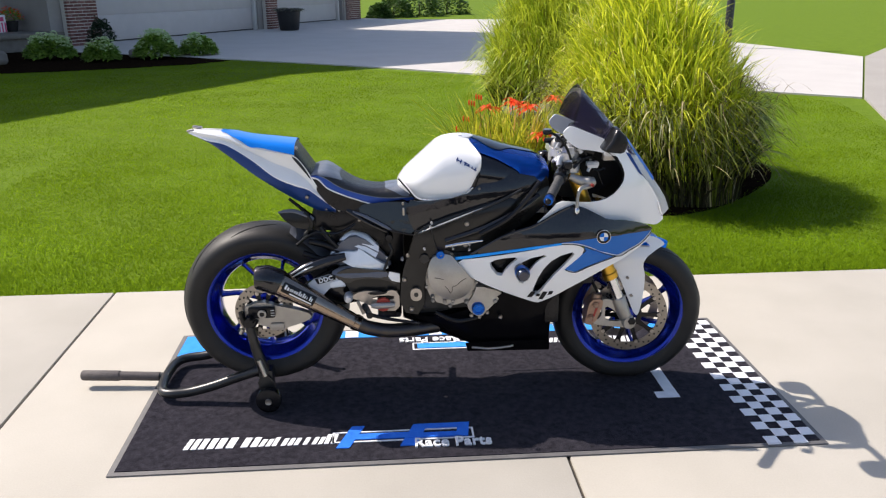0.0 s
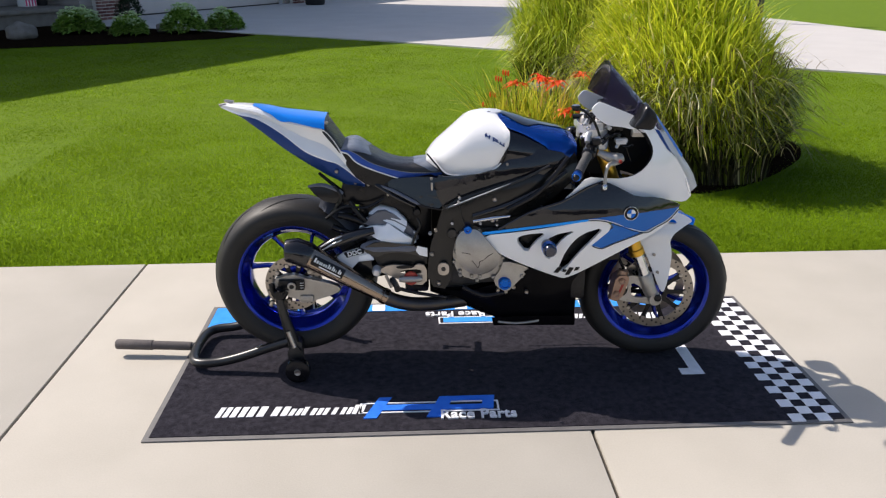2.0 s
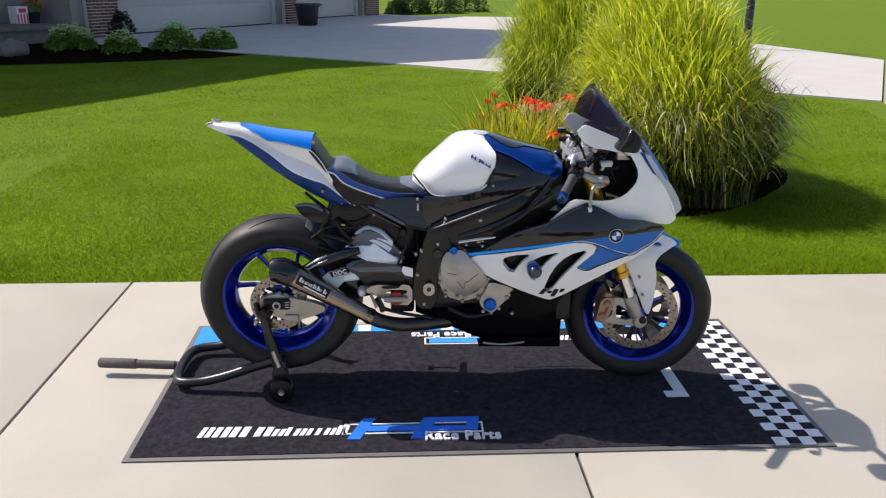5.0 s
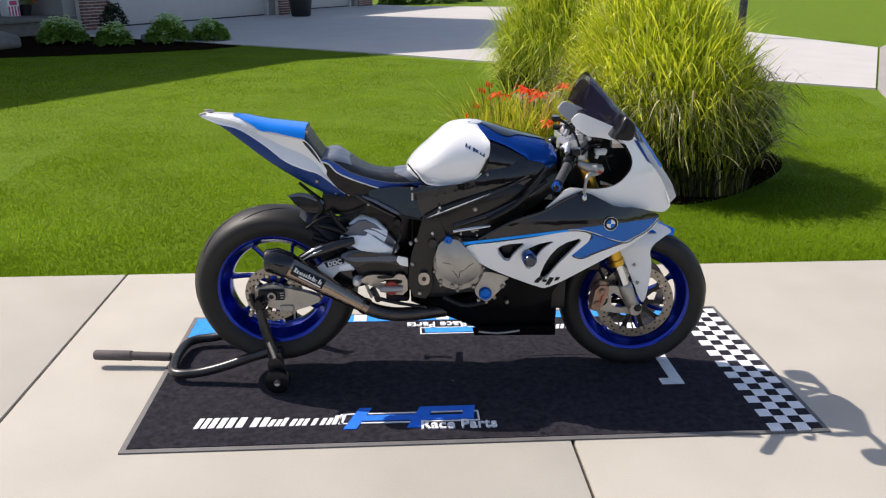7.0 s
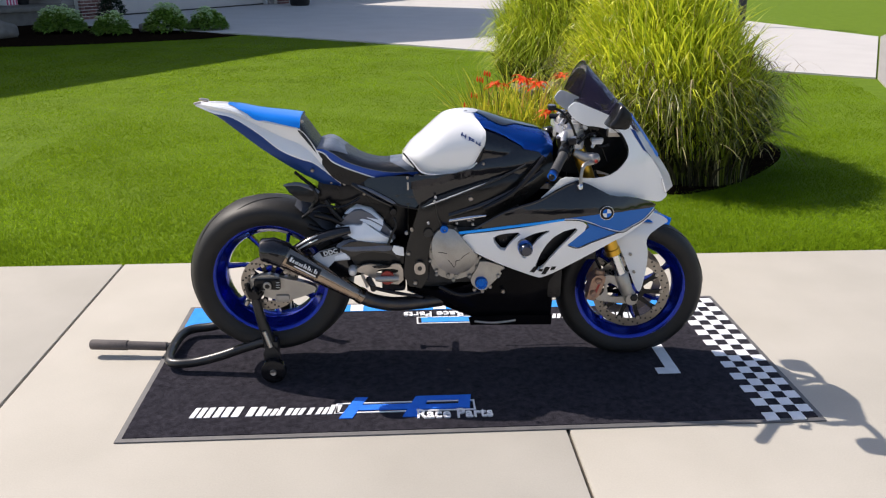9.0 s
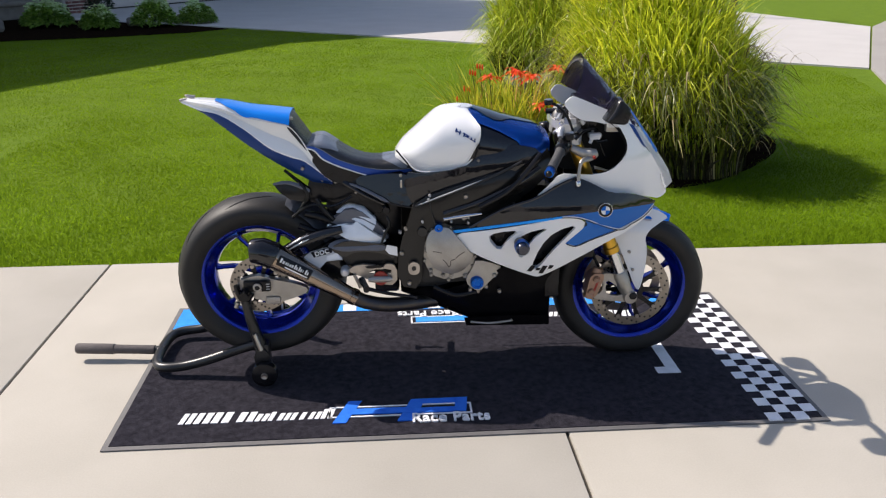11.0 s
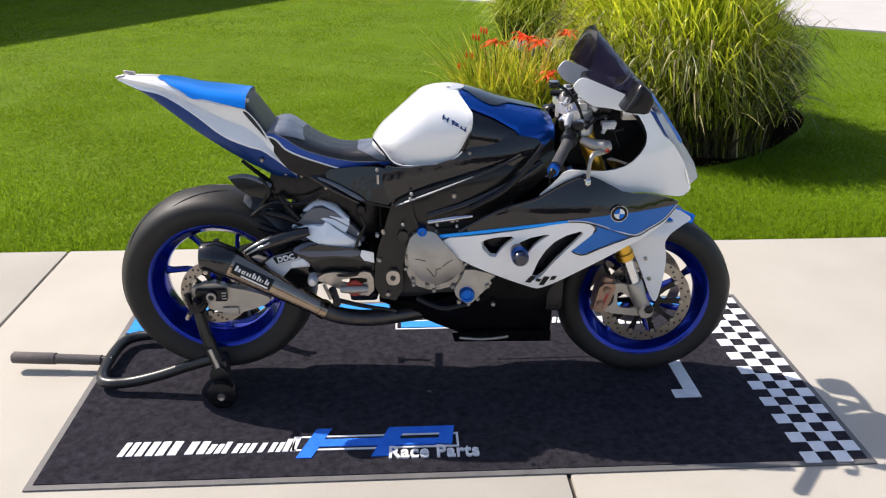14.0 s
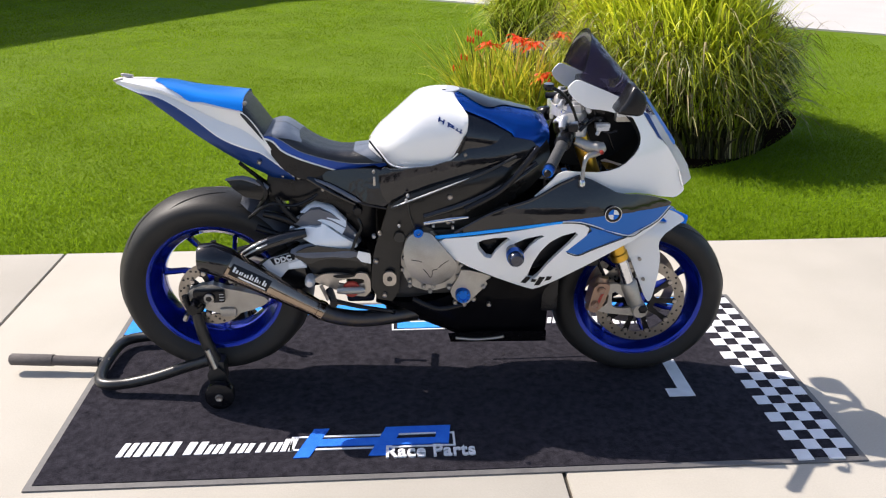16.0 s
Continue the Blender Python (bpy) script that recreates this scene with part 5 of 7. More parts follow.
part("cockpit_liner", plate([(0.33, 0.81), (0.50, 0.815), (0.60, 0.88), (0.60, 0.93), (0.55, 1.00), (0.42, 0.99), (0.36, 0.92)], lambda x, z: 0.10 - 0.3 * max(0, x - 0.45), 0.02, (), 0.03, SIDES), M_LINER, moto, "black cockpit liner")
part("dashboard", box(0.43, 0.49, -0.105, 0.105, 0.97, 1.06, 0.012), M_BLACK, moto, "black instrument cluster")

# windscreen
rings = []
for i in range(13):
    t = i / 12
    cx, cz, sx, sz, w = between(t, [(0.0, 0.440, 1.215, 0.398, 1.092, 0.128), (0.4, 0.520, 1.130, 0.462, 1.058, 0.135), (0.8, 0.622, 1.020, 0.560, 1.015, 0.120), (1.0, 0.668, 0.955, 0.600, 0.985, 0.105)])
    ring = []
    for k in range(-8, 9):
        a = k / 8 * math.pi / 2
        c = math.cos(a) ** 0.85 if math.cos(a) > 0 else 0
        ring.append((sx + (cx - sx) * c, w * math.sin(a), sz + (cz - sz) * c))
    rings.append(ring)
o = part("windscreen", skin(rings, thick=0.003), M_SCREEN, moto, "smoked double-bubble windscreen", smooth=70)
part("screen_edge", tube(rings[0], 0.0014, 6, curve=False), M_BLACK, moto)
part("cockpit_wing", plate([(0.357, 1.056), (0.372, 1.078), (0.389, 1.088), (0.425, 1.074), (0.489, 1.048), (0.530, 1.030), (0.545, 1.008), (0.510, 0.988), (0.468, 0.999), (0.420, 1.003), (0.382, 1.026)], lambda x, z: 0.145 + 0.1 * (1.09 - z) - 1.6 * max(0.0, 0.41 - x) ** 1.5, 0.007, (), 0.012, SIDES, 1), M_WHITE, moto, "white screen surround")
# mirrors
for s in SIDES:
    arm = part("mirror_arm", tube([(0.575, s * 0.13, 1.0), (0.56, s * 0.19, 1.035), (0.535, s * 0.25, 1.065)], [0.014, 0.012, 0.012], 10, flat=0.7), M_BLACK, moto)
    shell = soften([(0.458, 1.034), (0.482, 1.068), (0.502, 1.116), (0.536, 1.084), (0.545, 1.056), (0.530, 1.018), (0.466, 1.026)], 1, 0.18)
    mid = Vector((0.512, 1.052))
    st = []
    for y, k in ((0.240, 0.55), (0.248, 0.80), (0.265, 0.97), (0.295, 1.0), (0.322, 0.95), (0.334, 0.86), (0.338, 0.62)):
        st.append([((mid + (p - mid) * k).x, s * y, (mid + (p - mid) * k).y) for p in shell])
    mir = part("mirror", skin(st, close=True, cap=True), M_BLACK, moto, "black mirror housing", smooth=50)

# handlebars and controls
for s in SIDES:
    a, b = Vector((0.372, s * 0.125, 0.925)), Vector((0.280, s * 0.312, 0.862))
    d = b - a
    part("clip_on", tube([a - d * 0.05, b], 0.0105, 14, curve=False), M_BLACK, moto, "black handlebar")
    gr = part("grip", tube([a + d * 0.36, a + d * 0.38, a + d * 0.92, a + d * 0.94], [0.019, 0.0165, 0.0165, 0.019], 18, curve=False), material("grip_rubber", (0.035, 0.035, 0.037), 0.6, other=(0.06, 0.06, 0.06), scale=80, bump=0.001), moto, "dark rubber grip")
    part("bar_end", tube([a + d * 0.94, a + d * 0.955, a + d * 1.05, a + d * 1.055], [0.014, 0.0165, 0.0165, 0.012], 18, curve=False), M_ANOD, moto, "blue bar end")
    part("bar_end_cap", tube([a + d * 1.052, a + d * 1.09], [0.012, 0.009], 16, curve=False), M_BLACK, moto)
    part("switch_block", tube([a + d * 0.12, a + d * 0.16, a + d * 0.32, a + d * 0.35], [0.019, 0.026, 0.026, 0.02], 14, curve=False), M_BLACK, moto)
    lv = part("lever", tube([(0.466, s * 0.175, 0.880), (0.440, s * 0.190, 0.874), (0.416, s * 0.210, 0.872), (0.404, s * 0.222, 0.850), (0.400, s * 0.232, 0.798)], [0.012, 0.011, 0.008, 0.006, 0.006], 12, flat=0.8), M_ALU, moto, "silver brake lever" if s < 0 else "silver clutch lever")
    part("lever_tip", tube([(0.4005, s * 0.230, 0.806), (0.4002, s * 0.232, 0.800), (0.3995, s * 0.234, 0.790), (0.399, s * 0.235, 0.784)], [0.006, 0.0095, 0.0095, 0.005], 12), M_POLISH, lv)
    perch = part("lever_perch", tube([(0.388, s * 0.150, 0.905), (0.425, s * 0.160, 0.890), (0.455, s * 0.170, 0.886), (0.476, s * 0.170, 0.892)], [0.012, 0.018, 0.022, 0.013], 12), M_ALU, moto, "cast master cylinder")
    dot(perch, 0.462, s * 0.194, 0.880, 0.006, M_RED)
    part("perch_mark", box(0.452, 0.490, s * 0.150 - 0.001, s * 0.150 + 0.001, 0.934, 0.944), M_SILVER, perch, "pale silver sticker")
    part("brake_line", tube([(0.40, s * 0.150, 0.935), (0.44, s * 0.135, 0.965), (0.49, s * 0.10, 0.955), (0.50, s * 0.07, 0.88)], 0.0055, 8), M_BLACK, moto)
res = part("brake_reservoir", turn([(0, 0), (0.011, 0.0), (0.0165, 0.008), (0.0165, 0.014), (0.014, 0.018), (0, 0.018)], 24, "Z", (0.298, -0.150, 1.060)), M_BLACK, moto, "black fluid reservoir")
part("reservoir_lid", turn([(0, 0.003), (0.010, 0.0025), (0.0150, 0.0), (0, -0.002)], 24, "Z", (0.298, -0.150, 1.0785)), M_GREYPATCH, res)
part("reservoir_stalk", tube([(0.310, -0.150, 1.066), (0.338, -0.150, 1.050), (0.372, -0.142, 1.010), (0.395, -0.140, 0.955)], 0.005, 8), M_BLACK, moto)
tri = [(0.345, -0.14), (0.40, -0.145), (0.44, -0.09), (0.452, 0.0), (0.44, 0.09), (0.40, 0.145), (0.345, 0.14), (0.352, 0.06), (0.335, 0.0), (0.352, -0.06)]
bm = flat_poly([tuple(p) for p in soften(tri, 2)], 0.955, 0.985)
part("top_yoke", bm, M_YOKE, moto, "silver top yoke", smooth=30)
for s in SIDES:
    part("fork_cap", turn([(0, 0.03), (0.012, 0.03), (0.014, 0.022), (0.024, 0.02), (0.027, 0.0), (0, 0)], 6, "Z", (0.392, s * 0.105, 0.985)), M_YOKE, moto, smooth=0)
    part("clip_on_clamp", turn([(0.027, -0.02), (0.038, -0.018), (0.038, 0.018), (0.027, 0.02)], 24, "Z", (0.395, s * 0.105, 0.93), closed=True), M_YOKE, moto)
part("yoke_nut", turn([(0, 0.03), (0.012, 0.03), (0.022, 0.018), (0.024, 0.0), (0, 0)], 12, "Z", (0.368, 0, 0.985)), M_STEEL, moto)
part("ignition_lock", turn([(0, 0.022), (0.014, 0.022), (0.018, 0.016), (0.02, 0.0), (0, 0)], 20, "Z", (0.43, 0.0, 0.985)), M_BLACK, moto)
for x, y, z, r in ((0.352, -0.045, 0.986, 0.008), (0.395, -0.055, 0.986, 0.009), (0.428, -0.105, 0.986, 0.008), (0.352, -0.125, 0.986, 0.007), (0.415, -0.04, 0.986, 0.007), (0.352, 0.045, 0.986, 0.008), (0.395, 0.055, 0.986, 0.009)):
    part("yoke_bolt", turn([(0, 0.010), (r * 0.5, 0.010), (r * 0.55, 0.006), (r, 0.006), (r, 0), (0, 0)], 12, "Z", (x, y, z)), M_POLISH, moto)
part("yoke_clamp", tube([(0.345, -0.155, 0.945), (0.352, -0.135, 0.968), (0.375, -0.125, 0.975)], [0.010, 0.013, 0.010], 10), M_YOKE, moto)
part("throttle_tube", tube([(0.372, -0.128, 0.922), (0.360, -0.150, 0.915), (0.352, -0.162, 0.910)], [0.024, 0.0255, 0.022], 16), M_BLACK, moto)
part("kill_switch", box(0.362, 0.392, -0.168, -0.140, 0.935, 0.958, 0.005), M_BLACK, moto)
part("connector", box(0.455, 0.500, -0.130, -0.105, 0.935, 0.950, 0.003), M_SILVER, moto)
part("bracket", box(0.515, 0.560, -0.140, -0.112, 0.972, 1.000, 0.006), M_SILVER, moto)
rr = random.Random(3)
for i in range(9):
    y0 = rr.uniform(-0.085, 0.08)
    part("cable", tube([(0.36 + rr.uniform(-0.02, 0.04), y0, 0.94 + rr.uniform(0, 0.05)), (0.42, y0 - 0.03, 1.0 + rr.uniform(-0.02, 0.04)), (0.48, y0 * 0.6 - 0.05, 0.96 + rr.uniform(-0.04, 0.03)), (0.53, y0 * 0.5 - 0.06, 0.90 + rr.uniform(-0.05, 0.04))], rr.choice((0.004, 0.005, 0.0065)), 8), M_BLACK, moto)
rr = random.Random(11)
for i in range(26):
    c = Vector((rr.uniform(0.34, 0.47), rr.uniform(-0.16, -0.07), rr.uniform(0.925, 1.03)))
    if c.z > 1.0 and c.x > 0.43:
        c.z -= 0.06
    w = Vector((rr.uniform(-1, 1), rr.uniform(-1, 1), rr.uniform(-1, 1))).normalized() * rr.uniform(0.008, 0.018)
    rad = rr.uniform(0.005, 0.010)
    part("fitting", tube([c - w, c - w * 0.8, c + w * 0.8, c + w], [rad * 0.7, rad, rad, rad * 0.6], 10, curve=False), (M_YOKE, M_BLACK, M_YOKE, M_CARBON, M_STEEL)[i % 5], moto)
part("steering_damper", tube([(0.33, 0.05, 1.0), (0.40, 0.02, 1.004), (0.44, -0.06, 1.004)], [0.010, 0.012, 0.008], 12, curve=False), M_BLACK, moto)
part("bracket", box(0.515, 0.565, -0.13, -0.10, 0.955, 0.99, 0.005), M_ALU, moto)

# tank
TW = [(-0.240, 0.876, 0.862, 0.055), (-0.212, 0.914, 0.848, 0.095), (-0.170, 0.952, 0.830, 0.130), (-0.129, 0.989, 0.826, 0.147), (-0.090, 1.023, 0.826, 0.155), (-0.060, 1.035, 0.831, 0.160), (-0.020, 1.040, 0.838, 0.166), (0.015, 1.038, 0.853, 0.170), (0.038, 1.034, 0.886, 0.170), (0.050, 1.030, 0.930, 0.168)]


def tank_ring(top, low, w):
    h = top - low
    return fine_ring([(w * 0.94, low), (w, low + 0.30 * h), (w * 0.985, low + 0.52 * h), (w * 0.86, low + 0.74 * h), (w * 0.58, low + 0.915 * h), (w * 0.26, low + 0.985 * h), (0, top)], 3)


def tank_lat(x, z):
    ring = tank_ring(*between(x, TW))
    for (y0, z0), (y1, z1) in zip(ring, ring[1:]):
        if z0 <= z <= z1:
            return y0 + (y1 - y0) * (z - z0) / max(1e-6, z1 - z0)
    return ring[0][0]


def bowed(p):
    """The front edge of the white cover reaches furthest ahead at mid height."""
    x, y, z = p
    return (x + max(0.0, x / 0.050) ** 2 * (0.010 * max(0.0, 1 - ((z - 0.972) / 0.075) ** 2) - 0.026 * min(1.0, max(0.0, (z - 0.990) / 0.035))), y, z)


part("tank_cover", skin([[bowed(p) for p in r] for r in loft(TW, tank_ring, 28)], cap=True), M_WHITE, moto, "white fuel tank cover", smooth=60)
TF = [(0.008, 1.033, 0.820, 0.165), (0.040, 1.032, 0.800, 0.168), (0.100, 1.018, 0.800, 0.170), (0.160, 0.999, 0.800, 0.168), (0.220, 0.983, 0.820, 0.158), (0.280, 0.968, 0.850, 0.142), (0.315, 0.945, 0.880, 0.120)]


def front_ring(top, low, w):
    h = top - low
    return fine_ring([(w * 0.97, low), (w, low + 0.35 * h), (w * 0.99, low + 0.55 * h), (w * 0.88, low + 0.76 * h), (w * 0.60, low + 0.915 * h), (w * 0.26, low + 0.985 * h), (0, top)], 3)


part("tank_front", skin(loft([(x, a - 0.004, b, c - 0.003) for x, a, b, c in TF], front_ring, 20), cap=True), M_CARBON, moto, "gloss black carbon tank panel", smooth=60)
rg = loft(TF, front_ring, 20)
blue = above(rg, lambda x: between(x, [(0.01, 1.020), (0.045, 0.999), (0.120, 0.970), (0.169, 0.944), (0.198, 0.926), (0.222, 0.888), (0.27, 0.874), (0.32, 0.862)])[0])
part("tank_blue_panel", skin(blue, thick=0.003), material("deep_blue_paint", (0.0, 0.105, 0.56), 0.22, 0.6, coat=0.4), moto, "blue painted tank panel", smooth=60)
part("tank_top_strip", skin(above(rg, lambda x: between(x, [(0.02, 1.034), (0.05, 1.027), (0.099, 1.004), (0.128, 0.994), (0.175, 0.991), (0.220, 0.981), (0.28, 0.967), (0.32, 0.944)])[0], 0.0042)), M_CARBON, moto, "black strip along the tank top", smooth=60)
cap = part("tank_cap", turn([(0, 0.004), (0.040, 0.003), (0.050, 0.001), (0.053, -0.012), (0, -0.012)], 40, "Z", (-0.004, 0, 1.0350)), M_SILVER, moto, "pale grey flush fuel cap")
part("cap_slot", box(-0.010, 0.002, -0.034, -0.026, 1.0355, 1.0395, 0.001), M_BLACK, cap)
def stroke(t, w, h, drop=0.0):
    """One stroke of the emblem, leaning, at t along its sloping base line."""
    x, z = -0.029 + 0.075 * t, 0.970 - 0.039 * t - drop
    q = [(x, z), (x + w, z - 0.52 * w), (x + w + 0.3 * h, z - 0.52 * w + h), (x + 0.3 * h, z + h)]
    part("tank_emblem", plate(q, lambda x, z: tank_lat(x, z) + 0.0022, 0.006, (), 0.02, (-1,), 0), M_BLUE_DARK, moto, "dark blue emblem")


for t, w, h, drop in ((0.0, 0.0036, 0.013, 0.0), (0.0, 0.018, 0.0030, -0.005), (0.17, 0.0036, 0.013, 0.0), (0.36, 0.0036, 0.013, 0.0), (0.36, 0.020, 0.0030, -0.010), (0.38, 0.019, 0.0030, -0.004), (0.52, 0.0036, 0.008, -0.004), (0.68, 0.020, 0.0030, -0.003), (0.70, 0.0036, 0.008, -0.003), (0.84, 0.0036, 0.013, 0.0)):
    stroke(t, w, h, drop)
part("tank_seam", tube([(-0.236, -0.085, 0.893), (-0.205, -0.120, 0.862), (-0.165, -0.146, 0.826), (-0.08, -0.158, 0.825), (0.0, -0.166, 0.842), (0.034, -0.170, 0.874), (0.054, -0.170, 0.930)], 0.0030, 6), M_BLACK, moto)
part("tank_edge", tube([(-0.234, -0.087, 0.899), (-0.203, -0.123, 0.868), (-0.163, -0.149, 0.832), (-0.08, -0.161, 0.831), (-0.004, -0.168, 0.848), (0.030, -0.171, 0.876)], 0.0022, 6), M_WHITE, moto)
dot(moto, 0.052, -0.174, 0.872, 0.0055, M_STEEL)

# black side panel under the tank and frame spar
def spar_lat(x, z):
    y = between(x, [(-0.25, 0.185), (-0.10, 0.205), (0.10, 0.205), (0.25, 0.180), (0.36, 0.150)])[0] - 0.35 * max(0, z - 0.80)
    off = abs(x + 0.192) if z < 0.66 and x < -0.10 else abs((z - 0.700) - 0.42 * (x + 0.10)) * 0.92
    return y - 3.0 * min(off, 0.075) ** 2


part("tank_side_panel", plate([(-0.195, 0.836), (-0.165, 0.826), (-0.01, 0.842), (0.060, 0.890), (0.150, 0.930), (0.290, 0.905), (0.227, 0.846), (0.091, 0.803), (-0.131, 0.733), (-0.180, 0.715), (-0.205, 0.760), (-0.208, 0.815)], lambda x, z: 0.182 - 0.10 * max(0, z - 0.86) - 2.2 * (z - 0.80 - 0.22 * x) ** 2, 0.008, (), 0.025, SIDES, 1), M_CARBON, moto, "gloss black carbon side panel")
part("frame_spar", plate([(-0.175, 0.735), (0.004, 0.797), (0.172, 0.845), (0.268, 0.915), (0.315, 0.905), (0.315, 0.820), (0.228, 0.735), (0.120, 0.690), (0.058, 0.668), (-0.064, 0.658), (-0.112, 0.632), (-0.150, 0.560), (-0.154, 0.394), (-0.244, 0.404), (-0.236, 0.549), (-0.200, 0.660)], spar_lat, 0.030, (), 0.025, SIDES, 1), M_FRAME, moto, "black aluminium frame spar")
part("frame_upper_edge", tube([(-0.172, -0.200, 0.715), (-0.123, -0.207, 0.736), (-0.030, -0.209, 0.772), (0.105, -0.206, 0.824), (0.205, -0.186, 0.868)], 0.0045, 10), M_STANDTUBE, moto)
# highlight on the spar's upper edge, laid on as a thin bright tube
part("frame_weld", tube([(-0.165, -0.2045, 0.7215), (-0.123, -0.2105, 0.739), (-0.030, -0.2125, 0.775), (0.060, -0.2110, 0.810)], [0.001, 0.0022, 0.0022, 0.001], 8), M_YOKE, moto, "glint along the upper frame edge, laid on in bright metal")
part("spar_rib", tube([(-0.075, -0.207, 0.690), (0.06, -0.212, 0.735), (0.18, -0.205, 0.79), (0.27, -0.18, 0.845)], 0.010, 8, flat=0.5), M_CARBON, moto)
for x, z, r in ((0.004, 0.752, 0.0085), (-0.225, 0.535, 0.008), (-0.200, 0.420, 0.008), (-0.21, 0.63, 0.007), (0.00, 0.668, 0.009)):
    dot(moto, x, -spar_lat(x, z) - 0.003, z, r, M_STEEL)
piv = part("swingarm_pivot", plate([(-0.204, 0.508), (-0.163, 0.508), (-0.161, 0.459), (-0.204, 0.459)], 0.214, 0.012, (), 0.02, (-1,), 2), M_STEEL, moto, "bronze grey pivot plug")
part("pivot_hole", turn([(0, -0.0105), (0.0085, -0.0105), (0.0085, -0.006)], 20, "Y", (-0.183, -0.206, 0.484)), M_POST, piv)
part("lock_cable", tube([(0.27, -0.20, 0.90), (0.22, -0.215, 0.84), (0.15, -0.222, 0.77), (0.05, -0.222, 0.715)], 0.010, 8), M_BLACK, moto)
part("steel_pin", tube([(-0.075, -0.222, 0.672), (0.0, -0.225, 0.684), (0.06, -0.222, 0.690)], [0.006, 0.0075, 0.005], 10), M_POLISH, moto)

# fasteners and fittings along the frame
for x, z in ((-0.123, 0.757), (-0.127, 0.742), (-0.150, 0.660), (0.014, 0.672), (0.014, 0.652), (-0.046, 0.658)):
    dot(moto, x, -0.2085, z, 0.005, M_YOKE)
for x, z, r in ((-0.288, 0.610, 0.005), (-0.230, 0.603, 0.007)):
    dot(moto, x, -0.150 if x > -0.35 else -0.132, z, r, M_YOKE)
part("weld_line", tube([(-0.123, -0.2075, 0.732), (-0.116, -0.208, 0.692), (-0.103, -0.207, 0.648)], 0.002, 6), M_POST, moto)
part("frame_hole", turn([(0, -0.003), (0.016, -0.003), (0.018, 0.002), (0, 0.002)], 24, "Y", (-0.150, -0.203, 0.620)), M_POST, moto, "dark recess in the frame")
part("side_clip", box(-0.226, -0.219, -0.176, -0.165, 0.778, 0.805, 0.002), M_STEEL, moto)
dot(moto, -0.224, -0.174, 0.822, 0.005, M_STEEL)
part("fluid_pot", turn([(0, -0.016), (0.012, -0.016), (0.015, -0.010), (0.015, 0.018), (0, 0.018)], 20, "Y", (-0.278, -0.125, 0.683)), M_BLACK, moto, "black rear brake fluid pot")
part("fluid_pot_hose", tube([(-0.278, -0.15, 0.665), (-0.268, -0.155, 0.635), (-0.285, -0.155, 0.60), (-0.30, -0.16, 0.56)], 0.005, 8), M_BLACK, moto)

# seat unit and tail
part("seat_side_panel", plate([(-0.440, 0.792), (-0.233, 0.818), (-0.170, 0.800), (-0.172, 0.698), (-0.270, 0.714), (-0.354, 0.756)], lambda x, z: 0.128 + 0.22 * (x + 0.30) - 0.25 * (z - 0.71), 0.008, (), 0.018, SIDES, 1), M_CARBON, moto, "gloss black panel under the seat")
part("panel_fold", tube([(-0.417, -0.096, 0.779), (-0.362, -0.112, 0.760), (-0.290, -0.138, 0.727), (-0.264, -0.146, 0.712)], [0.003, 0.007, 0.007, 0.002], 10, flat=0.6), M_HUGGER, moto, "grey glossy fold")
part("panel_edge", tube([(-0.43, -0.090, 0.783), (-0.354, -0.112, 0.753), (-0.270, -0.146, 0.714), (-0.185, -0.166, 0.700)], 0.003, 6), M_BLACK, moto)
SE = [(-0.556, 0.921, 0.915, 0.910, 0.885, 0.098), (-0.526, 0.932, 0.917, 0.902, 0.845, 0.108), (-0.498, 0.933, 0.904, 0.873, 0.810, 0.112), (-0.451, 0.903, 0.872, 0.848, 0.782, 0.110), (-0.395, 0.871, 0.846, 0.822, 0.778, 0.094), (-0.341, 0.856, 0.829, 0.801, 0.782, 0.084), (-0.292, 0.854, 0.821, 0.791, 0.785, 0.082), (-0.244, 0.859, 0.820, 0.799, 0.792, 0.084), (-0.180, 0.866, 0.824, 0.817, 0.808, 0.086)]
part("seat", skin(loft(SE, lambda t, e, b, l, w: fine_ring([(w, e), (w * 0.92, e + (t - e) * 0.55), (w * 0.62, e + (t - e) * 0.92), (w * 0.25, t - 0.001), (0, t)], 3), 26)), M_SEAT, moto, "black padded vinyl seat", smooth=60)
part("seat_blue_trim", skin(loft(SE, lambda t, e, b, l, w: [(w * 1.015, b), (w * 1.01, e), (0, e - 0.004)], 26)), M_TRIMBLUE, moto, "dark blue seat trim")
for s in SIDES:
    pts = [(x, s * (w * 1.02 + 0.001), b) for x, t, e, b, l, w in SE[:-1]]
    part("seat_piping", tube(pts, [0.003, 0.003, 0.003, 0.003, 0.0025, 0.0025, 0.002, 0.0015], 6), M_WHITEMARK, moto, "white piping")
    part("seat_seam", tube([(x, s * (w * 1.008 + 0.001), e + 0.001) for x, t, e, b, l, w in SE[1:]], 0.0016, 6), M_GREYPATCH, moto, "grey seam line")
part("seat_base", skin(loft(SE, lambda t, e, b, l, w: [(0, l), (w * 0.96, l), (w * 1.0, b), (0, b + 0.002)], 26), cap=True), M_BLACK, moto, "black seat side")
seat_rings = loft([(x, t, e, w) for x, t, e, b, l, w in SE], lambda t, e, w: fine_ring([(w, e), (w * 0.92, e + (t - e) * 0.55), (w * 0.62, e + (t - e) * 0.92), (w * 0.25, t - 0.001), (0, t)], 3), 60)
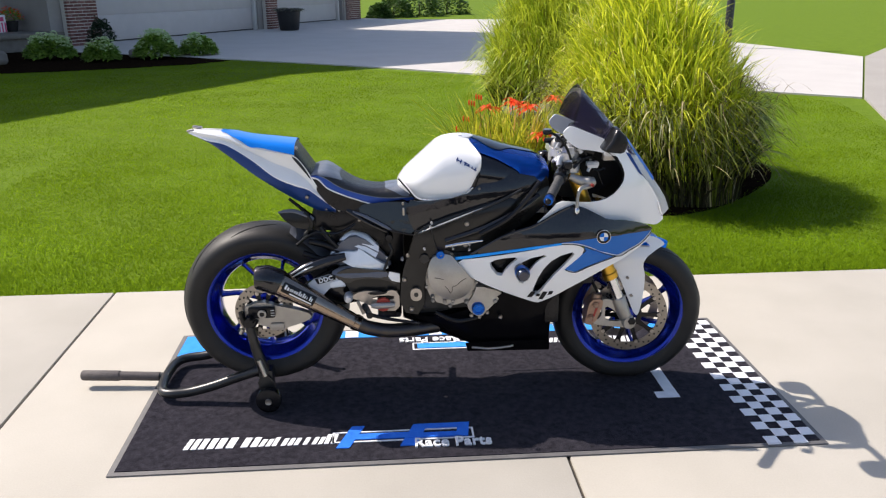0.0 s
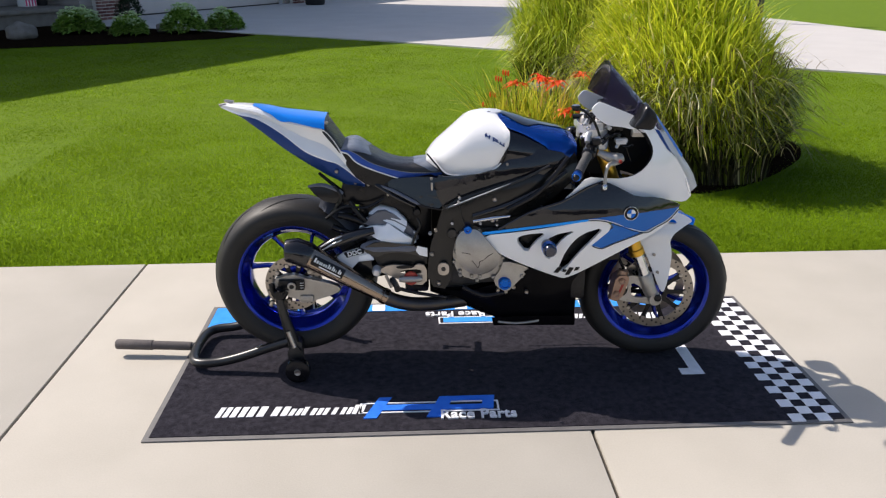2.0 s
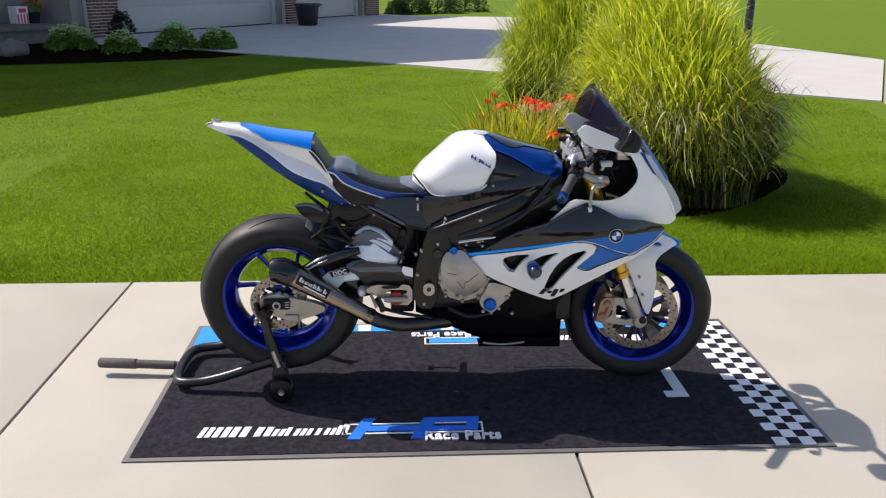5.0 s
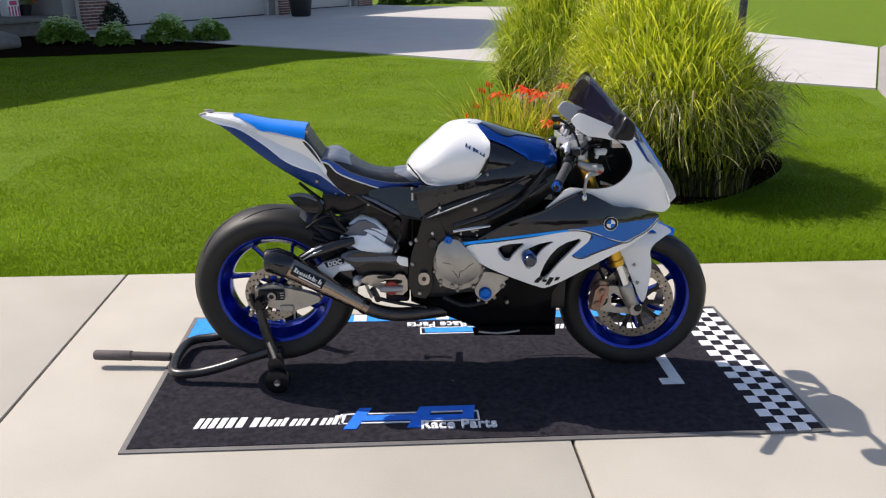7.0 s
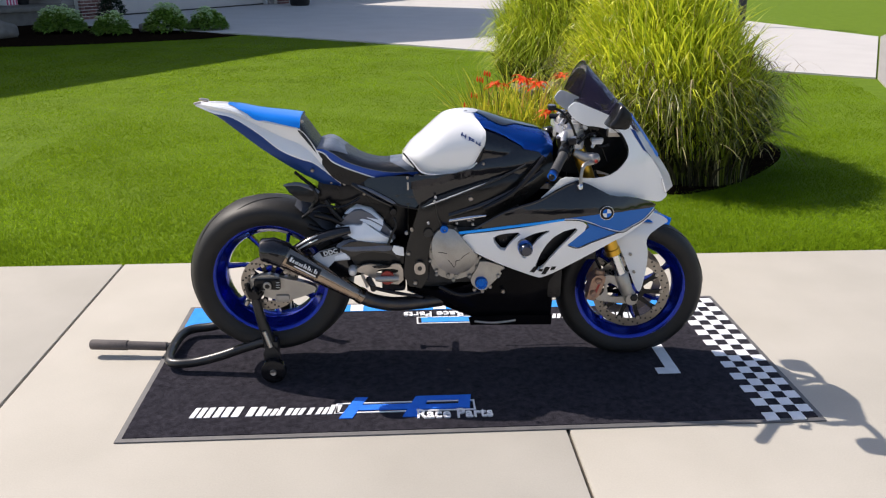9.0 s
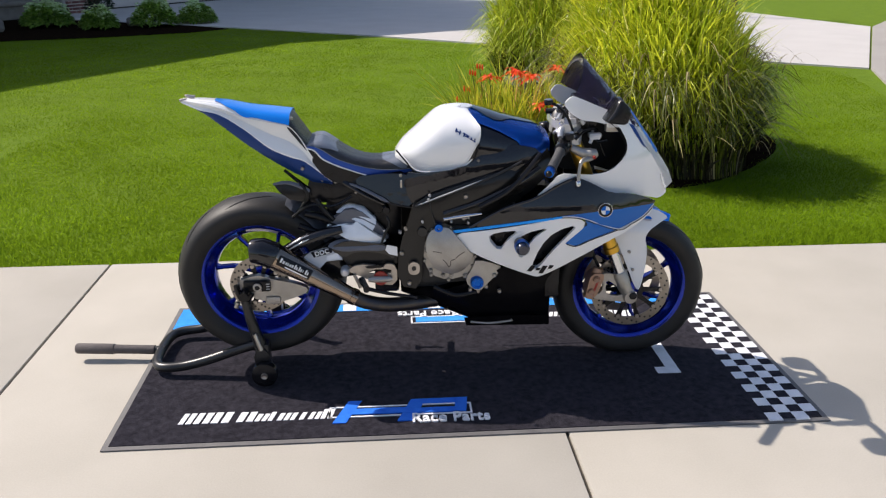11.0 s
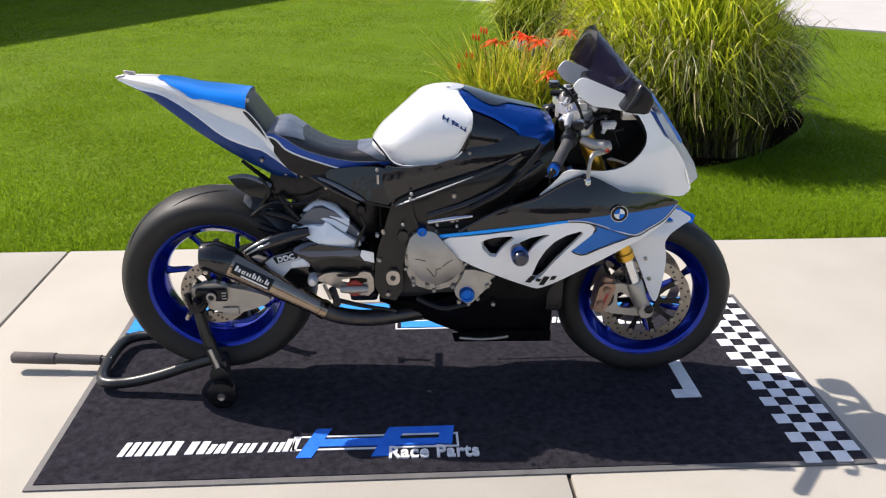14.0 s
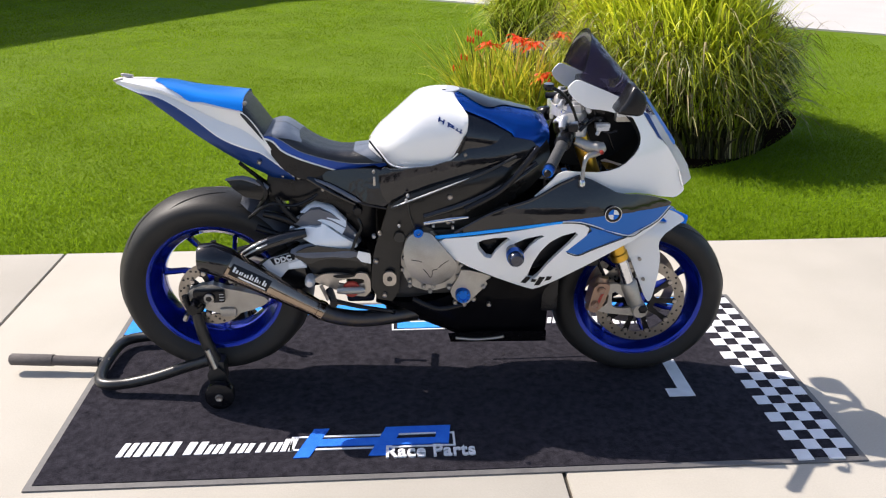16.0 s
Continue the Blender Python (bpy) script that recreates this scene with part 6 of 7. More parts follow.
def flank(rings, lo, hi, side, out=0.002, k=8):
    """A strip of the rings on one side between two heights, lifted a little."""
    made = []
    for r in rings:
        half = [Vector(p) for p in r[: len(r) // 2 + 1]]
        x, top = half[0].x, half[-1].z
        a, b = max(lo(x), half[0].z), min(hi(x), top)
        row = []
        for m in range(k):
            z = a + max(b - a, 0.0005) * m / (k - 1)
            i = next((q for q in range(1, len(half)) if half[q].z >= z), len(half) - 1)
            p, q = half[i - 1], half[i]
            u = min(1.0, max(0.0, (z - p.z) / max(1e-6, q.z - p.z)))
            y = p.y + (q.y - p.y) * u
            row.append((x, (-y if side > 0 else y) + side * out, z + out))
        made.append(row)
    return made


rear = [r for r in seat_rings if -0.556 <= r[0][0] <= -0.438]
for s in SIDES:
    part("seat_rear_patch", skin(flank(rear, lambda x: between(x, [(-0.556, 0.914), (-0.505, 0.912), (-0.470, 0.903), (-0.438, 0.888)])[0], lambda x: between(x, [(-0.556, 1.0), (-0.480, 0.960), (-0.462, 0.916), (-0.438, 0.889)])[0], s)), M_GREYPATCH, moto, "grey grip patch")
front = [r for r in seat_rings if -0.288 <= r[0][0] <= -0.195]
for s in SIDES:
    part("seat_front_patch", skin(flank(front, lambda x: between(x, [(-0.288, 0.852), (-0.250, 0.840), (-0.222, 0.826), (-0.195, 0.825)])[0], lambda x: 1.0, s)), M_GREYPATCH, moto, "grey grip patch")

TA = [(-0.992, 1.063, 1.065, 1.073, 1.074, 0.022, 0.000), (-0.924, 1.034, 1.042, 1.065, 1.073, 0.050, 0.400), (-0.854, 0.986, 1.028, 1.052, 1.066, 0.068, 0.800), (-0.764, 0.917, 0.975, 1.020, 1.047, 0.085, 1.000), (-0.684, 0.864, 0.913, 1.004, 1.036, 0.098, 1.000), (-0.609, 0.819, 0.880, 0.988, 1.026, 0.106, 0.800)]
TB = TA[-1:] + [(-0.570, 0.799, 0.868, 0.942, 0.992, 0.108, 0.5), (-0.540, 0.782, 0.846, 0.888, 0.943, 0.108, 0.2), (-0.515, 0.774, 0.824, 0.848, 0.908, 0.106, 0.0), (-0.470, 0.768, 0.785, 0.793, 0.86, 0.102, 0.0)]
TALL = TA + TB[1:]
part("tail_lower", skin(loft(TALL, lambda zb, zm, zc, zt, w, k: [(0, zb), (w * 0.84, zb + 0.002), (w * 0.96, zb + (zm - zb) * 0.40), (w * (1 + 0.07 * k), zm), (w * 0.9, zm + 0.001)], 36)), M_BLUE_DARK, moto, "dark blue tail lower panel")
# the cowl steps in above a sloping shelf that catches the sun
part("tail_cowl", skin(loft(TALL, lambda zb, zm, zc, zt, w, k: [(w * 0.96, zm - 0.002), (w * (1 + 0.07 * k) + 0.001, zm), (w * (1.01 + 0.07 * k), zm + (zc - zm) * 0.06), (w * (1.0 - 0.23 * k), zm + (zc - zm) * (0.24 + 0.26 * k)), (w * (0.965 - 0.185 * k), zm + (zc - zm) * (0.30 + 0.24 * k)), (w * (0.965 - 0.10 * k), zm + (zc - zm) * 0.85), (w * 0.965, zc), (w * 0.80, zc + 0.001)], 36)), M_WHITE, moto, "white tail cowl", smooth=25)
tail_rings = loft(TA, lambda zb, zm, zc, zt, w, k: fine_ring([(w * 0.96, zc - 0.002), (w * 0.82, zc + (zt - zc) * 0.62), (w * 0.62, zt - 0.004), (w * 0.3, zt - 0.001), (0, zt)], 3), 36)
part("tail_top", skin(tail_rings), M_WHITE, moto, "white tail cowl")
cover = [r for r in tail_rings if r[0][0] > -0.885]
part("tail_cover", skin(above(cover, lambda x: between(x, [(-0.885, 1.0700), (-0.845, 1.0605), (-0.80, 1.040), (-0.772, 1.0200), (-0.762, 1.0170), (-0.732, 1.0165), (-0.673, 1.004), (-0.60, 0.989)])[0], 0.003)), M_BLUE, moto, "blue single-seat cover")
part("seat_back_pad", skin(loft([(-0.617, 0.988, 1.023, 0.100), (-0.606, 0.974, 1.014, 0.103), (-0.578, 0.938, 0.972, 0.104), (-0.545, 0.893, 0.925, 0.098), (-0.522, 0.855, 0.900, 0.088)], lambda zc, zt, w: fine_ring([(w, zc - 0.006), (w * 0.92, zc + (zt - zc) * 0.6), (w * 0.6, zt - 0.003), (0, zt)], 4), 12)), M_SEAT, moto, "black seat back pad", smooth=60)
part("tail_tip", join(tube([(-0.972, -0.018, 1.075), (-0.992, -0.020, 1.072), (-0.998, -0.018, 1.073)], [0.006, 0.005, 0.002], 8), tube([(-0.95, 0.012, 1.076), (-0.975, 0.014, 1.081), (-0.985, 0.014, 1.083)], [0.008, 0.006, 0.002], 8)), M_STEEL, moto)
dot(moto, -0.600, -0.104, 1.018, 0.006, M_STEEL)
dot(moto, -0.572, -0.109, 0.838, 0.007, M_STEEL)

# subframe, hugger, undertray
part("subframe", plate([(-0.560, 0.800), (-0.470, 0.800), (-0.337, 0.800), (-0.185, 0.822), (-0.150, 0.720), (-0.193, 0.680), (-0.270, 0.712), (-0.407, 0.762), (-0.470, 0.735), (-0.535, 0.765)], 0.090, 0.02, (), 0.03, SIDES, 1), M_BLACK, moto, "black subframe panel")
part("subframe_strut", tube([(-0.43, -0.096, 0.784), (-0.36, -0.104, 0.741), (-0.28, -0.112, 0.702)], 0.010, 8, flat=0.6), M_CARBON, moto)
part("undertray", join(box(-0.56, -0.20, -0.095, 0.095, 0.70, 0.79, 0.02), box(-0.50, -0.22, -0.07, 0.07, 0.56, 0.72, 0.02)), M_BLACK, moto)
part("rear_shock", tube([(-0.22, 0.0, 0.42), (-0.27, 0.0, 0.68)], 0.032, 20, curve=False), M_BLACK, moto)
for x, z in ((-0.458, 0.782), (-0.386, 0.742), (-0.185, 0.80), (-0.335, 0.748), (-0.505, 0.79)):
    dot(moto, x, -0.095, z, 0.006, M_STEEL)
rings = []
for i in range(9):
    a = radians(70 - i * 42 / 8)
    r = RR + 0.020 + 0.024 * (1 - i / 8)
    rings.append([(RX + (r - 0.05 * abs(u) ** 3) * math.cos(a), u * 0.095 * (0.7 if i == 0 else 1), RZ + (r - 0.05 * abs(u) ** 3) * math.sin(a)) for u in (-1, -0.8, -0.5, 0, 0.5, 0.8, 1)])
part("rear_hugger", skin(rings, thick=0.004), M_HUGGER, moto, "grey-black rear hugger")
part("hugger_side", plate([(-0.682, 0.778), (-0.622, 0.784), (-0.555, 0.758), (-0.546, 0.734), (-0.578, 0.712), (-0.625, 0.722), (-0.661, 0.750)], lambda x, z: 0.102 - 0.25 * max(0, z - 0.74), 0.006, (), 0.015, (-1,), 0), M_FRAME, moto, "black hugger side")
part("hugger_edge", tube([(-0.682, -0.098, 0.779), (-0.652, -0.097, 0.784), (-0.622, -0.097, 0.783), (-0.580, -0.102, 0.769), (-0.552, -0.104, 0.752)], [0.004, 0.007, 0.008, 0.009, 0.006], 8, flat=0.7), M_HUGGER, moto, "pale grey hugger edge")
part("plate_bracket", tube([(-0.560, -0.04, 0.740), (-0.608, -0.04, 0.782), (-0.646, -0.04, 0.816)], [0.009, 0.007, 0.006], 8), M_BLACK, moto, "black bracket stub under the tail")
part("hugger_strut", join(tube([(-0.575, -0.095, 0.665), (-0.50, -0.10, 0.645), (-0.44, -0.105, 0.60)], [0.012, 0.016, 0.014], 10), tube([(-0.60, -0.10, 0.62), (-0.50, -0.105, 0.58)], 0.012, 10)), M_BLACK, moto)
part("rear_hose", tube([(-0.62, -0.105, 0.655), (-0.55, -0.12, 0.705), (-0.47, -0.12, 0.70), (-0.40, -0.118, 0.735)], 0.0055, 8), M_BLACK, moto)
part("rear_linkage", join(tube([(-0.60, -0.10, 0.67), (-0.56, -0.105, 0.735), (-0.585, -0.10, 0.78)], 0.008, 8), tube([(-0.53, -0.115, 0.725), (-0.50, -0.118, 0.68), (-0.47, -0.118, 0.645)], 0.010, 8)), M_BLACK, moto)

# swingarm
part("swingarm_end", plate([(-0.845, 0.418), (-0.762, 0.447), (-0.714, 0.428), (-0.632, 0.410), (-0.570, 0.385), (-0.600, 0.358), (-0.705, 0.327), (-0.797, 0.360)], 0.140, 0.03, (), 0.03, SIDES, 1), M_ALU, moto, "cast aluminium swingarm end")
# added on the hidden side; its low, wide outline shapes the shadow on the mat
part("chain_side_swingarm", plate([(-0.845, 0.418), (-0.700, 0.430), (-0.500, 0.500), (-0.250, 0.500), (-0.250, 0.410), (-0.450, 0.362), (-0.600, 0.325), (-0.705, 0.320), (-0.797, 0.355)], 0.195, 0.05, (), 0.04, (1,), 1), M_BLACK, moto, "black plate by the chain-side swingarm, added for its shadow")
part("swingarm_beam", plate([(-0.66, 0.455), (-0.62, 0.490), (-0.505, 0.560), (-0.42, 0.585), (-0.25, 0.560), (-0.245, 0.455), (-0.36, 0.435), (-0.47, 0.42), (-0.565, 0.385), (-0.60, 0.415)], lambda x, z: 0.137 if x < -0.5 else 0.137 - 0.1 * (x + 0.5), 0.03, (), 0.03, SIDES, 1), M_CARBON, moto, "gloss black swingarm beam")
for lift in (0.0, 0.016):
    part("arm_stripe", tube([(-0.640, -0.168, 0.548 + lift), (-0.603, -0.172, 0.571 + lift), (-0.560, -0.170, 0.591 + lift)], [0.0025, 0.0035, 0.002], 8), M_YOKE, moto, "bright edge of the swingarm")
part("linkage_box", box(-0.330, -0.235, -0.07, 0.07, 0.33, 0.455, 0.015), M_BLACK, moto)
part("brace_backing", plate([(-0.515, 0.600), (-0.440, 0.680), (-0.385, 0.685), (-0.300, 0.620), (-0.262, 0.555), (-0.40, 0.550), (-0.46, 0.57)], 0.116, 0.03, (), 0.03, SIDES, 1), M_HUGGER, moto)


def brace(x, z):
    return 0.150 - 0.45 * max(0, z - 0.585) - 0.12 * abs(x + 0.39)


# three pale plates shaped after the sky reflections on the polished brace
part("brace_upper", plate([(-0.462, 0.668), (-0.440, 0.684), (-0.416, 0.697), (-0.359, 0.681), (-0.316, 0.643), (-0.318, 0.624), (-0.361, 0.648), (-0.406, 0.663), (-0.440, 0.667)], lambda x, z: brace(x, z) - 2.2 * max(0, z - 0.66) ** 1.4, 0.02, (), 0.010, SIDES, 0), M_BRACE, moto, "bright upper swingarm brace")
part("brace_middle", plate([(-0.497, 0.620), (-0.472, 0.652), (-0.438, 0.663), (-0.406, 0.661), (-0.361, 0.642), (-0.320, 0.619), (-0.330, 0.604), (-0.362, 0.626), (-0.407, 0.647), (-0.448, 0.640)], lambda x, z: brace(x, z) - 0.004, 0.02, (), 0.010, SIDES, 0), M_BRACE, moto, "bright middle swingarm brace")
part("brace_lower", plate([(-0.490, 0.616), (-0.442, 0.632), (-0.400, 0.627), (-0.390, 0.643), (-0.362, 0.621), (-0.317, 0.592), (-0.276, 0.570), (-0.301, 0.557), (-0.376, 0.563), (-0.422, 0.580), (-0.461, 0.601)], lambda x, z: brace(x, z) + 0.004, 0.02, (), 0.010, SIDES, 1), M_BRACE, moto, "bright lower swingarm brace")
part("brace_shadow_band", plate([(-0.501, 0.560), (-0.457, 0.578), (-0.410, 0.578), (-0.365, 0.561), (-0.271, 0.556), (-0.296, 0.534), (-0.366, 0.541), (-0.436, 0.536), (-0.470, 0.547)], lambda x, z: 0.163 - 0.8 * max(0, z - 0.555), 0.008, (), 0.012, (-1,), 1), M_HUGGER, moto, "grey-black swingarm band")
part("arm_band", plate([(-0.491, 0.552), (-0.423, 0.580), (-0.355, 0.568), (-0.285, 0.562), (-0.250, 0.530), (-0.255, 0.500), (-0.287, 0.526), (-0.389, 0.536), (-0.443, 0.510)], 0.160, 0.008, (), 0.02, (-1,), 1), M_CARBON, moto, "gloss black swingarm band")
part("swingarm_cover", plate([(-0.451, 0.575), (-0.346, 0.563), (-0.241, 0.528), (-0.243, 0.468), (-0.422, 0.470), (-0.446, 0.519)], 0.155, 0.012, (), 0.02, (-1,), 1), M_FRAME, moto, "black swingarm guard")
part("swingarm_bar", tube([(-0.66, -0.145, 0.535), (-0.60, -0.150, 0.570), (-0.52, -0.15, 0.600), (-0.44, -0.145, 0.618)], [0.016, 0.022, 0.022, 0.014], 14, flat=0.8), M_CARBON, moto)
part("reservoir_label", plate([(-0.279, 0.562), (-0.242, 0.553), (-0.241, 0.518), (-0.272, 0.526), (-0.285, 0.543)], 0.172, 0.004, (), 0.03, (-1,), 0), M_BRACE, moto, "silver label on the swingarm")
part("axle_block", join(box(-0.812, -0.712, -0.158, -0.134, 0.384, 0.427, 0.008), turn([(0, -0.168), (0.015, -0.168), (0.019, -0.160), (0.019, -0.145), (0, -0.145)], 24, "Y", (-0.759, 0, 0.406))), M_BLACK, moto, "black axle adjuster block")
part("axle_ring", turn([(0.0095, -0.171), (0.0155, -0.170), (0.0165, -0.165), (0.0095, -0.165)], 28, "Y", (-0.759, 0, 0.406), closed=True), M_ALU, moto, "grey axle ring")
for z in (0.396, 0.406, 0.416):
    part("adjuster_mark", box(-0.728, -0.714, -0.1595, -0.1575, z - 0.0012, z + 0.0012), M_SILVER, moto)
part("rear_axle", rod((RX, -0.16, RZ), (RX, 0.16, RZ), 0.013, 16), M_STEEL, moto)
part("stand_spool", turn([(0, -0.205), (0.017, -0.205), (0.011, -0.195), (0.011, -0.178), (0.017, -0.168), (0.017, -0.14), (0, -0.14)], 20, "Y", (-0.806, 0, 0.384)), M_BLACK, moto)
part("rear_caliper", box(-0.735, -0.680, -0.150, -0.100, 0.328, 0.360, 0.010), M_ALU, moto, "rear brake caliper")
# adjuster label
part("label_plate", plate([(-0.582, 0.519), (-0.557, 0.537), (-0.500, 0.552), (-0.470, 0.540), (-0.446, 0.516), (-0.443, 0.507), (-0.502, 0.502), (-0.534, 0.470)], lambda x, z: 0.162 + 0.25 * (0.52 - z), 0.006, (), 0.012, (-1,), 0), M_SILVER, moto, "silver label plate")
part("label_end", plate([(-0.500, 0.522), (-0.462, 0.532), (-0.448, 0.513), (-0.500, 0.507)], lambda x, z: 0.1655 + 0.25 * (0.52 - z), 0.004, (), 0.03, (-1,), 0), M_BRACE, moto, "bright end of the label")
part("label_ground", plate([(-0.557, 0.536), (-0.477, 0.557), (-0.480, 0.534), (-0.545, 0.518)], lambda x, z: 0.1655 + 0.25 * (0.52 - z), 0.004, (), 0.03, (-1,), 0), M_BLACK, moto)
dl = text_part("caption", "DDC", 0.024, (0, 0), 0, M_WHITEMARK, moto)
dl.matrix_basis = pose(-0.540, -0.1670, 0.5235, 90, 0, 0) @ pose(0, 0, 0, 0, 0, 14)

# exhaust
A, B = Vector((-0.703, -0.200, 0.555)), Vector((-0.400, -0.200, 0.370))
d = B - A
can = part("exhaust_can", tube([A + d * 0.06, A + d * 0.25, A + d * 0.6, A + d], [0.047, 0.043, 0.035, 0.027], 32, flat=0.9), M_TITAN, moto, "brushed titanium exhaust silencer")
part("exhaust_cap", tube([(-0.766, -0.200, 0.564), (-0.760, -0.200, 0.564), (-0.728, -0.200, 0.563), A + d * 0.075, A + d * 0.085], [0.040, 0.0445, 0.050, 0.0505, 0.047], 32, curve=False, flat=0.9), M_CARBON, can, "black carbon end cap")
part("exhaust_mouth", tube([(-0.768, -0.200, 0.564), (-0.762, -0.200, 0.564)], [0.031, 0.031], 24, curve=False, flat=0.9), M_POST, can)
part("exhaust_pipe", tube([B - d * 0.02, (-0.365, -0.195, 0.350), (-0.29, -0.18, 0.328), (-0.20, -0.16, 0.322), (-0.10, -0.12, 0.315)], [0.0285, 0.027, 0.027, 0.027, 0.027], 20), M_PIPE, moto, "dark blued steel link pipe")
part("pipe_clamp", tube([B - d * 0.05, B + d * 0.01], 0.0315, 24, curve=False), M_TITAN, can)
u = d.normalized()
up = Vector((0, -1, 0)).cross(u).normalized()
if up.z < 0:
    up = -up


def can_plate(name, a0, a1, b0, b1, m, lift):
    c = []
    for a, b in ((a0, b0), (a1, b0), (a1, b1), (a0, b1)):
        c.append(A + u * a + up * b)
    rad = lambda a: between(a / d.length, [(0.06, 0.047), (0.25, 0.043), (0.6, 0.035), (1.0, 0.027)])[0]
    rings = []
    for i in range(5):
        a = a0 + (a1 - a0) * i / 4
        ring = []
        for k in range(7):
            b = b0 + (b1 - b0) * k / 6
            R = rad(a) + lift
            ring.append(tuple(A + u * a + up * b + Vector((0, -math.sqrt(max(1e-6, R * R - b * b)) * 0.96, 0))))
        rings.append(ring)
    return part(name, skin(rings), m, can)


can_plate("maker_plate", 0.040, 0.168, -0.008, 0.029, M_BLACK, 0.003)
x = 0.047
for w in (0.017, 0.011, 0.014, 0.012, 0.012, 0.005, 0.012):
    can_plate("name_bar", x, x + w * 0.42, 0.007, 0.023 if w in (0.017, 0.012) else 0.017, M_WHITEMARK, 0.0048)
    if w > 0.006:
        can_plate("name_bar", x + w * 0.62, x + w, 0.007, 0.018, M_WHITEMARK, 0.0048)
    x += w + 0.0045
can_plate("name_bar", 0.072, 0.160, -0.004, 0.001, M_WHITEMARK, 0.0048)

# engine
part("engine_block", join(box(-0.16, 0.14, -0.165, 0.165, 0.40, 0.63, 0.02), box(-0.06, 0.20, -0.15, 0.15, 0.55, 0.70, 0.02), box(-0.20, 0.22, -0.12, 0.12, 0.31, 0.42, 0.02)), material("engine_black", (0.02, 0.02, 0.021), 0.5, 0.3, other=(0.04, 0.04, 0.04), scale=25, bump=0.0006), moto, "dark engine block")
FLANGE = [(-0.145, 0.575), (-0.130, 0.609), (-0.105, 0.628), (-0.050, 0.632), (-0.030, 0.608), (0.024, 0.536), (0.046, 0.514), (0.036, 0.474), (0.010, 0.439), (-0.055, 0.422), (-0.121, 0.445), (-0.146, 0.503)]
cov = part("clutch_cover", plate([(-0.138, 0.596), (-0.113, 0.632), (-0.057, 0.638), (-0.033, 0.610), (0.017, 0.548), (0.032, 0.523), (0.017, 0.482), (-0.027, 0.455), (-0.076, 0.459), (-0.117, 0.490), (-0.138, 0.538)], lambda x, z: 0.228 - 2.6 * ((x + 0.052) ** 2 + (z - 0.545) ** 2), 0.050, (), 0.012, (-1,), 2), M_ALU, moto, "cast aluminium clutch cover", smooth=60)
part("cover_flange", plate(FLANGE, 0.184, 0.020, (), 0.03, (-1,), 1), M_ALU, cov, smooth=30)
for pts in ([(-0.114, 0.549), (-0.098, 0.548), (-0.082, 0.545)], [(-0.078, 0.520), (-0.066, 0.505), (-0.056, 0.489), (-0.050, 0.500), (-0.049, 0.515), (-0.034, 0.519)], [(-0.030, 0.524), (-0.019, 0.535), (0.001, 0.546)]):
    part("cover_line", tube([(x, -(0.2283 - 2.6 * ((x + 0.052) ** 2 + (z - 0.545) ** 2)), z) for x, z in pts], 0.0013, 6), M_PIPE, cov)
for x, z in FLANGE:
    dot(cov, -0.052 + (x + 0.052) * 0.97, -0.187, 0.530 + (z - 0.530) * 0.97, 0.0070, M_ALU, "cover_bolt", 0.006)
part("pump_cover", plate([(0.045, 0.512), (0.137, 0.475), (0.143, 0.457), (0.092, 0.412), (0.058, 0.380), (0.018, 0.399), (0.008, 0.430), (0.033, 0.472)], lambda x, z: 0.207 - 0.3 * abs(x - 0.06), 0.05, (), 0.015, (-1,), 1), M_ALU, moto, "cast aluminium pump cover")
cap = part("oil_cap", turn([(0, -0.216), (0.012, -0.216), (0.014, -0.220), (0.022, -0.220), (0.0245, -0.214), (0.0245, -0.19), (0, -0.19)], 32, "Y", (0.049, 0, 0.418)), M_ANOD, moto, "blue anodised cap")
for i in range(8):
    a = 2 * math.pi * i / 8
    dot(cap, 0.049 + 0.018 * math.cos(a), -0.219, 0.418 + 0.018 * math.sin(a), 0.0022, M_POST, "cap_hole", 0.002, 8)
part("oil_filler", turn([(0, -0.205), (0.006, -0.205), (0.008, -0.210), (0.0145, -0.210), (0.016, -0.205), (0.016, -0.18), (0, -0.18)], 12, "Y", (-0.092, 0, 0.634)), M_ANOD, moto, "blue anodised filler plug", smooth=0)
for x, z in ((-0.115, 0.62), (-0.055, 0.625), (-0.135, 0.545), (-0.12, 0.465), (-0.075, 0.445), (-0.045, 0.445), (0.005, 0.44), (0.025, 0.385), (0.055, 0.378), (0.085, 0.395), (0.135, 0.375), (0.115, 0.44)):
    dot(moto, x, -0.192, z, 0.0075, M_ALU if z > 0.4 else M_STEEL)
part("engine_pipe", tube([(-0.11, -0.19, 0.40), (-0.03, -0.195, 0.365), (0.05, -0.19, 0.375)], 0.010, 10), M_BLACK, moto)
part("radiator", join(box(0.36, 0.42, -0.17, 0.17, 0.50, 0.72, 0.01), box(0.31, 0.366, -0.168, 0.168, 0.33, 0.52, 0.01)), M_BLACK, moto)

# belly pan
BP = [(-0.23, 0.375, 0.335, 0.13), (-0.10, 0.375, 0.285, 0.165), (0.0, 0.40, 0.245, 0.178), (0.06, 0.42, 0.222, 0.182), (0.15, 0.47, 0.218, 0.185), (0.25, 0.485, 0.216, 0.182), (0.335, 0.47, 0.216, 0.170)]
part("belly_pan", skin(loft(BP, lambda t, l, w: fine_ring([(0, l), (w * 0.60, l + 0.002), (w * 0.80, l + 0.02), (w * 0.92, l + (t - l) * 0.5), (w * 1.02, t)], 3), 24)), M_BELLY, moto, "gloss black belly pan")
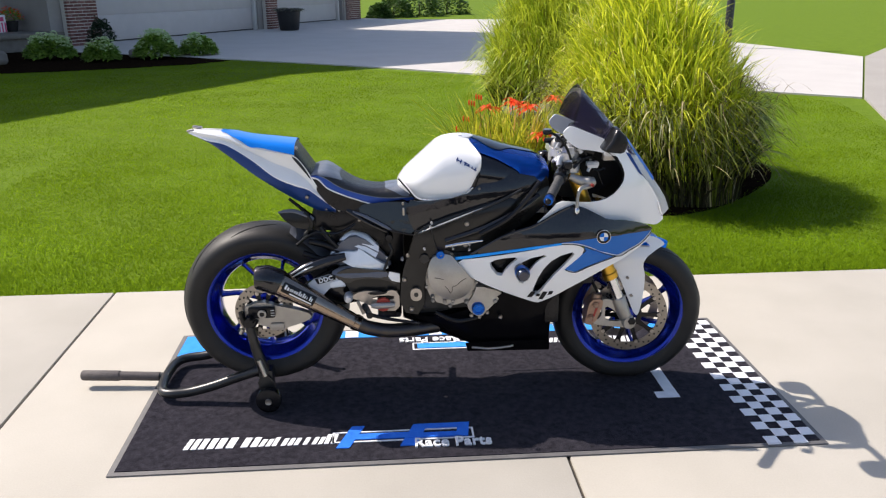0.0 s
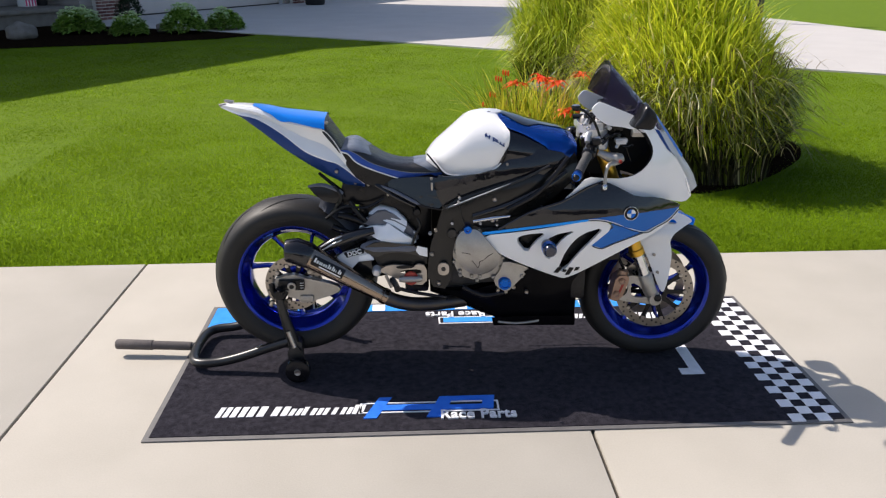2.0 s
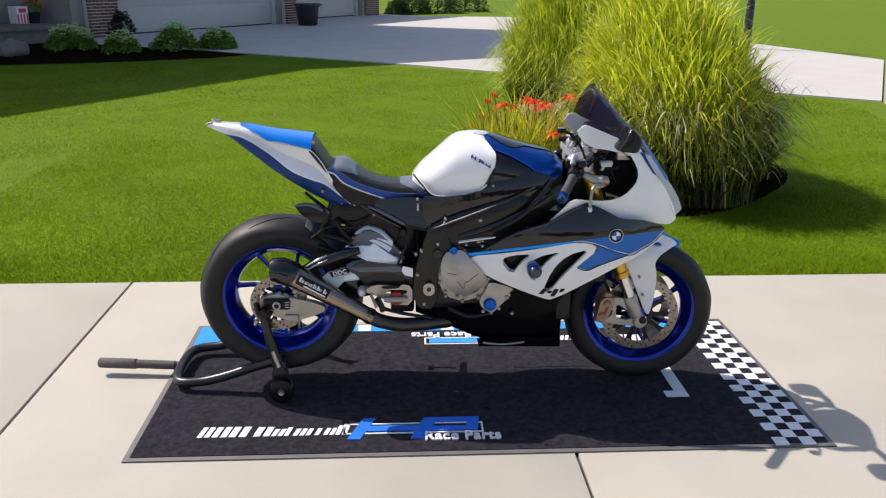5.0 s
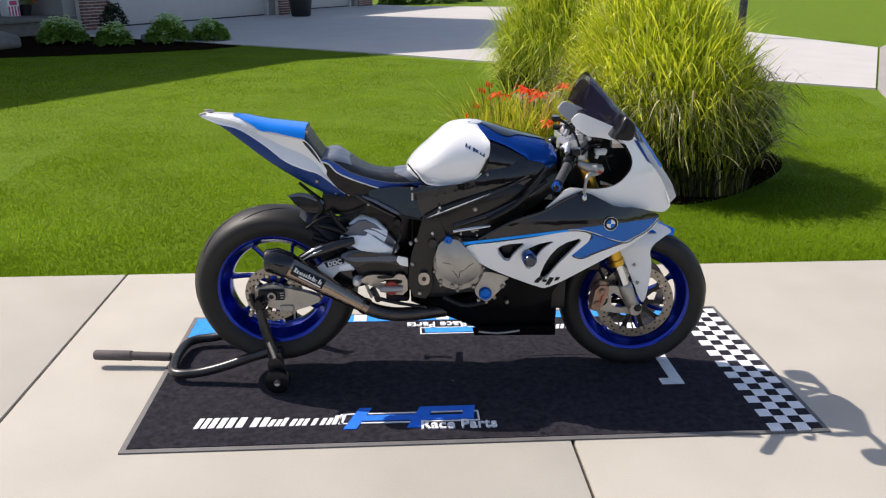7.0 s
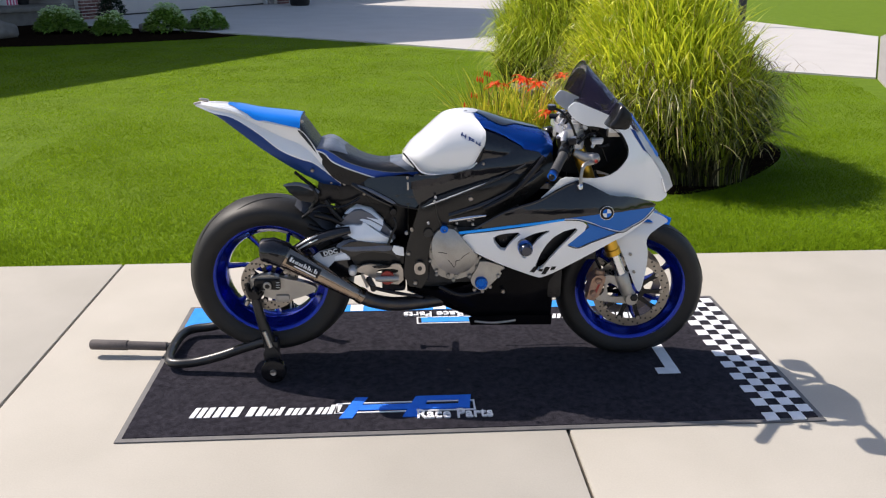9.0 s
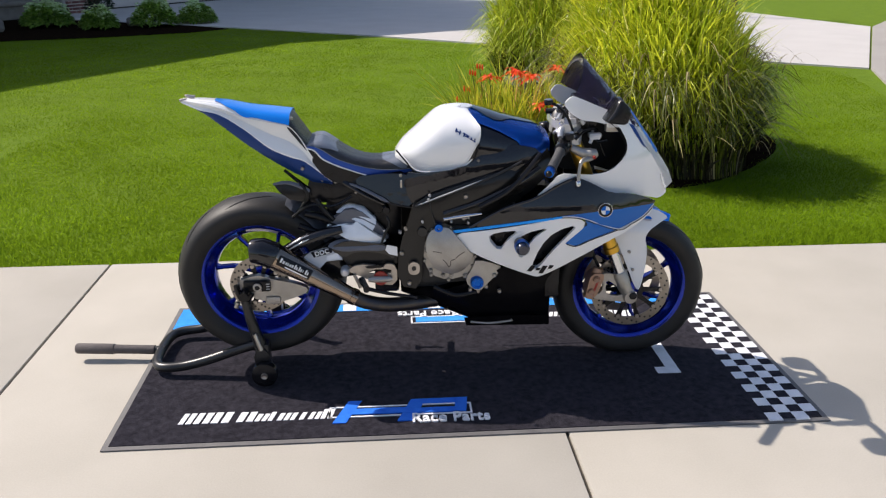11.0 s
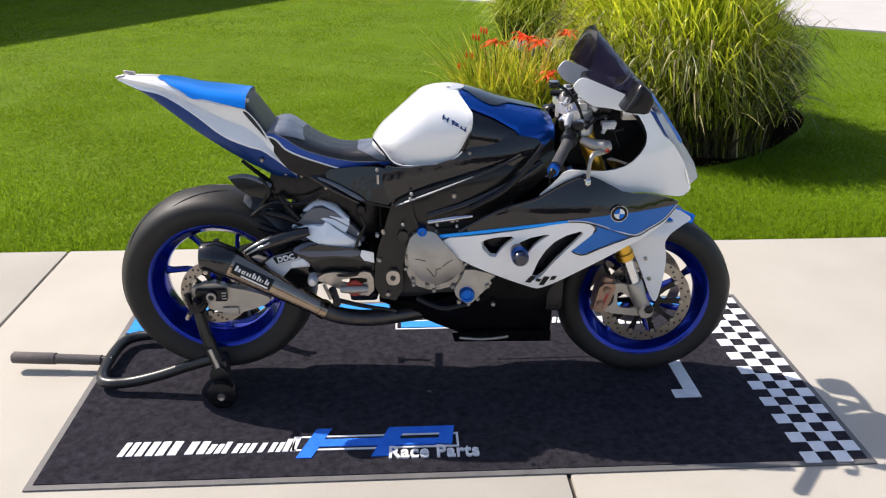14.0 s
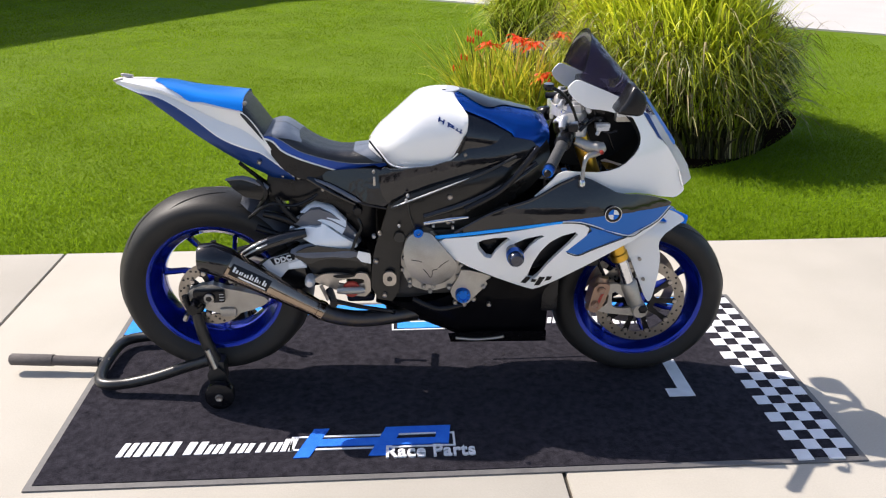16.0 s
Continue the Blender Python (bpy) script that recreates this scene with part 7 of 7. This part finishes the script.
part("belly_slot", tube([(0.03, -0.174, 0.243), (0.10, -0.170, 0.233), (0.17, -0.173, 0.240), (0.19, -0.176, 0.246)], 0.005, 8), M_STEEL, moto, "bright slot edge")
part("belly_fin", plate([(0.005, 0.262), (0.10, 0.270), (0.33, 0.265), (0.335, 0.214), (0.015, 0.222)], lambda x, z: 0.182 + 0.45 * (z - 0.265), 0.006, (), 0.03, SIDES, 0), M_BELLY, moto)

# gear lever and footrest of the far side
part("gear_lever", join(tube([(-0.46, 0.232, 0.37), (-0.42, 0.234, 0.368), (-0.36, 0.230, 0.375)], 0.007, 8), rod((-0.46, 0.215, 0.37), (-0.46, 0.250, 0.37), 0.009, 10)), M_BLACK, moto, "black gear lever")
part("footrest", tube([(-0.375, 0.18, 0.43), (-0.37, 0.26, 0.43), (-0.368, 0.300, 0.432)], [0.013, 0.011, 0.012], 14, curve=False), M_BLACK, moto, "black footrest peg")

# rearset
part("footrest_bracket", plate([(-0.428, 0.468), (-0.389, 0.493), (-0.314, 0.487), (-0.297, 0.474), (-0.284, 0.494), (-0.245, 0.485), (-0.244, 0.406), (-0.317, 0.412), (-0.360, 0.436), (-0.400, 0.455)], 0.180, 0.010, ([(-0.345, 0.470), (-0.265, 0.472), (-0.265, 0.452), (-0.345, 0.450)],), 0.02, SIDES, 1), M_STEEL, moto, "bronze grey footrest bracket")
part("heel_guard", plate([(-0.365, 0.486), (-0.295, 0.488), (-0.295, 0.478), (-0.35, 0.475)], 0.184, 0.004, (), 0.03, (-1,), 1), M_BLACK, moto)
part("toe_bolt", turn([(0, -0.205), (0.010, -0.205), (0.015, -0.199), (0.017, -0.185), (0.017, -0.16), (0, -0.16)], 24, "Y", (-0.434, 0, 0.467)), M_YOKE, moto)
part("brake_cylinder", tube([(-0.35, -0.192, 0.436), (-0.335, -0.192, 0.436), (-0.275, -0.192, 0.436), (-0.262, -0.192, 0.436)], [0.008, 0.0115, 0.0115, 0.007], 16, curve=False), M_ALU, moto)
part("spring", turn([(0, -0.186), (0.026, -0.186), (0.028, -0.18), (0, -0.178)], 28, "Y", (-0.305, 0, 0.436)), M_RED, moto, "red painted disc")
part("footrest", tube([(-0.375, -0.18, 0.43), (-0.36, -0.24, 0.43), (-0.355, -0.275, 0.432)], [0.013, 0.011, 0.012], 14, curve=False), M_BLACK, moto, "black footrest peg")
part("brake_pedal", tube([(-0.36, -0.20, 0.405), (-0.28, -0.205, 0.385), (-0.20, -0.21, 0.372), (-0.17, -0.225, 0.372)], [0.008, 0.007, 0.006, 0.008], 10), M_BLACK, moto)
part("shift_rod", tube([(-0.40, -0.19, 0.455), (-0.38, -0.192, 0.405)], 0.006, 8), M_STEEL, moto)
